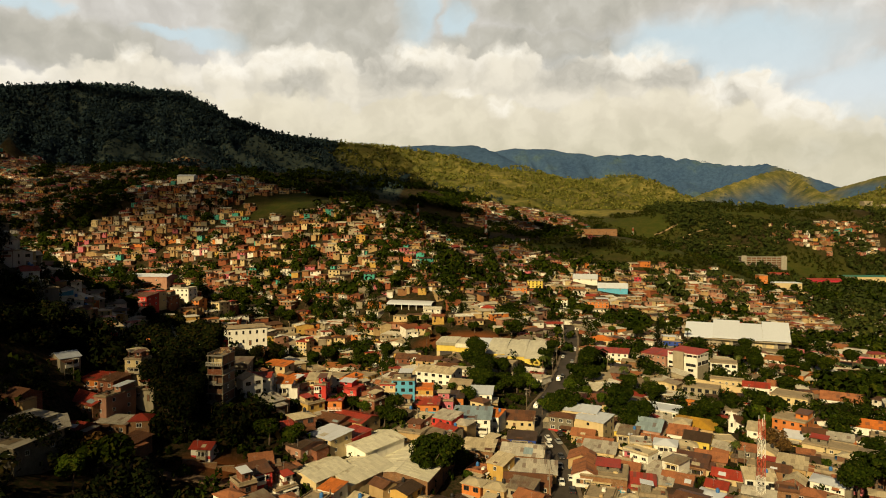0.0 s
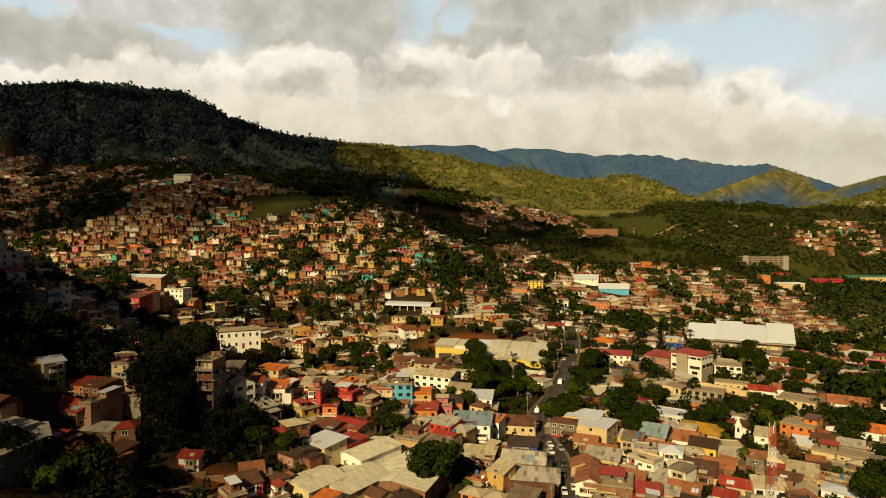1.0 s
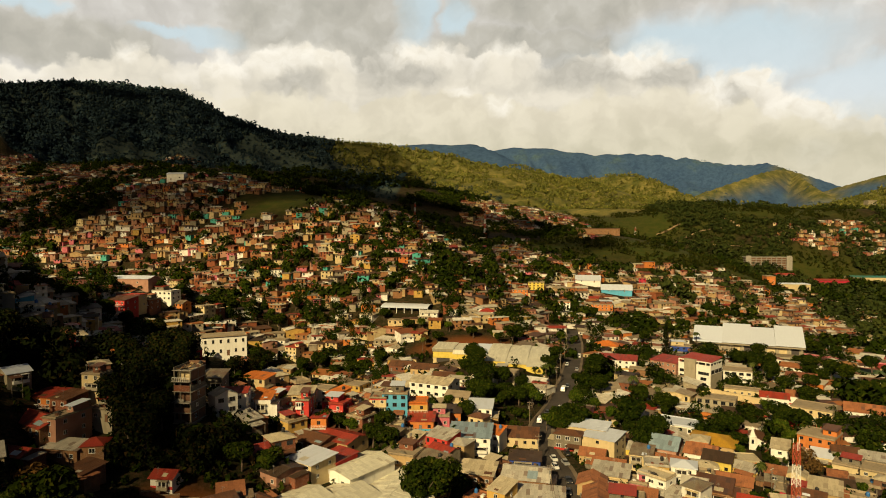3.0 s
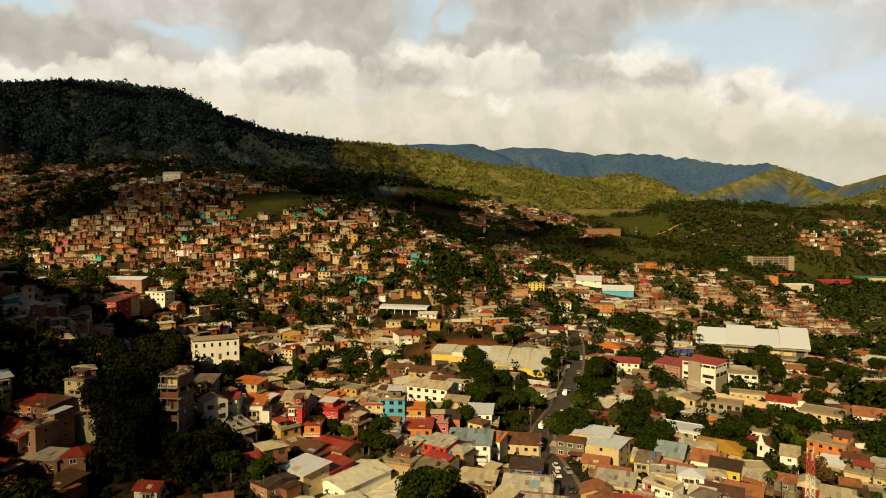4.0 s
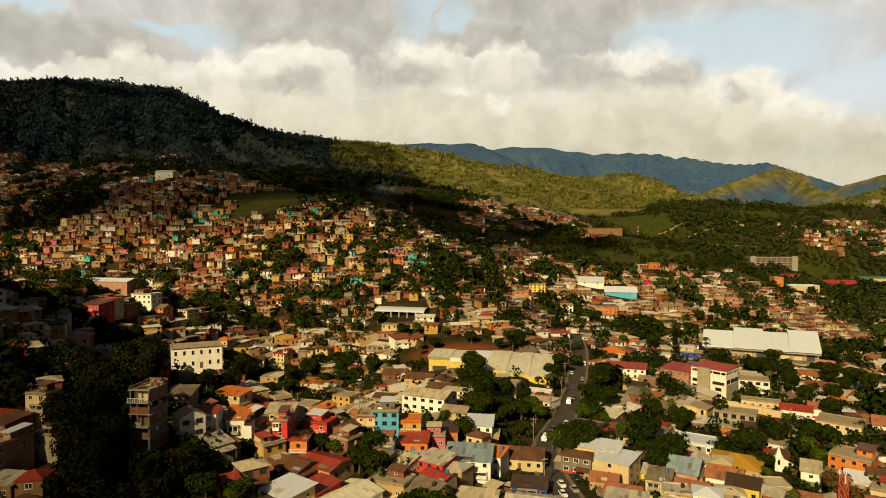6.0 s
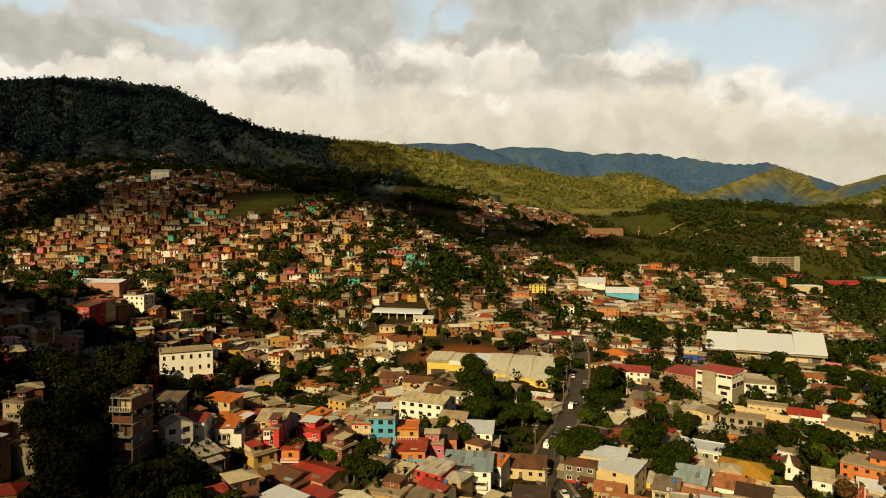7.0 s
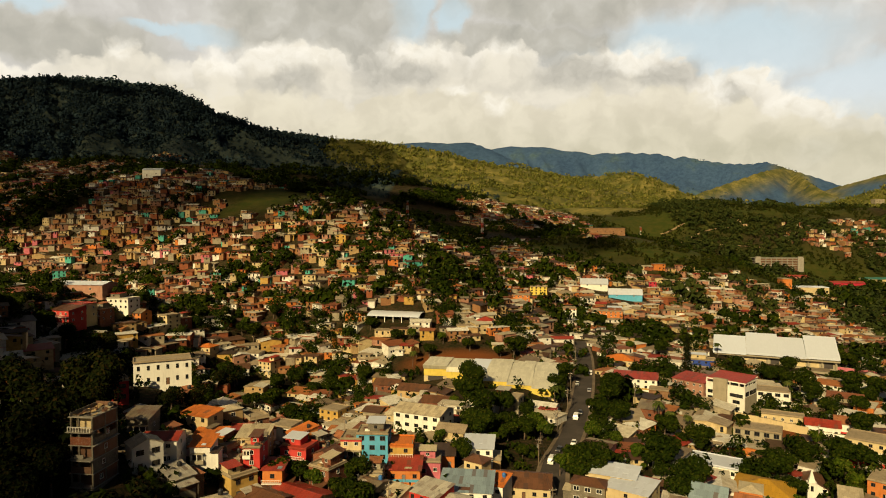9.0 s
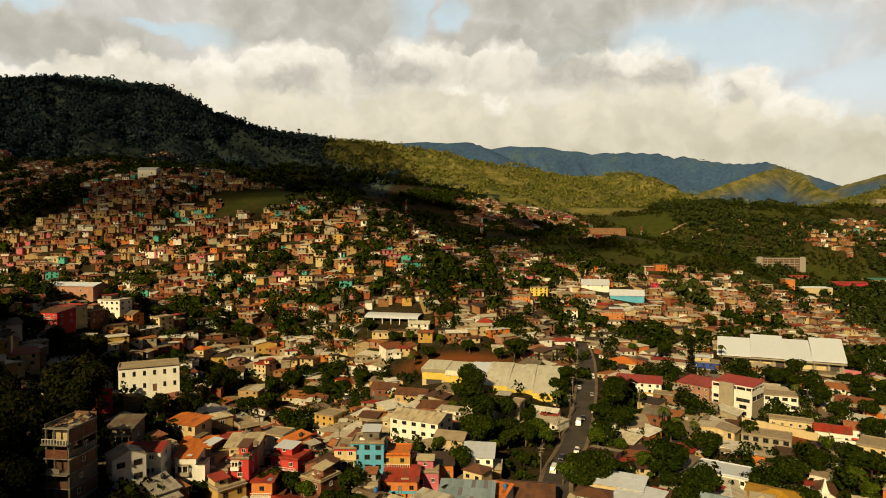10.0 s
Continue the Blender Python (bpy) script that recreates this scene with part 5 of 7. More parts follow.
def market_hall():
    """Low market sheds side by side: pale sheet roofs and a yellow painted front, stepping down to the street."""
    def sheets_of(S, parent):
        for k in range(0, len(S.v), 8):
            part("roof_sheet", mesh_of("roof_sheet", S.v[k:k + 8], BOX_F, ("pale_roof",)), parent)
    top = new("market_hall")
    top.matrix_basis = pose(8, 356, 1.0, 0, 0, -9)
    for x0, x1, y0, z in ((-32, -20, 6, 5.8), (-20, -9, 3, 5.4), (0, 11, -14, 6.0), (11, 22, -17, 5.6), (22, 33, -20, 5.2)):
        part("wall", Solid().box(x0, y0, -4, x1 - 0.05, 22, z).mesh("wall", "cream"), top)
        part("fascia", Solid().box(x0 + 0.05, y0 - 0.35, z - 3.0, x1 - 0.1, y0 - 0.004, z + 0.3).mesh("fascia", "yellow"), top, label="bright yellow painted front")
        R = lay_sheets(Solid(), [(x0 - 0.2, y0 - 0.6, z + 0.45), (x1 - 0.15, y0 - 0.6, z + 0.45), (x1 - 0.15, 4, z + 2.4), (x0 - 0.2, 4, z + 2.4)], True, random.Random(int(x0)))
        sheets_of(R, top)
        sheets_of(lay_sheets(Solid(), [(x0 - 0.2, 4.05, z + 2.4), (x1 - 0.15, 4.05, z + 2.4), (x1 - 0.15, 22.5, z + 2.9), (x0 - 0.2, 22.5, z + 2.9)], True, random.Random(int(x0) + 50)), top)
        part("doorway", Solid().box(x0 + 2, y0 - 0.05, 0.2, x1 - 2.5, y0 - 0.004, z - 3.2).mesh("doorway", "frame_dark"), top)
    part("wall", Solid().box(-9, 2, -4, -0.05, 22, 5.6).mesh("wall", "cream"), top)
    part("roof", Solid().sheet([(-9.1, 1.5, 6.0), (-0.25, 1.5, 6.0), (-0.25, 22.5, 8.6), (-9.1, 22.5, 8.6)], 0.12).mesh("roof", "white_roof"), top)
    tagged(top, "row of market sheds with cream roofs and a yellow front", "market hall")
    for k in range(-3, 4):
        TAKEN.append((8 + 9 * k, 362 - 1.4 * k, 14))


def barrel_hall():
    """An open hall under an arched sheet roof."""
    top = new("arched_hall")
    W, D = 34.0, 16.0
    top.matrix_basis = pose(-46, 452, 16.5, 0, 0, -12)
    S, n_ = Solid(), 14
    arc = [(-math.cos(math.pi * (0.12 + 0.76 * k / n_)) * D / 1.8, 4.0 + math.sin(math.pi * (0.12 + 0.76 * k / n_)) * 3.4) for k in range(n_ + 1)]
    ring = arc + [(y, z - 0.14) for y, z in arc[::-1]]
    m_ = len(ring)
    S.add([(-W / 2, y, z) for y, z in ring] + [(W / 2, y, z) for y, z in ring],
          [(k, (k + 1) % m_, m_ + (k + 1) % m_, m_ + k) for k in range(m_)] + [(k, m_ - 1 - k, m_ - 2 - k, k + 1) for k in range(n_)] + [(m_ + k + 1, 2 * m_ - 2 - k, 2 * m_ - 1 - k, m_ + k) for k in range(n_)])
    part("roof", S.mesh("roof", "white_roof"), top)
    for k in range(7):
        for py in (-D / 2 + 0.4, D / 2 - 0.4):
            px = -W / 2 + 0.4 + k * (W - 0.8) / 6
            part("post", Solid().box(px - 0.2, py - 0.2, -4, px + 0.2, py + 0.2, 5.4).mesh("post", "steel_white"), top)
    part("floor", Solid().box(-W / 2, -D / 2, -4, W / 2, D / 2, 0.2).mesh("floor", "slab"), top)
    part("back_wall", Solid().box(-W / 2, D / 2 - 0.2, 0.2, W / 2, D / 2, 4.6).mesh("back_wall", "turquoise"), top)
    tagged(top, "open sports court under an arched white roof", "hall")
    for k in (-1, 0, 1):
        TAKEN.append((-46 + 11 * k, 452 - 2.3 * k, 10))


def church():
    top = new("church")
    top.matrix_basis = pose(105.5, 259, zat(105.5, 259), 0, 0, -20)
    part("nave", wall_solid(5.6, 13, 2.6, "front", 1.4, 4).mesh("nave", "white"), top, pose(1.8, 7.8, 0))
    part("roof", roof_solid(5.6, 13, 2.6, "front", 1.4, 0.4, random.Random(5)).mesh("roof", "rusty"), top, pose(1.8, 7.8, 0))
    part("tower", Solid().box(-1.2, -1.2, -4, 1.2, 1.2, 4.4).mesh("tower", "white"), top)
    part("belfry", Solid().box(-1.4, -1.4, 4.404, 1.4, 1.4, 4.8).box(-0.9, -0.9, 4.8, 0.9, 0.9, 5.6).mesh("belfry", "white"), top)
    S = Solid()
    S.add([(-0.8, -0.8, 5.6), (0.8, -0.8, 5.6), (0.8, 0.8, 5.6), (-0.8, 0.8, 5.6), (0, 0, 9.0)], [(0, 1, 4), (1, 2, 4), (2, 3, 4), (3, 0, 4), (3, 2, 1, 0)])
    part("spire", S.mesh("spire", "white"), top)
    for a in (0, 90, -90):
        o = part("window", WINDOWS[1], top, pose(0, 0, 0, 0, 0, a) @ pose(0, -1.204, 2.4))
        o.scale = (0.8, 1, 1.6)
    tagged(top, "small white church with a pointed spire", "church")
    TAKEN.append((107, 266, 8))


def lattice_tower(x, y, h, base, top_w, bands, z=None, label="red and white steel lattice mast"):
    top = new("radio_mast")
    top.matrix_basis = pose(x, y, zat(x, y) if z is None else z, 0, 0, 20)
    n_ = bands * 3
    for b_ in range(bands):
        S = Solid()
        for k in range(b_ * 3, b_ * 3 + 3):
            z0, z1 = h * k / n_, h * (k + 1) / n_
            w0, w1 = (base + (top_w - base) * k / n_) / 2, (base + (top_w - base) * (k + 1) / n_) / 2
            c0 = [(-w0, -w0, z0), (w0, -w0, z0), (w0, w0, z0), (-w0, w0, z0)]
            c1 = [(-w1, -w1, z1), (w1, -w1, z1), (w1, w1, z1), (-w1, w1, z1)]
            for i in range(4):
                S.tube(c0[i], c1[i], base * 0.045, n=4).tube(c0[i], c1[(i + 1) % 4], base * 0.028, n=4).tube(c0[(i + 1) % 4], c1[i], base * 0.028, n=4).tube(c1[i], c1[(i + 1) % 4], base * 0.028, n=4)
        part("lattice_section", S.mesh("lattice_section", "steel_red" if (bands - b_) % 2 else "steel_white"), top)
    for k in range(3):
        a = k * 120
        part("antenna", Solid().tube((0, 0, h * 0.93 + k * 0.2), (0, 0, h + 1.6 - k * 0.4), 0.10, n=6).mesh("antenna", "steel_white"), top, pose(top_w * 0.7 * math.cos(radians(a)), top_w * 0.7 * math.sin(radians(a)), 0))
    tagged(top, label, "radio mast")


def ruin():
    """The tall unfinished house: bare floors, half-closed bays and a rubbish-strewn top."""
    top = new("unfinished_house")
    W, D, n_, step = 5.2, 8.4, 5, 3.0
    top.matrix_basis = pose(-81.4, 194.6, 20.7, 0, 0, -4)
    for k in range(n_ + 1):
        part("floor_slab", Solid().box(-W / 2 - 0.3, -D / 2 - (0.9 if k in (2, 4) else 0.1), k * step - 0.2, W / 2 + (0.5 if k == 3 else 0.1), D / 2, k * step).mesh("floor_slab", "grey"), top)
        if k == n_:
            break
        for px in (-W / 2 + 0.2, -0.6, W / 2 - 0.2):
            for py in (-D / 2 + 0.2, 0, D / 2 - 0.2):
                part("column", Solid().box(px - 0.16, py - 0.16, k * step, px + 0.16, py + 0.16, k * step + step - 0.2).mesh("column", "block"), top)
        part("infill_wall", Solid().box(-W / 2 + 0.4, D / 2 - 0.3, k * step, W / 2 - 0.4, D / 2 - 0.1, k * step + step - 0.2).mesh("infill_wall", "brick"), top)
        part("infill_wall", Solid().box(W / 2 - 0.3, -D / 2 + 0.4, k * step, W / 2 - 0.12, D / 2 - 0.4, k * step + (step - 0.2 if k != 3 else 1.3)).mesh("infill_wall", "block" if k % 2 else "brown"), top)
        part("partition", Solid().box(-W / 2 + 0.4, -D / 2 + 1.6, k * step, (0.8 if k % 2 else W / 2 - 0.5), -D / 2 + 1.8, k * step + step - 0.2).mesh("partition", "brown" if k < 4 else "cream"), top)
        if k < 4:
            part("parapet", Solid().box(-W / 2 + 0.1, -D / 2 - 0.02, k * step, W / 2 - (0.4 if k % 2 else 2.2), -D / 2 + 0.12, k * step + (1.0, 1.4, 0.9, 1.7)[k]).mesh("parapet", ("block", "brown", "grey", "brick")[k]), top)
            o = part("window", WINDOWS[0], top, pose(W / 2 - 0.09, -1.5 + k * 0.8, k * step + 1.0, 0, 0, 90))
            o.scale = (1.0, 1, 1.1)
    for k in range(9):
        px = -W / 2 + 0.1 + k * (W - 0.2) / 8
        part("baluster", Solid().box(px - 0.05, -D / 2 - 0.85, 4 * step + 0.004, px + 0.05, -D / 2 - 0.75, 4 * step + 1.0).mesh("baluster", "frame_white"), top)
    part("handrail", Solid().box(-W / 2, -D / 2 - 0.9, 4 * step + 1.0, W / 2, -D / 2 - 0.7, 4 * step + 1.1).mesh("handrail", "frame_white"), top)
    part("footing", Solid().box(-W / 2, -D / 2, -8, W / 2, D / 2, -0.2).mesh("footing", "block"), top)
    part("low_wall", Solid().box(-W / 2, -D / 2, n_ * step + 0.004, -W / 2 + 0.15, D / 2, n_ * step + 0.8).mesh("low_wall", "block"), top)
    part("low_wall", Solid().box(-W / 2 + 0.16, D / 2 - 0.15, n_ * step + 0.004, W / 2, D / 2, n_ * step + 1.1).mesh("low_wall", "brown"), top)
    for k in range(26):
        px, py = RUIN_RND.uniform(-W / 2 + 0.6, W / 2 - 0.5), RUIN_RND.uniform(-D / 2 + 0.5, D / 2 - 0.6)
        q = RUIN_RND.uniform(0.35, 1.0)
        part("scrap_sheet", Solid().sheet([(-q, -q * 0.5, 0.15), (q, -q * 0.6, 0.3 + q * 0.3), (q, q * 0.5, 0.5 + q * 0.4), (-q, q * 0.6, 0.2)], 0.05).mesh("scrap_sheet", RUIN_RND.choice(["cream_roof", "rusty", "old_zinc", "yellow_roof", "brown", "dark_roof", "tan"])), top, pose(px, py, n_ * step - 0.12, 0, 0, RUIN_RND.uniform(0, 360)))
    for k in range(5):
        px, py = RUIN_RND.uniform(-W / 2 + 0.6, W / 2 - 0.5), RUIN_RND.uniform(-D / 2 + 0.5, D / 2 - 0.6)
        part("rod", Solid().tube((px, py, n_ * step - 0.1), (px + 0.3, py, n_ * step + RUIN_RND.uniform(1.0, 1.9)), 0.05, 0.04, 5).mesh("rod", "rusty"), top)
    part("water_tank", TANKS[0], top, pose(W / 2 - 0.9, D / 2 - 1.2, n_ * step))
    tagged(top, "tall unfinished concrete house with open bays and a cluttered roof", "house", "houses of the town")
    TAKEN.append((-81, 195, 6))


def long_shell(x, y, yaw, w, d, storeys, step, z, label):
    """A long concrete frame building: slabs, columns and dark bays."""
    top = new("concrete_building")
    top.matrix_basis = pose(x, y, z, 0, 0, yaw)
    part("core", Solid().box(-w / 2 + 1.5, -d / 2 + 1.5, -6, w / 2 - 1.5, d / 2, storeys * step - 0.3).mesh("core", "brown"), top)
    for k in range(storeys + 1):
        part("floor_slab", Solid().box(-w / 2, -d / 2, k * step - 0.9, w / 2, d / 2, k * step).mesh("floor_slab", "grey"), top)
    for k in range(int(w / 7) + 1):
        px = -w / 2 + 0.4 + k * (w - 0.8) / int(w / 7)
        part("column", Solid().box(px - 0.4, -d / 2 - 0.1, -6, px + 0.4, -d / 2 + 0.7, storeys * step).mesh("column", "grey"), top)
    for px in (-w / 2 + 4, w / 2 - 5):
        part("stair_tower", Solid().box(px - 3.5, -d / 2 - 1.2, -6, px + 3.5, -d / 2 - 0.11, storeys * step + 2).mesh("stair_tower", "grey"), top)
    tagged(top, label, "building")


def garden_wall(x0, y0, x1, y1, h, mat, label):
    """A boundary wall with piers and a coping, stepping along the ground."""
    L = math.hypot(x1 - x0, y1 - y0)
    top = new("boundary_wall")
    z0, z1 = zat(x0, y0), zat(x1, y1)
    top.matrix_basis = pose(x0, y0, min(z0, z1), 0, 0, math.degrees(math.atan2(y1 - y0, x1 - x0)))
    n_ = max(2, int(L / 4))
    for k in range(n_):
        zz = (z0 + (z1 - z0) * (k + 0.5) / n_) - min(z0, z1)
        a, b_ = L * k / n_, L * (k + 1) / n_
        part("panel", Solid().box(a + 0.2, -0.1, -3, b_ - 0.2, 0.1, zz + h).mesh("panel", mat), top)
        part("pier", Solid().box(a - 0.196, -0.18, -3, a + 0.196, 0.18, zz + h + 0.2).mesh("pier", mat), top)
        part("coping", Solid().box(a + 0.2, -0.16, zz + h + 0.004, b_ - 0.2, 0.16, zz + h + 0.12).mesh("coping", "slab"), top)
    tagged(top, label, "wall", "boundary walls")


def car_kind(paint, van=False):
    top = new("van" if van else "car")
    L, W = (5.0, 1.95) if van else (4.2, 1.72)
    side = [(-L / 2, 0.35), (L / 2, 0.35), (L / 2, 0.85), (L / 2 - 0.15, 0.98)]
    side += [(L / 2 - 0.5, 1.15), (L / 2 - 0.9, 2.0), (-L / 2 + 0.1, 2.05), (-L / 2, 0.9)] if van else [(0.95, 1.02), (-L / 2 + 0.5, 1.02), (-L / 2, 0.92)]

    def hull(name, prof, w0, w1, mat, zs):
        bm = bmesh.new()
        n_ = len(prof)
        a = [bm.verts.new((x, -(w0 if z < zs else w1) / 2, z)) for x, z in prof]
        b_ = [bm.verts.new((x, (w0 if z < zs else w1) / 2, z)) for x, z in prof]
        bm.faces.new(a)
        bm.faces.new(b_[::-1])
        for k in range(n_):
            bm.faces.new((a[k], b_[k], b_[(k + 1) % n_], a[(k + 1) % n_]))
        bmesh.ops.bevel(bm, geom=bm.edges[:], offset=0.05, segments=1, affect="EDGES")
        bmesh.ops.recalc_face_normals(bm, faces=bm.faces)
        return bm_mesh(name, bm, mat)
    part("body", hull("body", side, W, W * 0.9, paint, 1.3), top)
    if not van:
        part("windows", hull("windows", [(0.92, 1.0), (0.35, 1.42), (-L / 2 + 0.75, 1.42), (-L / 2 + 0.35, 1.0)], W * 0.94, W * 0.78, "glass", 1.2), top, label="dark glass all round")
        part("roof", Solid().box(-L / 2 + 0.8, -W * 0.38, 1.41, 0.36, W * 0.38, 1.47).mesh("roof", paint), top)
    else:
        part("windscreen", Solid().sheet([(L / 2 - 0.55, -W * 0.4, 1.2), (L / 2 - 0.5, W * 0.4, 1.2), (L / 2 - 0.86, W * 0.4, 1.92), (L / 2 - 0.9, -W * 0.4, 1.92)], 0.06).mesh("windscreen", "glass"), top)
        part("rear_window", Solid().box(-L / 2 - 0.02, -W * 0.38, 1.25, -L / 2 + 0.1, W * 0.38, 1.8).mesh("rear_window", "glass"), top)
    for px in (-L * 0.31, L * 0.31):
        for py in (-W / 2 + 0.08, W / 2 - 0.08):
            wheel = part("wheel", Solid().tube((px, py - 0.11, 0.32), (px, py + 0.11, 0.32), 0.32, n=12).mesh("wheel", "rubber"), top)
            part("rim", Solid().tube((px, py - 0.125, 0.32), (px, py + 0.125, 0.32), 0.19, n=8).mesh("rim", "car_silver"), wheel)
    for py in (-W * 0.36, W * 0.36):
        part("headlight", Solid().box(L / 2 - 0.06, py - 0.16, 0.66, L / 2 + 0.015, py + 0.16, 0.82).mesh("headlight", "lamp_glass"), top)
        part("tail_light", Solid().box(-L / 2 - 0.03, py - 0.13, 0.66, -L / 2 + 0.06, py + 0.13, 0.86).mesh("tail_light", "car_red"), top)
    return tagged(top, f"{paint[4:]} {'delivery van' if van else 'car'} on the street", "van" if van else "car", "cars on the street")


def pole_kind():
    top = new("utility_pole")
    part("pole", Solid().tube((0, 0, -1), (0, 0, 9.5), 0.16, 0.11, 8).mesh("pole", "pole_wood", smooth=True), top)
    part("crossarm", Solid().box(-1.1, -0.06, 8.6, 1.1, 0.06, 8.76).mesh("crossarm", "pole_wood"), top)
    part("crossarm", Solid().box(-0.8, -0.06, 7.6, 0.8, 0.06, 7.74).mesh("crossarm", "pole_wood"), top)
    for px in (-0.95, -0.35, 0.35, 0.95):
        part("insulator", Solid().tube((px, 0, 8.76), (px, 0, 8.95), 0.06, 0.04, 6).mesh("insulator", "steel_white"), top)
    part("transformer", Solid().tube((0.38, 0, 6.3), (0.38, 0, 7.2), 0.26, n=8).mesh("transformer", "steel_grey"), top)
    return tagged(top, "wooden utility pole with crossarms and a transformer", "utility pole", "utility poles")


RUIN_RND = random.Random(4)
sports_hall()
white_block()
market_hall()
barrel_hall()
church()
ruin()
lattice_tower(84.5, 186, 28, 1.9, 1.2, 5)
lattice_tower(-66, 716, 22, 2.6, 1.2, 5)
lattice_tower(14, 800, 28, 2.8, 1.2, 5)
lattice_tower(215, 860, 24, 2.6, 1.2, 5)
mark(150, 792, 2, 54, 15, 7.0, "adobe", "flat", "dark_roof", bays=6, win=(0.7, 0.8), sides=False, frame=1, storeys=1, door=False, name="fort", label="long low brown barracks on the green hill")
long_shell(436, 968, -3, 66, 16, 4, 3.4, 22, "long unfinished concrete building of four open floors")
mark(345, 722, -6, 42, 16, 7, "cream", "flat", "white_roof", name="warehouse", label="cream warehouse with an orange corner")
mark(321, 713, -6, 9, 14, 8.4, "orange", "flat", "slab", name="warehouse", label="orange painted end block")
mark(470, 880, -4, 60, 14, 5, "crimson", "gable", "red_roof", rise=2.0, name="school", label="long school with a red roof")
mark(420, 905, -4, 45, 12, 5, "rose", "gable", "red_roof", rise=2.0, name="school", label="rose school wing with a red roof")
mark(560, 930, -4, 60, 14, 6, "cream", "gable", "teal_roof", rise=2.0, name="school", label="low hall with a green sheet roof")
mark(905, 1490, 0, 20, 16, 24, "concrete", "flat", "slab", storeys=7, name="apartment_tower", label="far grey apartment tower")
mark(940, 1490, 0, 18, 16, 20, "concrete", "flat", "slab", storeys=6, name="apartment_tower", label="far grey apartment tower")
mark(-338, 716, 0, 20, 10, 7, "white", "gable", "white_roof", rise=2.0, name="school_hall", label="white hall with a rounded roof on the hilltop")
me, _ = ribbon("road", [(-110, 150, 0), (-80, 160, 0), (-60, 166, 0), (-40, 168, 0), (-20, 160, 0)], (-3.6, 3.6), 0.12, "dirt_road")
tagged(new("road", me), "rutted dirt road past the factory", "road", kind="structure")
for line in ([(311, 1095, 0), (340, 1111, 0), (356, 1120, 0)],
             [(330, 1065, 0), (364, 1084, 0), (401, 1093, 0), (450, 1093, 0), (445, 1114, 0), (432, 1134, 0)],
             [(349, 1056, 0), (407, 1043, 0), (450, 1033, 0)]):
    me, _ = ribbon("road", line, (-3.2, 3.2), 0.6, "pale_track")
    tagged(new("road", me), "pale dirt track across the far green hill", "road", kind="structure")
garden_wall(-80, 165, -62, 168.5, 1.6, "adobe", "ochre boundary wall along the dirt road")
garden_wall(-61, 169.5, -44, 188, 2.0, "adobe", "ochre boundary wall along the dirt road")
garden_wall(86, 300, 112, 288, 2.4, "white", "white boundary wall round a garden")
garden_wall(112, 330, 135, 316, 3.2, "cream", "cream retaining wall below the office block")
garden_wall(135, 316, 158, 308, 2.6, "white", "white boundary wall with a coping")
garden_wall(118, 292, 150, 276, 3.4, "red", "red boundary wall above a garden")
garden_wall(75, 318, 100, 306, 3.4, "adobe", "ochre retaining wall")
garden_wall(70, 262, 92, 236, 2.2, "white", "white boundary wall behind the houses")

mark(-33.3, 198.3, -35, 12, 18, 3.8, "white", "front", "pale_roof", rise=1.2,door=False,name="warehouse",label="low white warehouse with a faded cream sheet roof")
mark(-19.6, 191.6, -16, 20, 26, 4.2, "adobe", "front", "pale_roof", rise=1.6,sides=False,name="warehouse",label="long ochre-brown warehouse with a weathered cream sheet roof")
mark(-35.7, 181.0, -33, 15, 18, 3.5, "cream", "front", "pale_roof", rise=1.8,name="warehouse",label="cream factory hall with a low gabled sheet roof")
mark(-44.8, 176.0, -33, 12, 14, 3.2, "cream", "front", "pale_roof", rise=1.5,name="warehouse",label="cream factory gatehouse with a gabled sheet roof")
mark(-45.8, 193.6, -35, 10, 9, 5, "cream", "shed", "white_roof", rise=0.8,lap=0.7)
mark(-51.8, 185.3, -35, 7, 9, 3.5, "rose", "gable", "dark_roof", rise=1.0)
mark(-40.0, 200.3, -35, 8, 9, 3.8, "red", "shed", "red_roof", rise=0.8)
mark(-41.8, 214.2, -30, 14, 10, 3.31, "tan", "gable", "red_roof", rise=1.3)
mark(-49.4, 211.9, -30, 12, 9, 3.13, "adobe", "gable", "rusty", rise=1.3)
mark(-114.8, 179.4, -30, 16, 8, 2.76, "adobe", "gable", "red_roof")
mark(-157.3, 217.9, -40, 10, 8, 5, "grey", "flat", "slab")
mark(-164.5, 237.8, -40, 9, 7, 3.4, "sky_blue", "shed", "zinc")
mark(-150.2, 222.0, -40, 8, 7, 3.4, "tan", "shed", "old_zinc")
mark(-177.5, 312.8, -30, 13, 8, 3.22, "block", "shed", "zinc")
mark(-151.3, 249.5, -30, 8, 7, 3.22, "brown", "gable", "old_zinc")
mark(-75.6, 234.9, -20, 10, 6, 4.6, "cream", "shed", "orange_roof", rise=0.8)
mark(-65.1, 226.9, -20, 6, 7, 5.5, "concrete", "flat", "slab")
mark(-61.4, 228.0, -20, 6, 7, 5.5, "orange", "shed", "red_roof", rise=0.6)
mark(-55.8, 248.5, -15, 8, 7, 5, "white", "flat", "slab")
mark(-47.1, 232.8, -15, 8, 7, 5.5, "red", "flat", "red_roof", balcony=True)
mark(-214.4, 401.7, -8, 30, 12, 4.2, "rose", "gable", "white_roof", rise=1.5,name="school_hall",label="long rose hall with a white sheet roof")
mark(-195.2, 356.2, -15, 13, 10, 6.3, "red", "shed", "rusty", balcony=True)
mark(-195.2, 365.8, -15, 13, 9, 7.1, "cream", "flat", "red_roof")
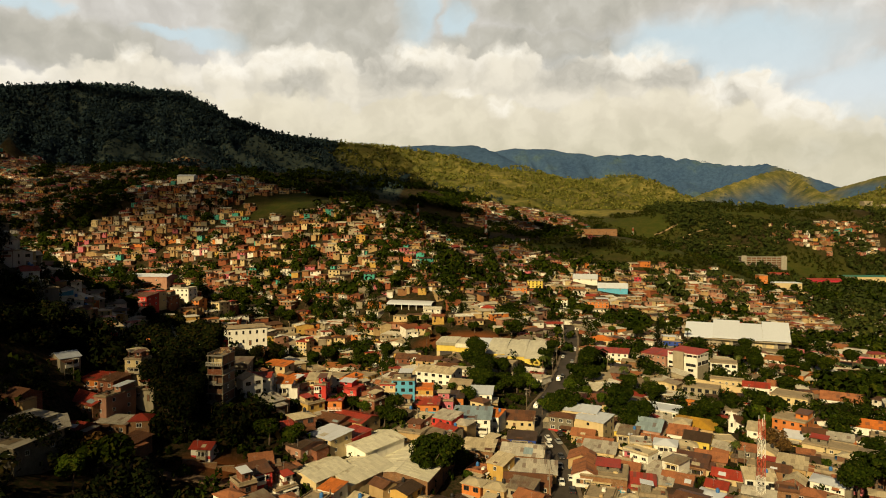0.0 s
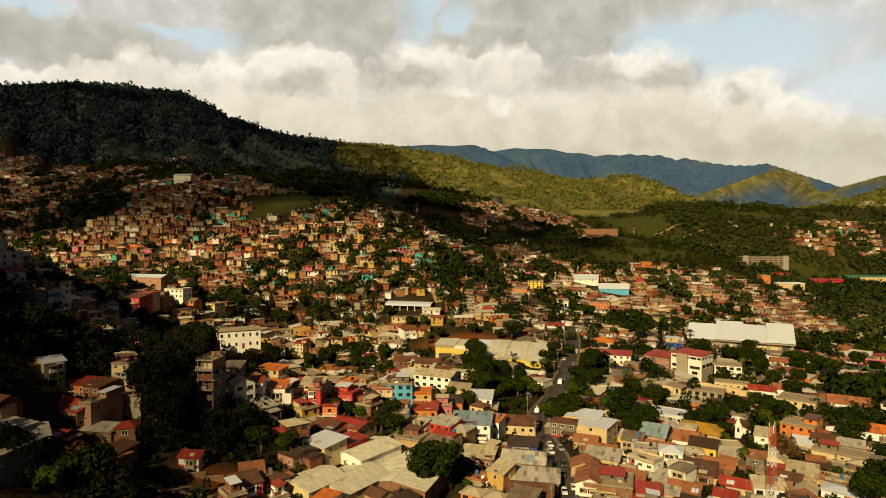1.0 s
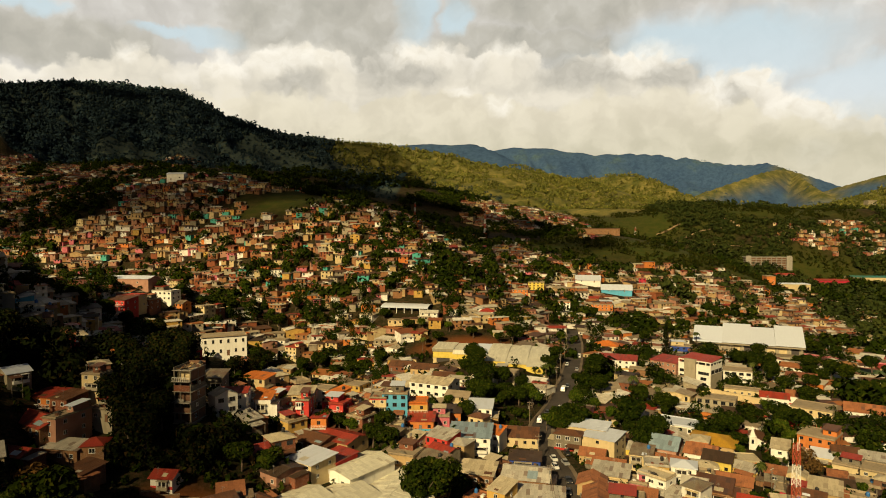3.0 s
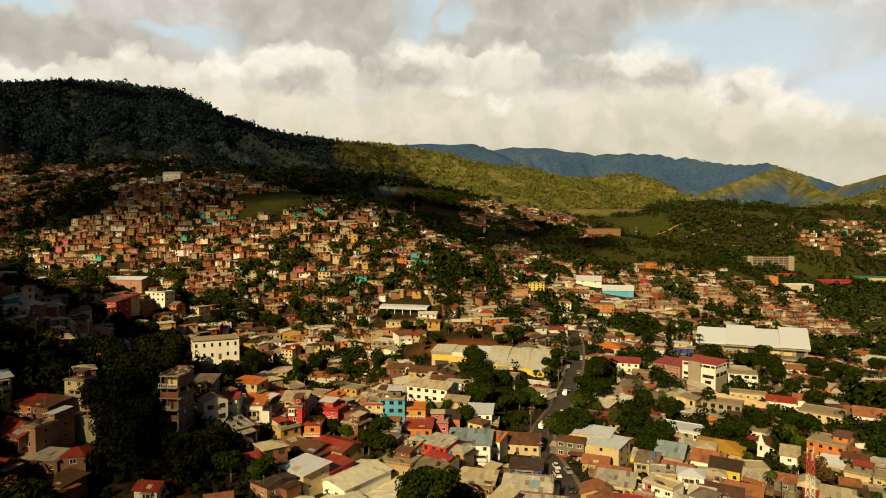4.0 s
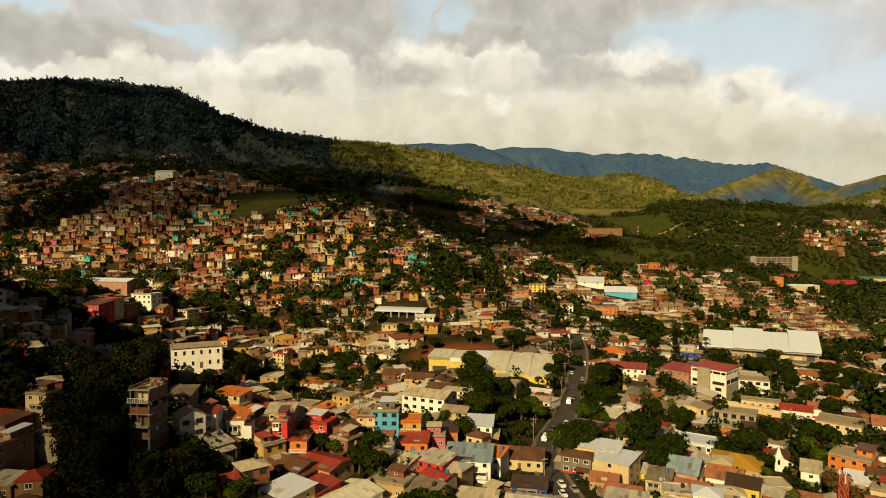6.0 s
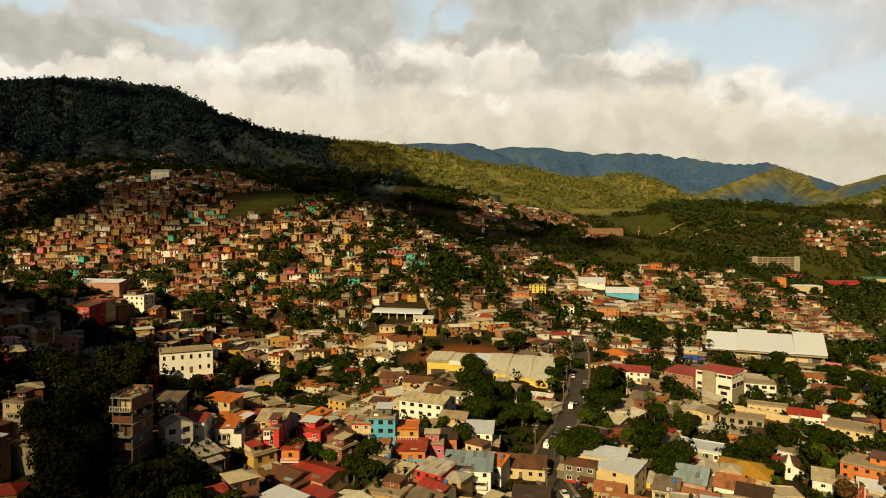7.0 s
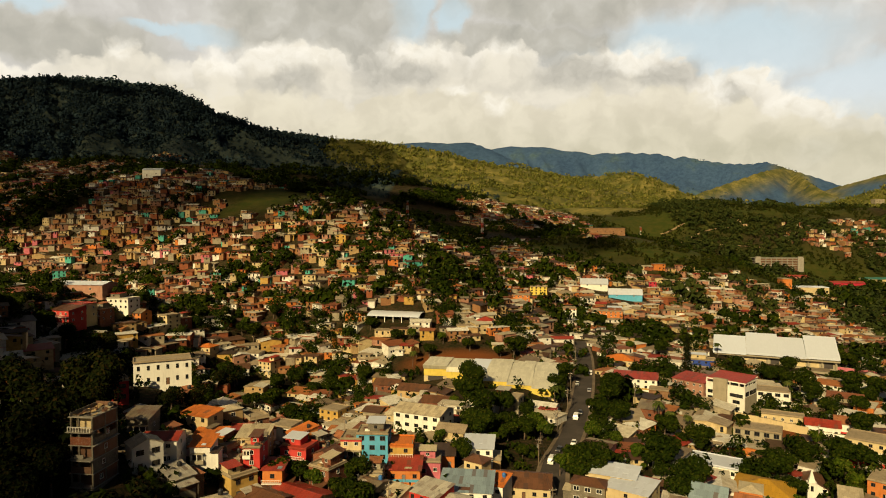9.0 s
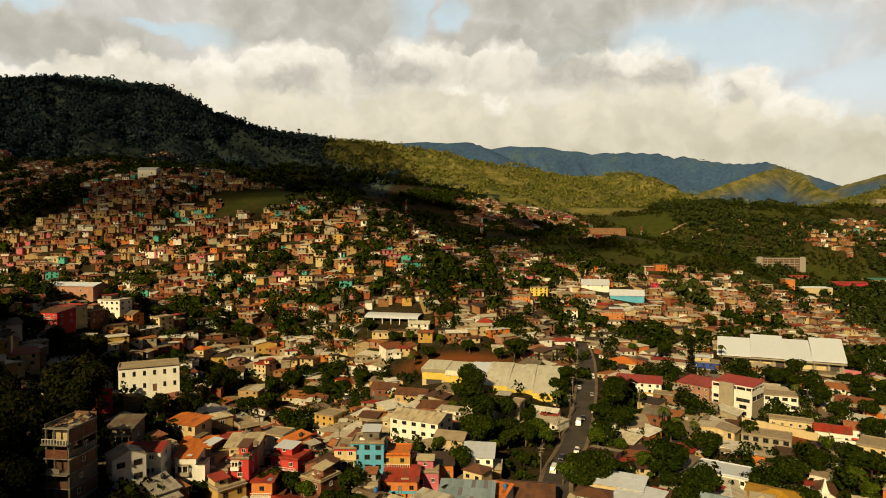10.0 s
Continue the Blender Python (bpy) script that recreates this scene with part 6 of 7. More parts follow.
mark(-190.3, 374.5, -15, 10, 9, 6.3, "brick", "flat", "slab", balcony=True)
mark(-192.6, 399.1, -12, 16, 9, 5.9, "white", "flat", "zinc")
mark(-182.6, 399.1, -15, 9, 8, 4.6, "orange", "gable", "old_zinc")
mark(-172.6, 412.1, -25, 8, 9, 7.6, "cream", "flat", "slab", storeys=3)
mark(-169.8, 422.5, -25, 7, 8, 5.9, "brick", "flat", "slab")
mark(-114.9, 413.6, -25, 9, 8, 7.1, "cream", "flat", "red_roof", storeys=3,balcony=True)
mark(-151.0, 413.1, -15, 10, 8, 3.4, "cream", "hip", "orange_roof", rise=1.6)
mark(-59.7, 334.5, -25, 10, 9, 7.6, "ochre", "flat", "slab", storeys=3,balcony=True,label="ochre three-storey house with open balconies")
mark(-27.8, 242.2, 0, 9, 8, 8, "sky_blue", "flat", "slab", storeys=3,win=(1.5,1.3),frame=1,label="sky blue three-storey house with an arched porch and flat roof")
mark(-20.5, 243.5, 0, 8.5, 8, 6.3, "ochre", "flat", "orange_roof", band="orange",balcony=True,label="yellow and orange house with a balustraded balcony")
mark(-33.8, 242.0, 0, 6, 8, 5.5, "cream", "flat", "slab", band="red")
mark(-16.5, 284.0, -22, 18, 12, 8.6, "white", "gable", "cream_roof", storeys=3,rise=1.6,frame=1,bays=5,win=(1.6,1.2),name="apartment_building",label="cream-white three-storey building with long window bands")
mark(-26.3, 303.3, -22, 9, 10, 5.5, "cream", "gable", "cream_roof", rise=1.3)
mark(-12.9, 242.3, 0, 9, 7, 3.9, "pink", "flat", "slab", label="pink flat-roofed house with a terrace")
mark(-7.6, 250.4, 0, 6, 7, 3.9, "orange", "shed", "dark_roof")
mark(2.9, 258.7, -5, 9, 10, 5.5, "white", "shed", "white_roof", rise=1.0,balcony=True,label="white two-storey house with a pale curved sheet roof")
mark(-18.1, 235.6, 0, 9, 8, 3.4, "orange", "shed", "red_roof", rise=1.0)
mark(-25.7, 229.2, 0, 5, 6, 3.4, "concrete", "flat", "slab")
mark(15.3, 308.4, -20, 10, 8, 5, "concrete", "flat", "slab")
mark(-12.5, 317.9, -10, 13, 8, 3.4, "brick", "gable", "rusty")
mark(-24.7, 342.4, -15, 14, 9, 3.7, "tan", "gable", "rusty")
mark(-39.9, 367.5, -15, 13, 9, 3.5, "brick", "gable", "rusty")
mark(9.3, 444.9, -10, 9, 8, 4.2, "white", "hip", "red_roof", rise=2.0)
mark(52.8, 545.0, -10, 13, 11, 8, "yellow", "flat", "slab", storeys=4,frame=1,name="apartment_building",label="pale yellow four-storey apartment building")
mark(37.2, 519.3, -10, 13, 9, 4.6, "orange", "flat", "slab")
mark(69.7, 503.6, -5, 9, 9, 9.2, "white", "flat", "slab", storeys=4,band="orange",frame=1,name="apartment_building",label="white four-storey block with an orange band")
mark(103.1, 532.1, -10, 20, 10, 4.4, "orange", "flat", "slab", label="long orange house with a flat roof")
mark(104.0, 591.8, -10, 22, 18, 1.84, "white", "gable", "white_roof", name="warehouse",label="white warehouse with a pale sheet roof")
mark(126.5, 577.3, -12, 26, 18, 1.84, "sky_blue", "gable", "white_roof", name="warehouse",label="pale blue warehouse with a white sheet roof")
mark(154.7, 599.0, -12, 6, 7, 5, "crimson", "flat", "slab")
mark(134.0, 427.5, -18, 14, 9, 5.5, "blue", "flat", "slab", frame=1,label="deep blue long two-storey house")
mark(79.0, 363.6, -18, 20, 10, 5, "white", "shed", "red_roof", rise=1.2)
mark(82.4, 409.0, -15, 14, 11, 3.31, "cream", "hip", "orange_roof", rise=2.6,label="villa with an orange tiled hip roof")
mark(104.3, 378.0, -20, 10, 10, 5, "brick", "gable", "dark_roof")
mark(89.3, 350.7, -20, 14, 7, 4.2, "adobe", "flat", "slab")
mark(72.6, 314.8, -25, 9, 8, 4.2, "brick", "shed", "old_zinc")
mark(142.6, 362.3, -20, 14, 10, 6.7, "white", "flat", "slab", frame=1,win=(2.2,1.5),label="white modern house with wide dark windows")
mark(132.5, 331.9, -25, 16, 6, 3.4, "cream", "flat", "slab")
mark(108.6, 301.9, -28, 16, 10, 5.9, "concrete", "flat", "slab", win=(1.8,1.8),frame=1,label="unfinished concrete house frame with empty openings")
mark(142.4, 320.2, -25, 12, 8, 4.2, "white", "gable", "red_roof")
mark(156.9, 325.3, -25, 12, 9, 4.2, "white", "gable", "clay_roof")
mark(113.5, 290.2, -25, 13, 8, 3.8, "white", "gable", "dark_roof")
mark(81.5, 273.5, -30, 16, 11, 3.2, "white", "flat", "white_roof", name="villa", label="low white modern house with stepped flat roofs")
mark(89.3, 254.9, -30, 16, 14, 3.4, "tan", "hip", "yellow_roof", rise=2.2,label="hall with a yellow painted hip roof")
mark(150.9, 302.0, -38, 16, 13, 5.9, "cream", "flat", "slab", storeys=2,bays=5,win=(1.2,1.2),name="apartment_building",label="cream two-storey block with rows of small windows")
mark(128.6, 256.1, -42, 12, 12, 8, "orange", "flat", "slab", storeys=3,balcony=True,label="orange three-storey house with a white side wall")
mark(97.4, 214.1, -30, 8, 7, 3.4, "crimson", "flat", "slab")
mark(134.1, 230.5, -38, 10, 9, 5.5, "cream", "flat", "slab")
mark(128.4, 237.5, -38, 9, 8, 4.2, "cream", "flat", "slab")
mark(107.3, 216.2, -30, 11, 9, 3.8, "tan", "shed", "cream_roof")
mark(177.8, 308.9, -30, 17, 12, 3.4, "white", "gable", "clay_roof")
mark(164.4, 268.4, -30, 14, 10, 3.4, "white", "gable", "orange_roof")
mark(45.5, 238.7, -33, 12, 11, 7.4, "cream", "shed", "white_roof", rise=0.7, lap=0.3, storeys=3, bays=1, door=False, frame=1, win=(1.0, 1.0), name="apartment_building", label="cream three-storey building with a white sheet roof")
mark(41.5, 247.0, -24, 15, 9, 6.6, "cream", "shed", "white_roof", rise=0.6)
mark(40.3, 230.0, -20, 8, 7, 3.4, "tan", "gable", "clay_roof")
mark(44.4, 223.5, -20, 10, 7, 3.31, "cream", "gable", "clay_roof")
mark(43.3, 216.1, -20, 11, 8, 3.31, "cream", "shed", "zinc")
mark(35.7, 198.6, -12, 8, 14, 3.5, "white", "front", "clay_roof")
mark(35.8, 207.9, -15, 8, 8, 3.4, "tan", "front", "clay_roof")
mark(40.9, 195.9, -15, 14, 12, 4.2, "adobe", "flat", "slab")
mark(48.4, 192.8, -15, 14, 9, 3.4, "adobe", "shed", "red_roof")
mark(68.4, 242.5, -28, 9, 13, 4.2, "rose", "gable", "blue_roof")
mark(60.7, 240.5, -20, 13, 6, 2.76, "yellow", "shed", "zinc")
mark(79.6, 239.0, -30, 10, 10, 4.2, "white", "gable", "clay_roof")
mark(65.8, 230.7, -28, 11, 8, 3.4, "tan", "gable", "clay_roof")
mark(83.5, 234.5, -30, 9, 9, 4.2, "yellow", "gable", "dark_roof")
mark(68.5, 214.2, -25, 7, 7, 3.4, "white", "gable", "zinc")
mark(58.4, 197.3, -25, 8, 8, 3.4, "tan", "shed", "zinc")
mark(64.5, 198.0, -28, 9, 8, 3.7, "cream", "gable", "clay_roof")
mark(49.1, 204.8, -22, 10, 7, 3.31, "cream", "gable", "clay_roof")
mark(72.7, 212.7, -28, 12, 9, 3.31, "adobe", "shed", "rusty")
mark(82.3, 218.2, -28, 10, 8, 3.31, "adobe", "gable", "clay_roof")
mark(82.7, 203.7, -28, 10, 7, 3.31, "cream", "gable", "red_roof")
mark(-0.8, 232.1, -5, 14, 12, 5, "white", "shed", "blue_roof", rise=1.2,bays=4,label="white two-storey house with a pale blue-grey sheet roof")
mark(14.6, 245.5, -8, 18, 12, 3.4, "cream", "gable", "rusty", rise=2.0)
mark(1.4, 210.5, -12, 11, 8, 3.5, "adobe", "shed", "cream_roof")
mark(16.7, 211.5, -12, 14, 12, 3.8, "adobe", "gable", "zinc", rise=1.8)
mark(18.1, 198.4, -8, 16, 8, 2.94, "tan", "shed", "zinc")
mark(16.4, 190.1, -8, 14, 8, 3.13, "adobe", "gable", "rusty")
mark(-21.7, 210.0, -20, 11, 8, 4.2, "tan", "flat", "slab")
mark(17.2, 224.9, -8, 10, 6, 2.76, "blue", "shed", "dark_roof")
mark(-14.0, 283.5, -15, 10, 9, 5, "concrete", "flat", "slab")
mark(-76.5, 171.0, -5, 5.8, 5, 2.8, "white", "gable", "red_roof", z=11.2,rise=1.2,frame=0,label="small white house with a red gabled roof among trees")
mark(-107.2, 178.9, -15, 4.5, 11, 8.5, "rose", "flat", "slab", z=18.3,storeys=3,frame=0,label="tall narrow brick house on the shaded slope")
mark(-120.0, 190.0, -10, 9, 7, 5.5, "orange", "shed", "red_roof", z=23.2,rise=0.8,balcony=True)
mark(-112.5, 187.5, -15, 6, 7, 5.9, "brick", "shed", "rusty", z=23,rise=0.8)
mark(-108.5, 194.0, -8, 6, 5, 4.4, "cream", "flat", "slab", z=29.6,deep=7)
mark(-101.5, 188.0, -10, 7, 6, 3.5, "concrete", "flat", "slab", z=22.5)
mark(-103.0, 172.6, -8, 10, 5.5, 3.31, "adobe", "shed", "zinc", z=17,rise=0.7)
mark(-113.0, 167.0, -14, 11, 6, 3.13, "brick", "gable", "red_roof", z=17.5,rise=1.2)
mark(-94.0, 165.5, -25, 7, 6, 3.13, "adobe", "shed", "rusty", z=14.2)
mark(-121.0, 158.0, -20, 8, 7, 3.31, "brick", "gable", "rusty")
mark(-106.0, 137.0, -18, 16, 12, 3.8, "block", "shed", "zinc", rise=1.0)
mark(-112.0, 149.0, -22, 10, 8, 3.2, "concrete", "shed", "zinc", rise=0.7)
mark(-94.4, 250.2, 28, 16, 8, 7.2, "white", "flat", "slab", z=28.3,deep=6,storeys=2,bays=6,win=(0.75,1.3),frame=1,name="apartment_building",label="bright white apartment building with slit windows and a flat roof")
mark(-90.5, 226.5, 5, 8, 7, 4.7, "brick", "front", "zinc", z=21.5,rise=0.9)
mark(-75.0, 212.5, 8, 8, 7, 5.9, "white", "gable", "red_roof", z=18.6,storeys=2,rise=1.1,label="white stepped house with red gabled roofs")
mark(-81.5, 209.5, 8, 6, 7, 4.2, "white", "flat", "slab", z=18.4,balcony=True)
mark(-67.3, 217.5, 4, 5, 6, 4.2, "white", "shed", "orange_roof", z=17,rise=1.0,label="small white house under a vivid orange roof")
mark(-55.4, 221.3, 2, 4.2, 7, 7.9, "red", "flat", "slab", z=12,frame=0,storeys=3,label="narrow red three-storey house with a flat roof")
mark(-59.0, 231.5, 5, 8, 8, 6.9, "tan", "shed", "cream_roof", z=12.4,rise=0.9,storeys=3)
mark(-77.0, 251.5, 12, 8, 8, 4.4, "tan", "front", "zinc", z=16.6,rise=1.3)
mark(-66.0, 237.0, 8, 9, 7, 4.2, "brick", "flat", "red_roof", balcony=True)
mark(-50.0, 221.0, 2, 5, 7, 6.4, "orange", "shed", "red_roof", rise=0.5,balcony=True)
mark(-62.0, 222.0, 4, 6, 6, 5.5, "concrete", "flat", "slab", tank=1)
mark(-70.0, 228.0, 6, 8, 6, 4.6, "ochre", "shed", "orange_roof", rise=0.7)
mark(-84.0, 219.0, 4, 6, 7, 4.2, "block", "shed", "old_zinc")

grove(TREES[0], [(-9.7, 189.6, 1.6), (-14.1, 190.4, 1.2), (-7.2, 194.8, 1), (1.1, 273.4, 1.1), (23.3, 396.9, 1.25), (163, 388.7, 1), (200.5, 376.5, 1.3), (202, 364.6, 1.2), (205.7, 334.7, 1.2), (66.1, 248.6, 1.1), (127, 201.4, 1.5), (119.8, 198, 1.3), (-126.5, 394.7, 1.2), (-130, 468.4, 1), (-104.5, 395.7, 1), (-94.2, 399.3, 1.2), (-31.8, 214.8, 0.9), (116.8, 448.5, 1.1), (140.7, 475.8, 1.1), (176.6, 533.9, 1), (191.3, 381.1, 1), (240.9, 406.6, 1.2), (90.1, 500.5, 1), (-243.4, 533.1, 1), (-223.5, 378.2, 1.1), (-199.2, 326.1, 1.2), (-190.3, 332.4, 1.2), (-0.6, 310.1, 1.2)])
grove(TREES[0], [(4, 274.3, 1.1), (11.3, 299.6, 1), (44.8, 358.1, 1), (48.4, 302.1, 1.1), (63.4, 339.8, 1.1), (37.9, 251.6, 1.2), (-55, 384.6, 1.1), (-73.3, 394.7, 1), (-69.9, 322.6, 1.2), (-100.3, 371.3, 1.2), (-134, 441.6, 1.3), (158.4, 395.8, 1.1), (181.6, 422.8, 1.1), (190.9, 381.1, 1.3), (228.7, 450.7, 1.2), (102, 327.3, 1.2), (155.6, 314.5, 1.3), (59.5, 261.5, 1.4), (100.8, 268.2, 1.2), (125.7, 280.2, 1.2), (-79, 243, 0.9)])
grove(TREES[1], [(-62, 183, 1.2), (-55, 186, 1.1), (16.1, 398.5, 1), (64.8, 350.8, 1), (34, 259, 1.1), (47.6, 292.8, 1), (171.1, 384, 1), (189.6, 367.9, 1.2), (194.2, 337.1, 1.2), (217.7, 342.3, 1.2), (155.2, 265, 1.2), (98.4, 255.1, 1), (59.5, 244.2, 1), (59, 261.3, 1.2), (146.8, 232.5, 1.3), (-133.3, 398.4, 1.2), (-82.5, 387.8, 1.1), (-65.2, 381.8, 0.9), (-29.2, 226, 0.9), (-44.4, 223.2, 0.9), (-27.7, 214, 1.1), (-49.6, 222.9, 1), (-55, 219.6, 0.9), (111.9, 461.4, 1.1), (157.8, 503.8, 1.1), (199.2, 407.5, 1.1), (239.6, 387.5, 1.2), (-87.9, 144.9, 1.6), (-60.9, 440.8, 1)])
grove(TREES[1], [(-42.9, 423.6, 1.1), (-22.2, 401.5, 1.2), (-0.2, 406.7, 1), (-63.9, 229.3, 1), (-156.1, 380.5, 1.1), (-170.9, 448.3, 1), (-3.8, 332, 1), (7.1, 279.4, 1), (38, 342.8, 1.2), (43.6, 256.8, 1.1), (33.1, 249.3, 1.1), (14.6, 286.7, 0.9), (-63.4, 383.1, 1.1), (-109.4, 372.9, 1.2), (-142.3, 445.4, 1.2), (-153, 450, 1.1), (116, 288.8, 1.1), (174.1, 349.3, 1.1), (159.4, 346.7, 1), (132.5, 279.4, 1.2)])
grove(TREES[2], [(23.6, 289.5, 1.3), (43.8, 284.5, 1.2), (27.8, 255.6, 1.2), (152.9, 266.9, 1.1), (121.5, 269.3, 1.2), (121.8, 262.3, 1), (55.1, 265.1, 1), (-40.8, 220.4, 1), (98.6, 447.7, 1.2), (-91, 134.8, 1.3), (-33.3, 425.1, 1), (-15.5, 418, 1), (-5.9, 314.1, 0.8), (-143.3, 454.6, 1.1), (24.9, 283.1, 1.25), (129.5, 302.4, 1)])
grove(TREES[3], [(-12.9, 186.4, 1.3), (0.7, 311.5, 1), (2.3, 334.6, 1), (60.2, 330.5, 1), (161.6, 373.6, 1.1), (-71.3, 376.4, 1), (-0.2, 337.2, 1.1), (2.9, 290.2, 1.2), (55.7, 316.5, 1.1), (-83.8, 345, 1.1), (158.4, 356.7, 1.2), (79.5, 282.4, 1)])
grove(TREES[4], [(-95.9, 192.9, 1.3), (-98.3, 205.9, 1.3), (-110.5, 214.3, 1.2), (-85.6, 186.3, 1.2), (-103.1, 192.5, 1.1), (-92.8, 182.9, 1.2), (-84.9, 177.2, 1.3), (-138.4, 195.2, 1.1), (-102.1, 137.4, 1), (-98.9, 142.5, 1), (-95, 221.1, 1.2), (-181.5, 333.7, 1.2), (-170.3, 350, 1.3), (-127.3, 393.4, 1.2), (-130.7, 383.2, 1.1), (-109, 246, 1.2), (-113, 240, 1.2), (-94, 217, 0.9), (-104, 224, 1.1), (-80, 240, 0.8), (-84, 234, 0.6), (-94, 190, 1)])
grove(TREES[5], [(112.5, 236.8, 1.2), (110.3, 228.6, 1), (-93.2, 146.7, 1.2), (-29.8, 404.1, 0.9)])
grove(TREES[6], [(96, 246, 1), (7.3, 271.7, 1), (15.4, 284.2, 1), (-1.8, 191, 0.9), (-1, 203.1, 0.8), (-33.7, 181.5, 0.6)])
grove(PALM, [(73.3, 307.1, 1.1), (74.9, 297.2, 1), (83, 302.5, 0.9), (155, 459.4, 1.2), (-30.8, 393.9, 1), (91.9, 222.7, 1), (154.5, 372.2, 1), (165.5, 367.7, 1.1), (35.2, 324.2, 1)])
grove(CYPRESS, [(119, 410, 1.12)])

# cars and poles along the street
CARS = [car_kind("car_white"), car_kind("car_dark"), car_kind("car_silver"), car_kind("car_red"), car_kind("car_white", True)]
PARKED = [(27.2, 229.5, 0), (26.8, 223.5, 0), (30.6, 226.7, 2), (32.5, 234.5, 1), (29.7, 213.6, 1), (32.6, 209.7, 1), (28.4, 205.6, 1), (32.4, 202.7, 2), (30.5, 196.6, 0), (27.2, 193.5, 0), (29.6, 188.0, 1),
          (30.7, 176.0, 2), (25.0, 178.0, 1), (60.3, 377.8, 4), (50.2, 324.2, 0), (47.4, 306.1, 0), (41.6, 308.9, 4), (44.4, 315.0, 1), (50.6, 358.2, 0), (54.1, 347.2, 2), (26.4, 265.1, 4), (30.4, 275.3, 1), (36.3, 281.5, 0)]
CAR_RND = random.Random(3)


def street_turn(x, y):
    k = min(range(len(ROAD_PTS) - 1), key=lambda i: (ROAD_PTS[i] - Vector((x, y, 0))).length)
    d = ROAD_PTS[k + 1] - ROAD_PTS[k]
    return math.degrees(math.atan2(d.y, d.x))


used = set()
for x, y, k in PARKED:
    m = pose(x, y, zat(x, y) + 0.12, 0, 0, street_turn(x, y) + (180 if x < 29 + (y - 190) * 0.13 else 0) + CAR_RND.uniform(-3, 3))
    if k in used:
        copy_thing(CARS[k], m)
    else:
        CARS[k].matrix_basis = m
        used.add(k)
CARS[3].matrix_basis = pose(66.0, 425, zat(66, 425) + 0.12, 0, 0, street_turn(66, 425))
POLE = pole_kind()
for k, y in enumerate((182, 205, 228, 262, 292, 318, 345, 372, 400, 430)):
    p = min(ROAD_PTS, key=lambda q: abs(q.y - y))
    m = pose(p.x - 5.0, y, zat(p.x - 5.0, y), 0, 0, street_turn(p.x, y) + 90)
    if k:
        copy_thing(POLE, m)
    else:
        POLE.matrix_basis = m


def cable(a, b_, sag=0.7):
    """Three wires hanging between the crossarms of two poles."""
    top = new("power_cable")
    for off in (-0.95, -0.35, 0.95):
        S, prev = Solid(), None
        for k in range(9):
            u = k / 8
            p = Vector(a).lerp(Vector(b_), u) + Vector((off * 0.9, off * 0.3, -sag * 4 * u * (1 - u)))
            if prev:
                S.tube(prev, p, 0.035, n=4)
            prev = p
        part("wire", S.mesh("wire", "rubber"), top)
    tagged(top, "black power wires sagging between two utility poles", "cable", "power cables")


POLE_TOPS = []
for y in (182, 205, 228, 262, 292, 318, 345, 372, 400, 430):
    p = min(ROAD_PTS, key=lambda q: abs(q.y - y))
    POLE_TOPS.append((p.x - 5.0, y, zat(p.x - 5.0, y) + 8.9))
for a, b_ in zip(POLE_TOPS, POLE_TOPS[1:]):
    cable(a, b_)


def sports_field(x, y, rx, ry, turn):
    """A running track of red-brown cinder round a worn green pitch, draped on the ground."""
    top = new("sports_field")
    top.matrix_basis = pose(x, y, 0)
    c, s_ = math.cos(radians(turn)), math.sin(radians(turn))

    def ring(name, r0, r1, mat, lift):
        v, f, n_ = [], [], 48
        for k in range(n_):
            a = k * math.tau / n_
            for r in (r0, (r0 + r1) / 2, r1):
                px, py = rx * r * math.cos(a), ry * r * math.sin(a)
                qx, qy = px * c - py * s_, px * s_ + py * c
                v.append((qx, qy, zat(x + qx, y + qy) + lift))
        for k in range(n_):
            for j in range(2):
                f.append((k * 3 + j, k * 3 + j + 1, (k + 1) % n_ * 3 + j + 1, (k + 1) % n_ * 3 + j))
        part(name, mesh_of(name, v, f, (mat,), smooth=True), top)
    ring("track", 0.78, 1.0, "cinder", 0.35)
    ring("pitch", 0.02, 0.775, "turf", 0.35)
    tagged(top, "oval running track of brown cinder round a green pitch", "sports field", kind="structure")


asphalt("cinder", (0.20, 0.075, 0.045))
asphalt("turf", (0.050, 0.085, 0.014))
sports_field(262, 402, 40, 26, -25)
TAKEN.extend([(262 + 13 * k, 402 - 6 * k, 19) for k in (-2, -1, 0, 1, 2)])
garden_wall(222, 450, 300, 415, 3.0, "pink", "long pink boundary wall behind the sports field")
for x, y in ((-38, 250), (-20, 215), (92, 215), (70, 330), (-60, 235), (130, 300), (-10, 290), (62, 520)):
    copy_thing(POLE, pose(x, y, zat(x, y), 0, 0, 40))

# ---------------------------------------------------------------- the rest of the town: smaller houses between the landmarks
def free(x, y, r):
    for cx, cy, cr in TAKEN:
        if (x - cx) ** 2 + (y - cy) ** 2 < (cr + r) ** 2:
            return False
    d, _ = road_near(np.array([x]), np.array([y]), MAIN_ROAD)
    return d[0] > 7.2 + r * 0.75


def in_sight(x, y, margin=12):
    return -0.79 * y - margin < x < 0.72 * y + margin


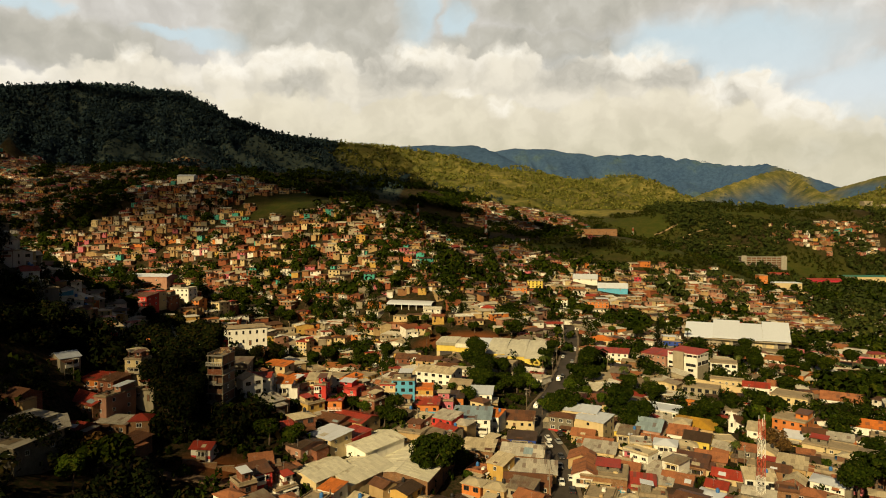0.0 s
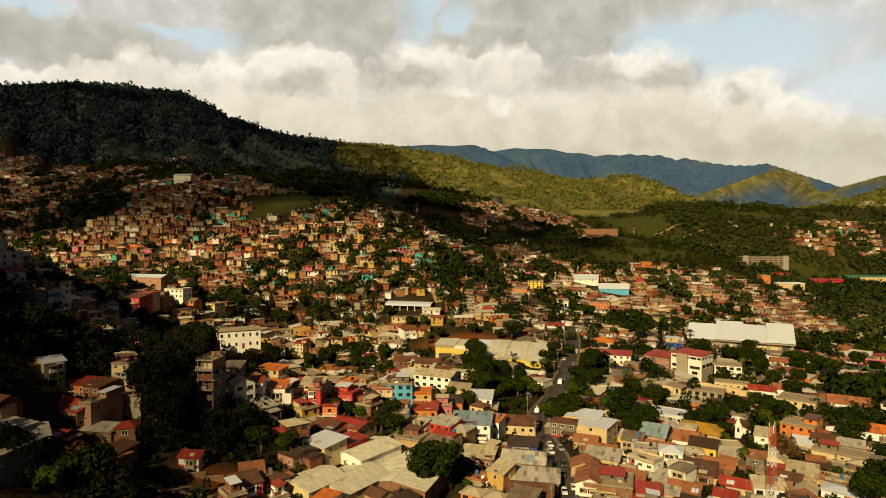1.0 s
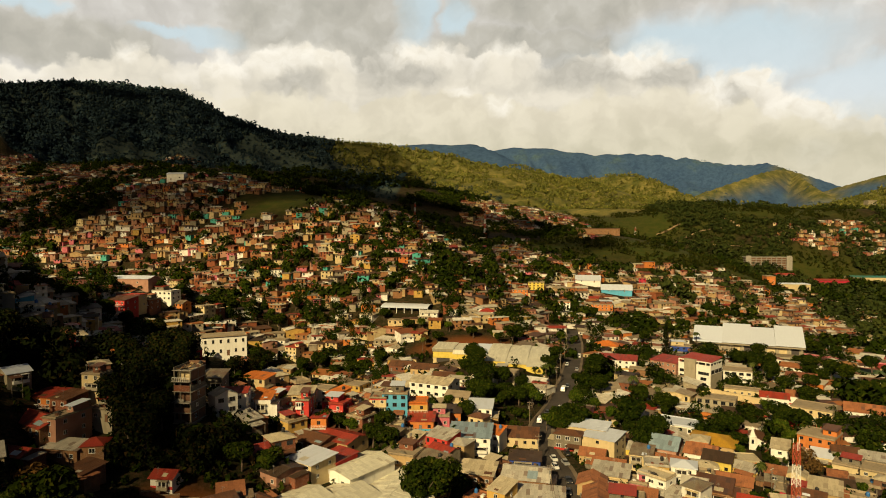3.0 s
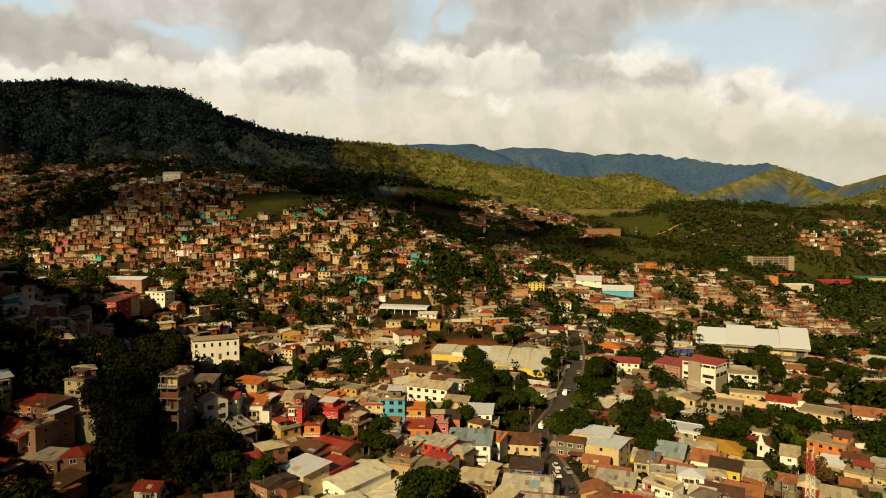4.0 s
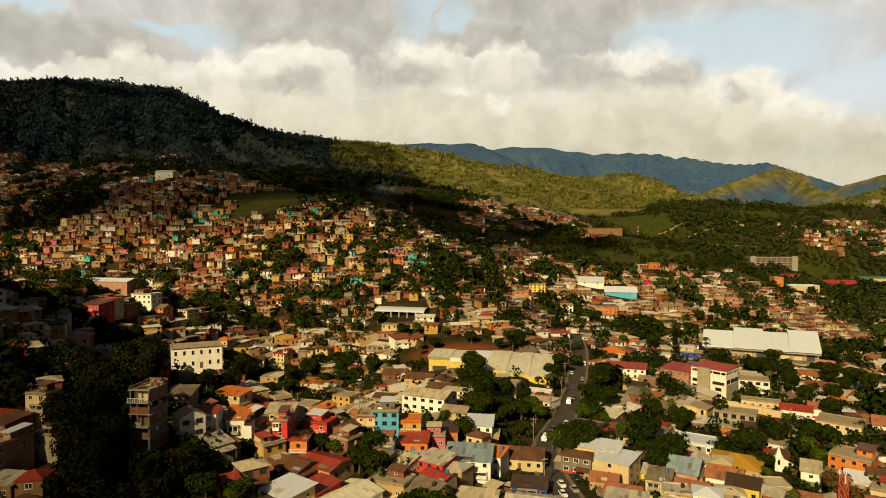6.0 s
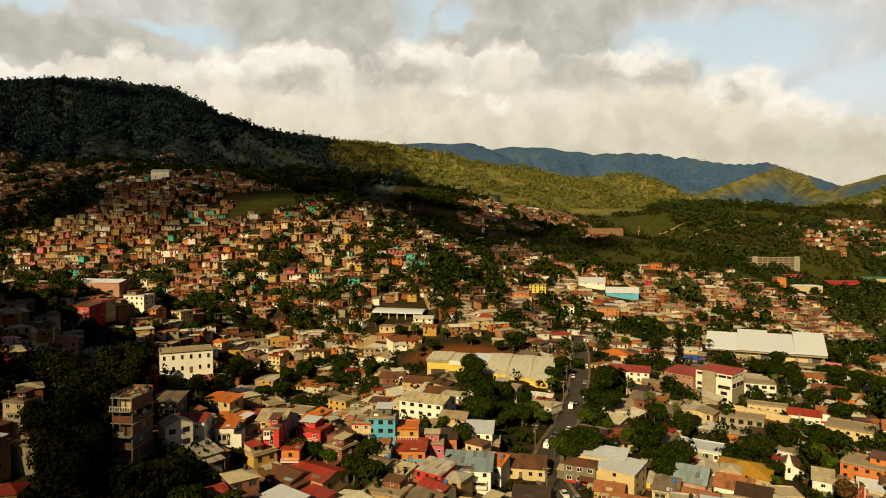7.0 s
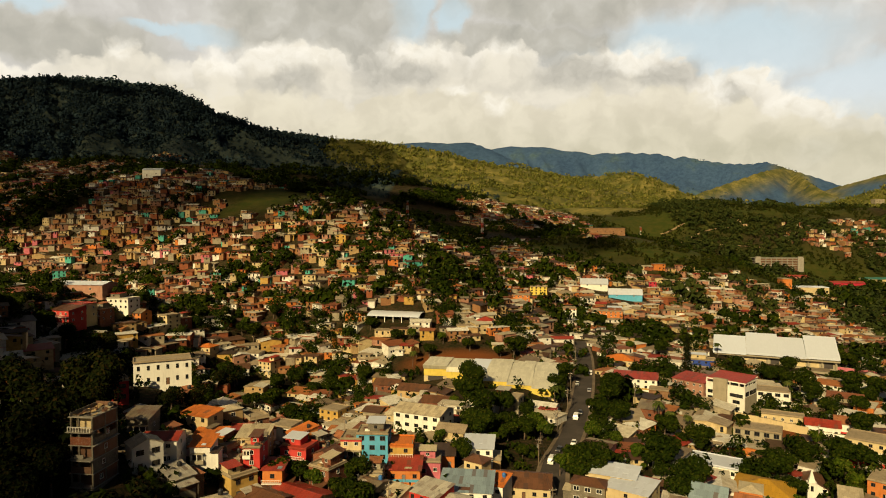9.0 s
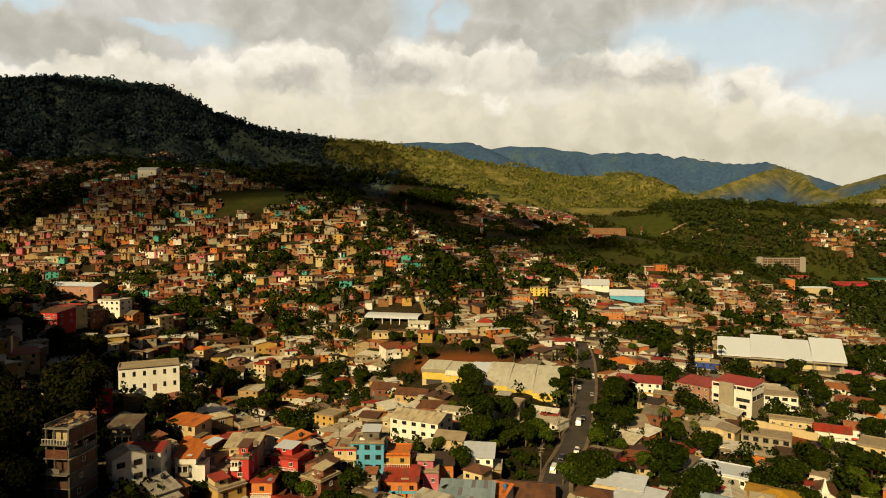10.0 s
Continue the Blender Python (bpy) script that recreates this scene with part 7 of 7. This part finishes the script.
def downhill(x, y):
    """The turn of a house that looks down the slope, eased towards the valley's own direction."""
    gx, gy = (zat(x + 6, y) - zat(x - 6, y)) / 12, (zat(x, y + 6) - zat(x, y - 6)) / 12
    if math.hypot(gx, gy) < 0.16 or x > -45 and y < 420:
        return -30.0 + (90.0 if value_noise(np.array([x / 13]), np.array([y / 13]))[0] > 0.2 else 0.0)
    return max(-50.0, min(50.0, math.degrees(math.atan2(-gx * 2.2, gy * 2.2 + 0.30)) * 0.9))


def open_land(x, y):
    """Fields, woods and gardens where nothing is built."""
    g, w, k = zone(np.array([x]), np.array([y]), np.array([zat(x, y)]))
    return g[0] > 0.35 or w[0] > 0.45 or k[0] > 0.4 or in_grove(np.array([x]), np.array([y]))[0] > 0.1


RNG = random.Random(11)
WALL_PICK = ["orange", "ochre"] + ["cream"] * 7 + ["white"] * 15 + ["tan"] * 4 + ["adobe"] * 3 + ["brick"] * 4 + ["block"] * 3 + ["ochre", "ochre", "rose", "rose", "concrete", "concrete", "orange", "pink", "yellow", "red", "brown", "brown"]
ROOF_PICK = ["old_zinc"] * 5 + ["zinc"] * 4 + ["white_roof"] * 2 + ["rusty"] * 6 + ["dark_roof"] * 2 + ["clay_roof"] * 8 + ["cream_roof"] * 8 + ["red_roof"] * 2 + ["orange_roof"]


STEEP_WALLS = ["white"] * 5 + ["tan"] * 3 + ["concrete"] * 3 + ["brick"] * 4 + ["red", "red", "orange", "ochre", "cream", "cream", "rose", "block", "adobe", "crimson"]


def fill_houses():
    made, y = 0, 132.0
    while y < 250:
        x = -0.79 * y - 20 + RNG.uniform(0, 6)
        while x < 0.72 * y + 20:
            steep = x < -22
            w, d = (RNG.uniform(4.8, 7.2), RNG.uniform(5.5, 7.5)) if steep else (RNG.uniform(5.6, 9.6), RNG.uniform(5.2, 8.0))
            px, py = x + RNG.uniform(-1.5, 1.5), y + RNG.uniform(-1.8, 1.8)
            r = 0.5 * max(w, d)
            if free(px, py, r * 0.68) and not open_land(px, py) and in_sight(px, py) and RNG.random() < (0.08 if x < -80 and y < 222 or x < -60 and y < 200 else (0.5 if x < -80 else 0.86)):
                kind = RNG.choice(["gable", "gable", "shed", "shed", "flat", "flat", "front", "hip"])
                st = 2 if RNG.random() < (0.55 if steep else 0.36) else 1
                h = st * 2.8 + RNG.uniform(-0.2, 0.5)
                cover = "slab" if kind == "flat" and RNG.random() < 0.75 else RNG.choice(ROOF_PICK)
                house(px, py, downhill(px, py) + RNG.gauss(0, 9), w, d, h, RNG.choice(STEEP_WALLS if steep else WALL_PICK), kind, cover, rise=RNG.uniform(0.25, 0.9) if kind == "flat" else RNG.uniform(0.8, 1.5), lap=RNG.uniform(0.25, 0.5), storeys=st,
                      tank=1 if RNG.random() < 0.3 else 0, sides=RNG.random() < 0.5, win=(RNG.uniform(1.0, 1.9), RNG.uniform(1.0, 1.4)), group="houses of the town", rnd=RNG, lean=RNG.choice([0, 0, 0.5, 0.7, 0.9]))
                TAKEN.append((px, py, r * 0.68))
                made += 1
            x += (0.75 * w + RNG.uniform(0.8, 2.2)) if steep else (0.5 * w + RNG.uniform(2.8, 4.2))
        y += 8.2
    return made


N_HOUSES = fill_houses()

# farther houses, past counting: joined, each wall and each roof its own island
STUFF = {}


def island_mat(name, palette, rough, sheet=False):
    m, nt, n, l, b = nodes_of(name)
    isle = n.new("ShaderNodeNewGeometry").outputs["Random Per Island"]
    stops = [(k / len(palette), c) for k, c in enumerate(palette)]
    c = ramp_node(nt, isle, stops, "CONSTANT")
    p = world_pos(nt)
    f, g = noise_node(nt, p, 0.5, 4), noise_node(nt, p, 2.2, 4)
    c = mix_node(nt, 0.6, c, ramp_node(nt, f, [(0.35, (0.55, 0.5, 0.45)), (0.62, (1, 1, 1))]), "MULTIPLY")
    c = mix_node(nt, 0.45, c, ramp_node(nt, g, [(0.35, (0.6, 0.55, 0.5)), (0.6, (1.05, 1.05, 1.05))]), "MULTIPLY")
    l.new(c, b.inputs["Base Color"])
    b.inputs["Roughness"].default_value = rough
    MATS[name] = m


def pal(*names):
    return [WALLS[k] if k in WALLS else dict(brick=(0.27, 0.080, 0.030), block=(0.22, 0.19, 0.135), adobe=(0.30, 0.145, 0.058))[k] for k in names]


island_mat("far_walls", pal("adobe", "brick", "tan", "cream", "rose", "brick", "white", "adobe", "concrete", "tan", "brick", "cream", "orange", "adobe", "block", "white", "rose", "brick",
                            "tan", "ochre", "adobe", "concrete", "brick", "white", "rose", "tan", "pink", "brick", "turquoise", "cream", "rose", "adobe"), 0.9)
island_mat("far_roofs", [(0.50, 0.46, 0.37), (0.09, 0.045, 0.025), (0.27, 0.225, 0.16), (0.23, 0.07, 0.025), (0.07, 0.036, 0.022), (0.38, 0.32, 0.22), (0.04, 0.027, 0.018), (0.10, 0.05, 0.027),
                         (0.25, 0.21, 0.15), (0.27, 0.03, 0.015), (0.085, 0.043, 0.025), (0.58, 0.55, 0.46), (0.055, 0.033, 0.022), (0.30, 0.26, 0.185), (0.20, 0.065, 0.03), (0.40, 0.12, 0.025)], 0.7)
island_mat("town_walls", pal("cream", "white", "tan", "white", "adobe", "white", "concrete", "brick", "cream", "white", "rose", "ochre", "white", "concrete", "orange", "cream"), 0.9)
island_mat("upper_walls", pal("rose", "tan", "white", "brick", "adobe", "cream", "rose", "concrete", "orange", "brick", "tan", "white", "rose", "adobe", "block", "cream"), 0.9)
island_mat("town_roofs", [(0.64, 0.61, 0.52), (0.46, 0.39, 0.27), (0.105, 0.048, 0.024), (0.70, 0.68, 0.61), (0.22, 0.165, 0.105), (0.075, 0.036, 0.020), (0.56, 0.50, 0.38), (0.24, 0.080, 0.032),
                          (0.36, 0.29, 0.19), (0.68, 0.66, 0.60), (0.11, 0.052, 0.028), (0.30, 0.035, 0.018), (0.60, 0.55, 0.44), (0.045, 0.027, 0.018), (0.34, 0.27, 0.18), (0.36, 0.13, 0.035)], 0.7)


def far_house(S, x, y, yaw, w, d, h, kind, rise, z, rnd, windows=True):
    c, s = math.cos(radians(yaw)), math.sin(radians(yaw))

    def put(pts):
        return [(x + px * c - py * s, y + px * s + py * c, z + pz) for px, py, pz in pts]
    ws = wall_solid(w, d, h, kind, rise, 3.0)
    S.add(put(ws.v), ws.f, 0)
    rs = roof_solid(w, d, h, kind, rise, 0.6)
    if kind == "flat":
        S.add(put(box_pts(-w / 2 - 0.25, -d / 2 - 0.5, h + 0.004, w / 2 + 0.25, d / 2 + 0.2, h + 0.25)), BOX_F, 1)
    else:
        n = 16 if kind in ("gable", "front") else len(rs.v)
        S.add(put(rs.v[:n]), [f for f in rs.f if max(f) < n], 1)
    if windows:
        st = max(1, round(h / 2.9))
        for k in range(st):
            for b_ in range(max(1, int(w / 3.2))):
                if rnd.random() < 0.22:
                    continue
                px = -w / 2 + (b_ + 0.5) * w / max(1, int(w / 3.2)) + rnd.uniform(-0.3, 0.3)
                lo = k * h / st + (0.1 if rnd.random() < 0.25 else 0.95)
                hi = k * h / st + 2.05
                S.add(put([(px - 0.55, -d / 2 - 0.05, lo), (px + 0.55, -d / 2 - 0.05, lo), (px + 0.55, -d / 2 - 0.05, hi), (px - 0.55, -d / 2 - 0.05, hi),
                           (px - 0.55, -d / 2 + 0.02, lo), (px + 0.55, -d / 2 + 0.02, lo), (px + 0.55, -d / 2 + 0.02, hi), (px - 0.55, -d / 2 + 0.02, hi)]),
                      [(0, 1, 2, 3), (4, 0, 3, 7), (1, 5, 6, 2), (3, 2, 6, 7)], 2)


def houses_over(name, label, y0, y1, test, seed, step=8.8, keep=0.92, big=1.0, mats=("far_walls", "far_roofs"), small=6.0):
    rnd = random.Random(seed)
    S, y, count = Solid(), y0, 0
    while y < y1:
        x = -0.79 * y - 30 + rnd.uniform(0, 8)
        while x < 0.72 * y + 30:
            px, py = x + rnd.uniform(-2, 2), y + rnd.uniform(-2.2, 2.2)
            w, d = rnd.uniform(small, small * 1.75) * big, rnd.uniform(small, small * 1.55)
            if rnd.random() < keep and test(px, py) and free(px, py, 3.2):
                kind = rnd.choice(["gable", "shed", "shed", "flat", "flat", "flat", "front"])
                st = rnd.choice([1, 1, 1, 1, 2, 2] if big <= 1 else [1, 1, 1, 1, 2])
                far_house(S, px, py, downhill(px, py) + rnd.gauss(0, 17), w, d, st * 2.45 + rnd.uniform(-0.4, 0.4), kind, rnd.uniform(0.7, 1.5), zat(px, py) - (0.5 if big > 1.3 else 1.0), rnd)
                if rnd.random() < 0.55:
                    far_house(S, px + rnd.uniform(-4, 4), py - rnd.uniform(3, 5.5), rnd.uniform(-25, 25), w * 0.6, d * 0.55, 2.3, rnd.choice(["shed", "flat", "shed"]), 0.5, zat(px, py) - 0.3, rnd)
                count += 1
            x += 0.5 * w + rnd.uniform(2.4, 5.0)
        y += step
    ob = new(name, S.mesh(name, *mats, "glass"))
    tagged(ob, label, "houses", kind="stuff")
    return count


def slum(x, y):
    if open_land(x, y):
        return False
    top = 760 + (-x) * 0.62 if x < -120 else 745
    if 200 < x < 330 and 660 < y < 800:
        return False
    return y < top or (-20 < x < 260 and 900 < y < 1230 and value_noise(np.array([x / 60]), np.array([y / 60]))[0] > -0.25)


def right_town(x, y):
    n_ = value_noise(np.array([x / 75 + 3]), np.array([y / 75]))[0]
    return x > 330 and y > 640 and not open_land(x, y) and ((x > 480 + max(0, y - 1000) * 0.2 and y > 960 and zat(x, y) < 92 and n_ > -0.2) or (y < 960 and n_ > -0.10))


def valley(x, y):
    return x > -225 + (y - 250) * 0.30 and y < (500 if x > 60 else 455) and slum(x, y)


def upper_town(x, y):
    return x > 60 and 500 <= y < 640 and slum(x, y)


N_VALLEY = houses_over("town_houses", "low cream and white houses with sheet roofs filling the valley", 252, 510, valley, 20, 9.2, 0.92, 1.35, ("town_walls", "town_roofs"))
N_UPPER = houses_over("upper_town_houses", "brick, rose and white houses with sheet roofs below the green hill", 500, 640, upper_town, 24, 9.0, 0.92, 1.25, ("upper_walls", "town_roofs"))
N_HILL = houses_over("hillside_houses", "crowded brick and block houses climbing the hillside", 252, 1330, lambda x, y: slum(x, y) and not valley(x, y) and not upper_town(x, y), 21, 8.3, 0.88, 1.22, ("far_walls", "far_roofs"), 5.4)
N_SLOPE = houses_over("mountain_houses", "scattered houses on the wooded mountainside", 900, 1500, lambda x, y: x < -350 and zat(x, y) < 330 and value_noise(np.array([x / 50]), np.array([y / 50]))[0] > 0.30, 27, 15.0, 0.5)
N_RIGHT = houses_over("valley_houses", "low houses scattered over the far valley side", 640, 1480, right_town, 22, 11.0, 0.9)


# ---------------------------------------------------------------- woods, past counting: clumps of leaves per tree
def clump_bank(seed, kinds, leaves, size, aspect):
    rnd = np.random.RandomState(seed)
    bank = []
    for _ in range(kinds):
        d = rnd.normal(size=(leaves, 3)) + (0, 0, 0.3)
        d /= np.linalg.norm(d, axis=1)[:, None]
        lobes = rnd.normal(size=(4, 3)) * (0.34, 0.34, 0.26)
        c = d * (0.45, 0.45, 0.42) * rnd.uniform(0.7, 1.05, (leaves, 1)) + lobes[rnd.randint(0, 4, leaves)]
        a = np.cross(d, rnd.normal(size=(leaves, 3)))
        a /= np.linalg.norm(a, axis=1)[:, None]
        b_ = np.cross(d, a)
        s = size * rnd.uniform(0.6, 1.3, (leaves, 1))
        tri = np.stack([c - a * s, c + a * s * 0.9 - d * s * 0.2, c + b_ * s * 1.2 + d * s * 0.1], 1)
        tri[:, :, 2] = tri[:, :, 2] * aspect + 0.62 * aspect
        soft = d * 0.75 + c / np.linalg.norm(c, axis=1)[:, None] * 0.8 + (0, 0, 0.2)
        soft /= np.linalg.norm(soft, axis=1)[:, None]
        bank.append((tri, np.repeat(soft[:, None, :], 3, 1)))
    return bank


def wood(name, label, spots, bank, mat, seed):
    """spots: x, y, z, size of every tree."""
    rnd = np.random.RandomState(seed)
    out, turns = [], []
    for x, y, z, s in spots:
        t, soft = bank[rnd.randint(len(bank))]
        a = rnd.uniform(0, math.tau)
        c, sn = math.cos(a), math.sin(a)
        spin = np.array([[c, sn, 0], [-sn, c, 0], [0, 0, 1]])
        out.append((t @ spin) * s + (x, y, z - 0.1 * s))
        turns.append(soft @ spin)
    v = np.concatenate(out).reshape(-1, 3)
    me = bpy.data.meshes.new(name)
    me.vertices.add(len(v))
    me.vertices.foreach_set("co", v.ravel().astype(np.float32))
    me.loops.add(len(v))
    me.loops.foreach_set("vertex_index", np.arange(len(v), dtype=np.int32))
    me.polygons.add(len(v) // 3)
    me.polygons.foreach_set("loop_start", np.arange(0, len(v), 3, dtype=np.int32))
    me.update(calc_edges=True)
    lean_normals(me, np.concatenate(turns))
    me.materials.append(MATS[mat])
    tagged(new(name, me), label, "trees", kind="stuff")


def scatter(seed, n_, x0, x1, y0, y1, test, s0, s1, keep_off=1.15):
    rnd = np.random.RandomState(seed)
    x, y = rnd.uniform(x0, x1, n_), rnd.uniform(y0, y1, n_)
    z = land(x, y)
    T = np.array([q for q in TAKEN if y0 - 20 < q[1] < y1 + 20] or [(0, -9999, 1)])
    clear = np.ones(n_, bool)
    for cx, cy, cr in CLEAR:
        if s1 > 4:
            clear &= (x - cx) ** 2 + (y - cy) ** 2 > cr ** 2
    for cx, cy, cr in T:
        clear &= (x - cx) ** 2 + (y - cy) ** 2 > (cr * keep_off) ** 2
    ok = clear & test(x, y, z) & (x > -0.80 * y - 60) & (x < 0.74 * y + 60)
    s = rnd.uniform(s0, s1, n_) * (0.75 + 0.5 * rnd.uniform(size=n_) ** 3)
    return np.stack([x, y, z, s], 1)[ok]


BANK_NEAR, BANK_MID, BANK_FAR = clump_bank(1, 8, 230, 0.11, 1.0), clump_bank(2, 8, 80, 0.19, 1.0), clump_bank(3, 8, 26, 0.34, 1.2)


def dark_wood(x, y, z):
    """Pine and oak on the shaded mountain, with clearings lower down; it ends where the dry spurs begin."""
    clearing = (value_noise(x / 130, y / 130) > 0.16) & (z < 360) | (x > -800) & (z < 320) & (value_noise(x / 45, y / 45) < 0.28)
    return (zone(x, y, z)[1] > 0.25) & (x < -150 - (y - 1500) * 0.62 + 120 * value_noise(x / 70, y / 70)) & ~clearing


def dry_spur(x, y, z):
    return (x > -190 - (y - 1500) * 0.62) & (value_noise(x / 60, y / 60) + 0.6 * value_noise(x / 22, y / 22) > np.where(y > 1900, -0.45, -0.16)) & (z > 40) & (y < 2650)


wood("mountain_woods", "dark pine and oak woods on the mountain", scatter(5, 66000, -1900, 300, 1000, 2400, dark_wood, 6.5, 11), BANK_FAR, "leaf_wood_haze", 6)
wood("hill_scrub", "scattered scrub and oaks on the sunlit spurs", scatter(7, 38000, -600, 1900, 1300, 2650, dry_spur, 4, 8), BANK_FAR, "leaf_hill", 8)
wood("slope_scrub", "low scrub on the open mountainside", scatter(29, 10000, -1700, 60, 950, 2000, lambda x, y, z: (zone(x, y, z)[1] + zone(x, y, z)[0] > 0.3) & ~dark_wood(x, y, z) & (x < 0 - (y - 1500) * 0.62), 3, 6.5), BANK_FAR, "leaf_wood_haze", 30)
wood("far_woods", "woods on the crests of the farthest ranges", scatter(9, 9000, -900, 3100, 2650, 4300, lambda x, y, z: value_noise(x / 110, y / 110) > 0.28, 3, 5), BANK_FAR, "leaf_far_haze", 10)
wood("groves", "thick dark groves between the houses", scatter(25, 9000, -500, 700, 290, 930, lambda x, y, z: in_grove(x, y) > 0.02, 5.5, 10, 0.9), BANK_MID, "leaf_mango", 26)


def hill_free(x, y, z):
    g, w, k = zone(x, y, z)
    return (value_noise(x / 34, y / 34) + 0.5 * value_noise(x / 11, y / 11) > np.where((y > 470) & (x < 40), 0.05, np.where(y > 470, 0.09, 0.14))) & (g < 0.3) & (k < 0.5) & (y > 250) & (road_near(x, y, MAIN_ROAD)[0] > 9)


wood("town_trees", "dark garden trees between the houses of the valley", scatter(19, 4600, -330, 330, 255, 470, hill_free, 4, 8), BANK_NEAR, "leaf_mango", 20)
wood("hillside_trees", "dark garden trees between the hillside houses", scatter(11, 16500, -800, 330, 470, 1150, hill_free, 5, 9.5), BANK_MID, "leaf_mango", 12)
wood("yard_shrubs", "low shrubs and weeds in the yards", scatter(23, 7000, -260, 270, 140, 420, lambda x, y, z: (zone(x, y, z)[2] < 0.6) & (road_near(x, y, MAIN_ROAD)[0] > 6.5), 1.2, 3.0, 0.9), BANK_FAR, "leaf_mango", 24)
wood("valley_trees", "thick dark trees along the valley floor", scatter(13, 13000, 90, 1000, 430, 1300,
     lambda x, y, z: (value_noise(x / 60 + 3, y / 60) < np.where(x > 320, -0.02, -0.16)) & ((x > 320) | (zone(x, y, z)[0] < 0.3) & (value_noise(x / 30, y / 30) > 0.22)), 6, 11), BANK_MID, "leaf_valley", 14)
wood("field_scrub", "low bushes on the green hill", scatter(15, 30000, 0, 800, 560, 1400, lambda x, y, z: (zone(x, y, z)[0] > 0.35) & (value_noise(x / 25, y / 25) > -0.08), 1.4, 3.6), BANK_FAR, "leaf_field", 16)
# part of this slope's shade is put into the near-black leaf colour
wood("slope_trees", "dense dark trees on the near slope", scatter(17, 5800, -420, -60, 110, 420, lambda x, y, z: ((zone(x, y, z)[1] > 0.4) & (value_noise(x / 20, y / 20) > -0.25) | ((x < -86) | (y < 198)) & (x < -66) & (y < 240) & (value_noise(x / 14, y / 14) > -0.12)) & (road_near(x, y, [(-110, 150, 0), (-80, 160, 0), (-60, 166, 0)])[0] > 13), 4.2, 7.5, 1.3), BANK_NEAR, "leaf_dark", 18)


def garden_trees():
    """Single trees in the gaps between the nearer houses."""
    rnd, made = random.Random(31), 0
    for _ in range(3500):
        y = rnd.uniform(150, 300)
        x = rnd.uniform(-0.75 * y, 0.7 * y)
        if made < 75 and free(x, y, 0.2) and not (x < -25 and y < 255) and not (y < 245 and rnd.random() < 0.75) and all((x - cx) ** 2 + (y - cy) ** 2 > cr ** 2 for cx, cy, cr in CLEAR):
            s = rnd.uniform(0.55, 1.05)
            plant(TREES[rnd.choice([0, 1, 1, 2, 2, 3, 6, 6])], x, y, s, rnd.uniform(0, 360))
            TAKEN.append((x, y, 1.6))
            made += 1


garden_trees()


# broken cloud overhead, unseen and added: its shade lies on the mountain, the hilltop town, the near slope
shade_cloud_over(1, -900, 1700, 300, 640, 560)
shade_cloud_over(2, -400, 1240, 150, 440, 270)
shade_cloud_over(6, -320, 865, 100, 470, 205, "thin_cloud")
shade_cloud_over(9, -210, 660, 95, 340, 85, "light_cloud")
shade_cloud_over(21, -205, 215, 40, 60, 80, "light_cloud")
shade_cloud_over(23, -120, 154, 22, 38, 28, "light_cloud")
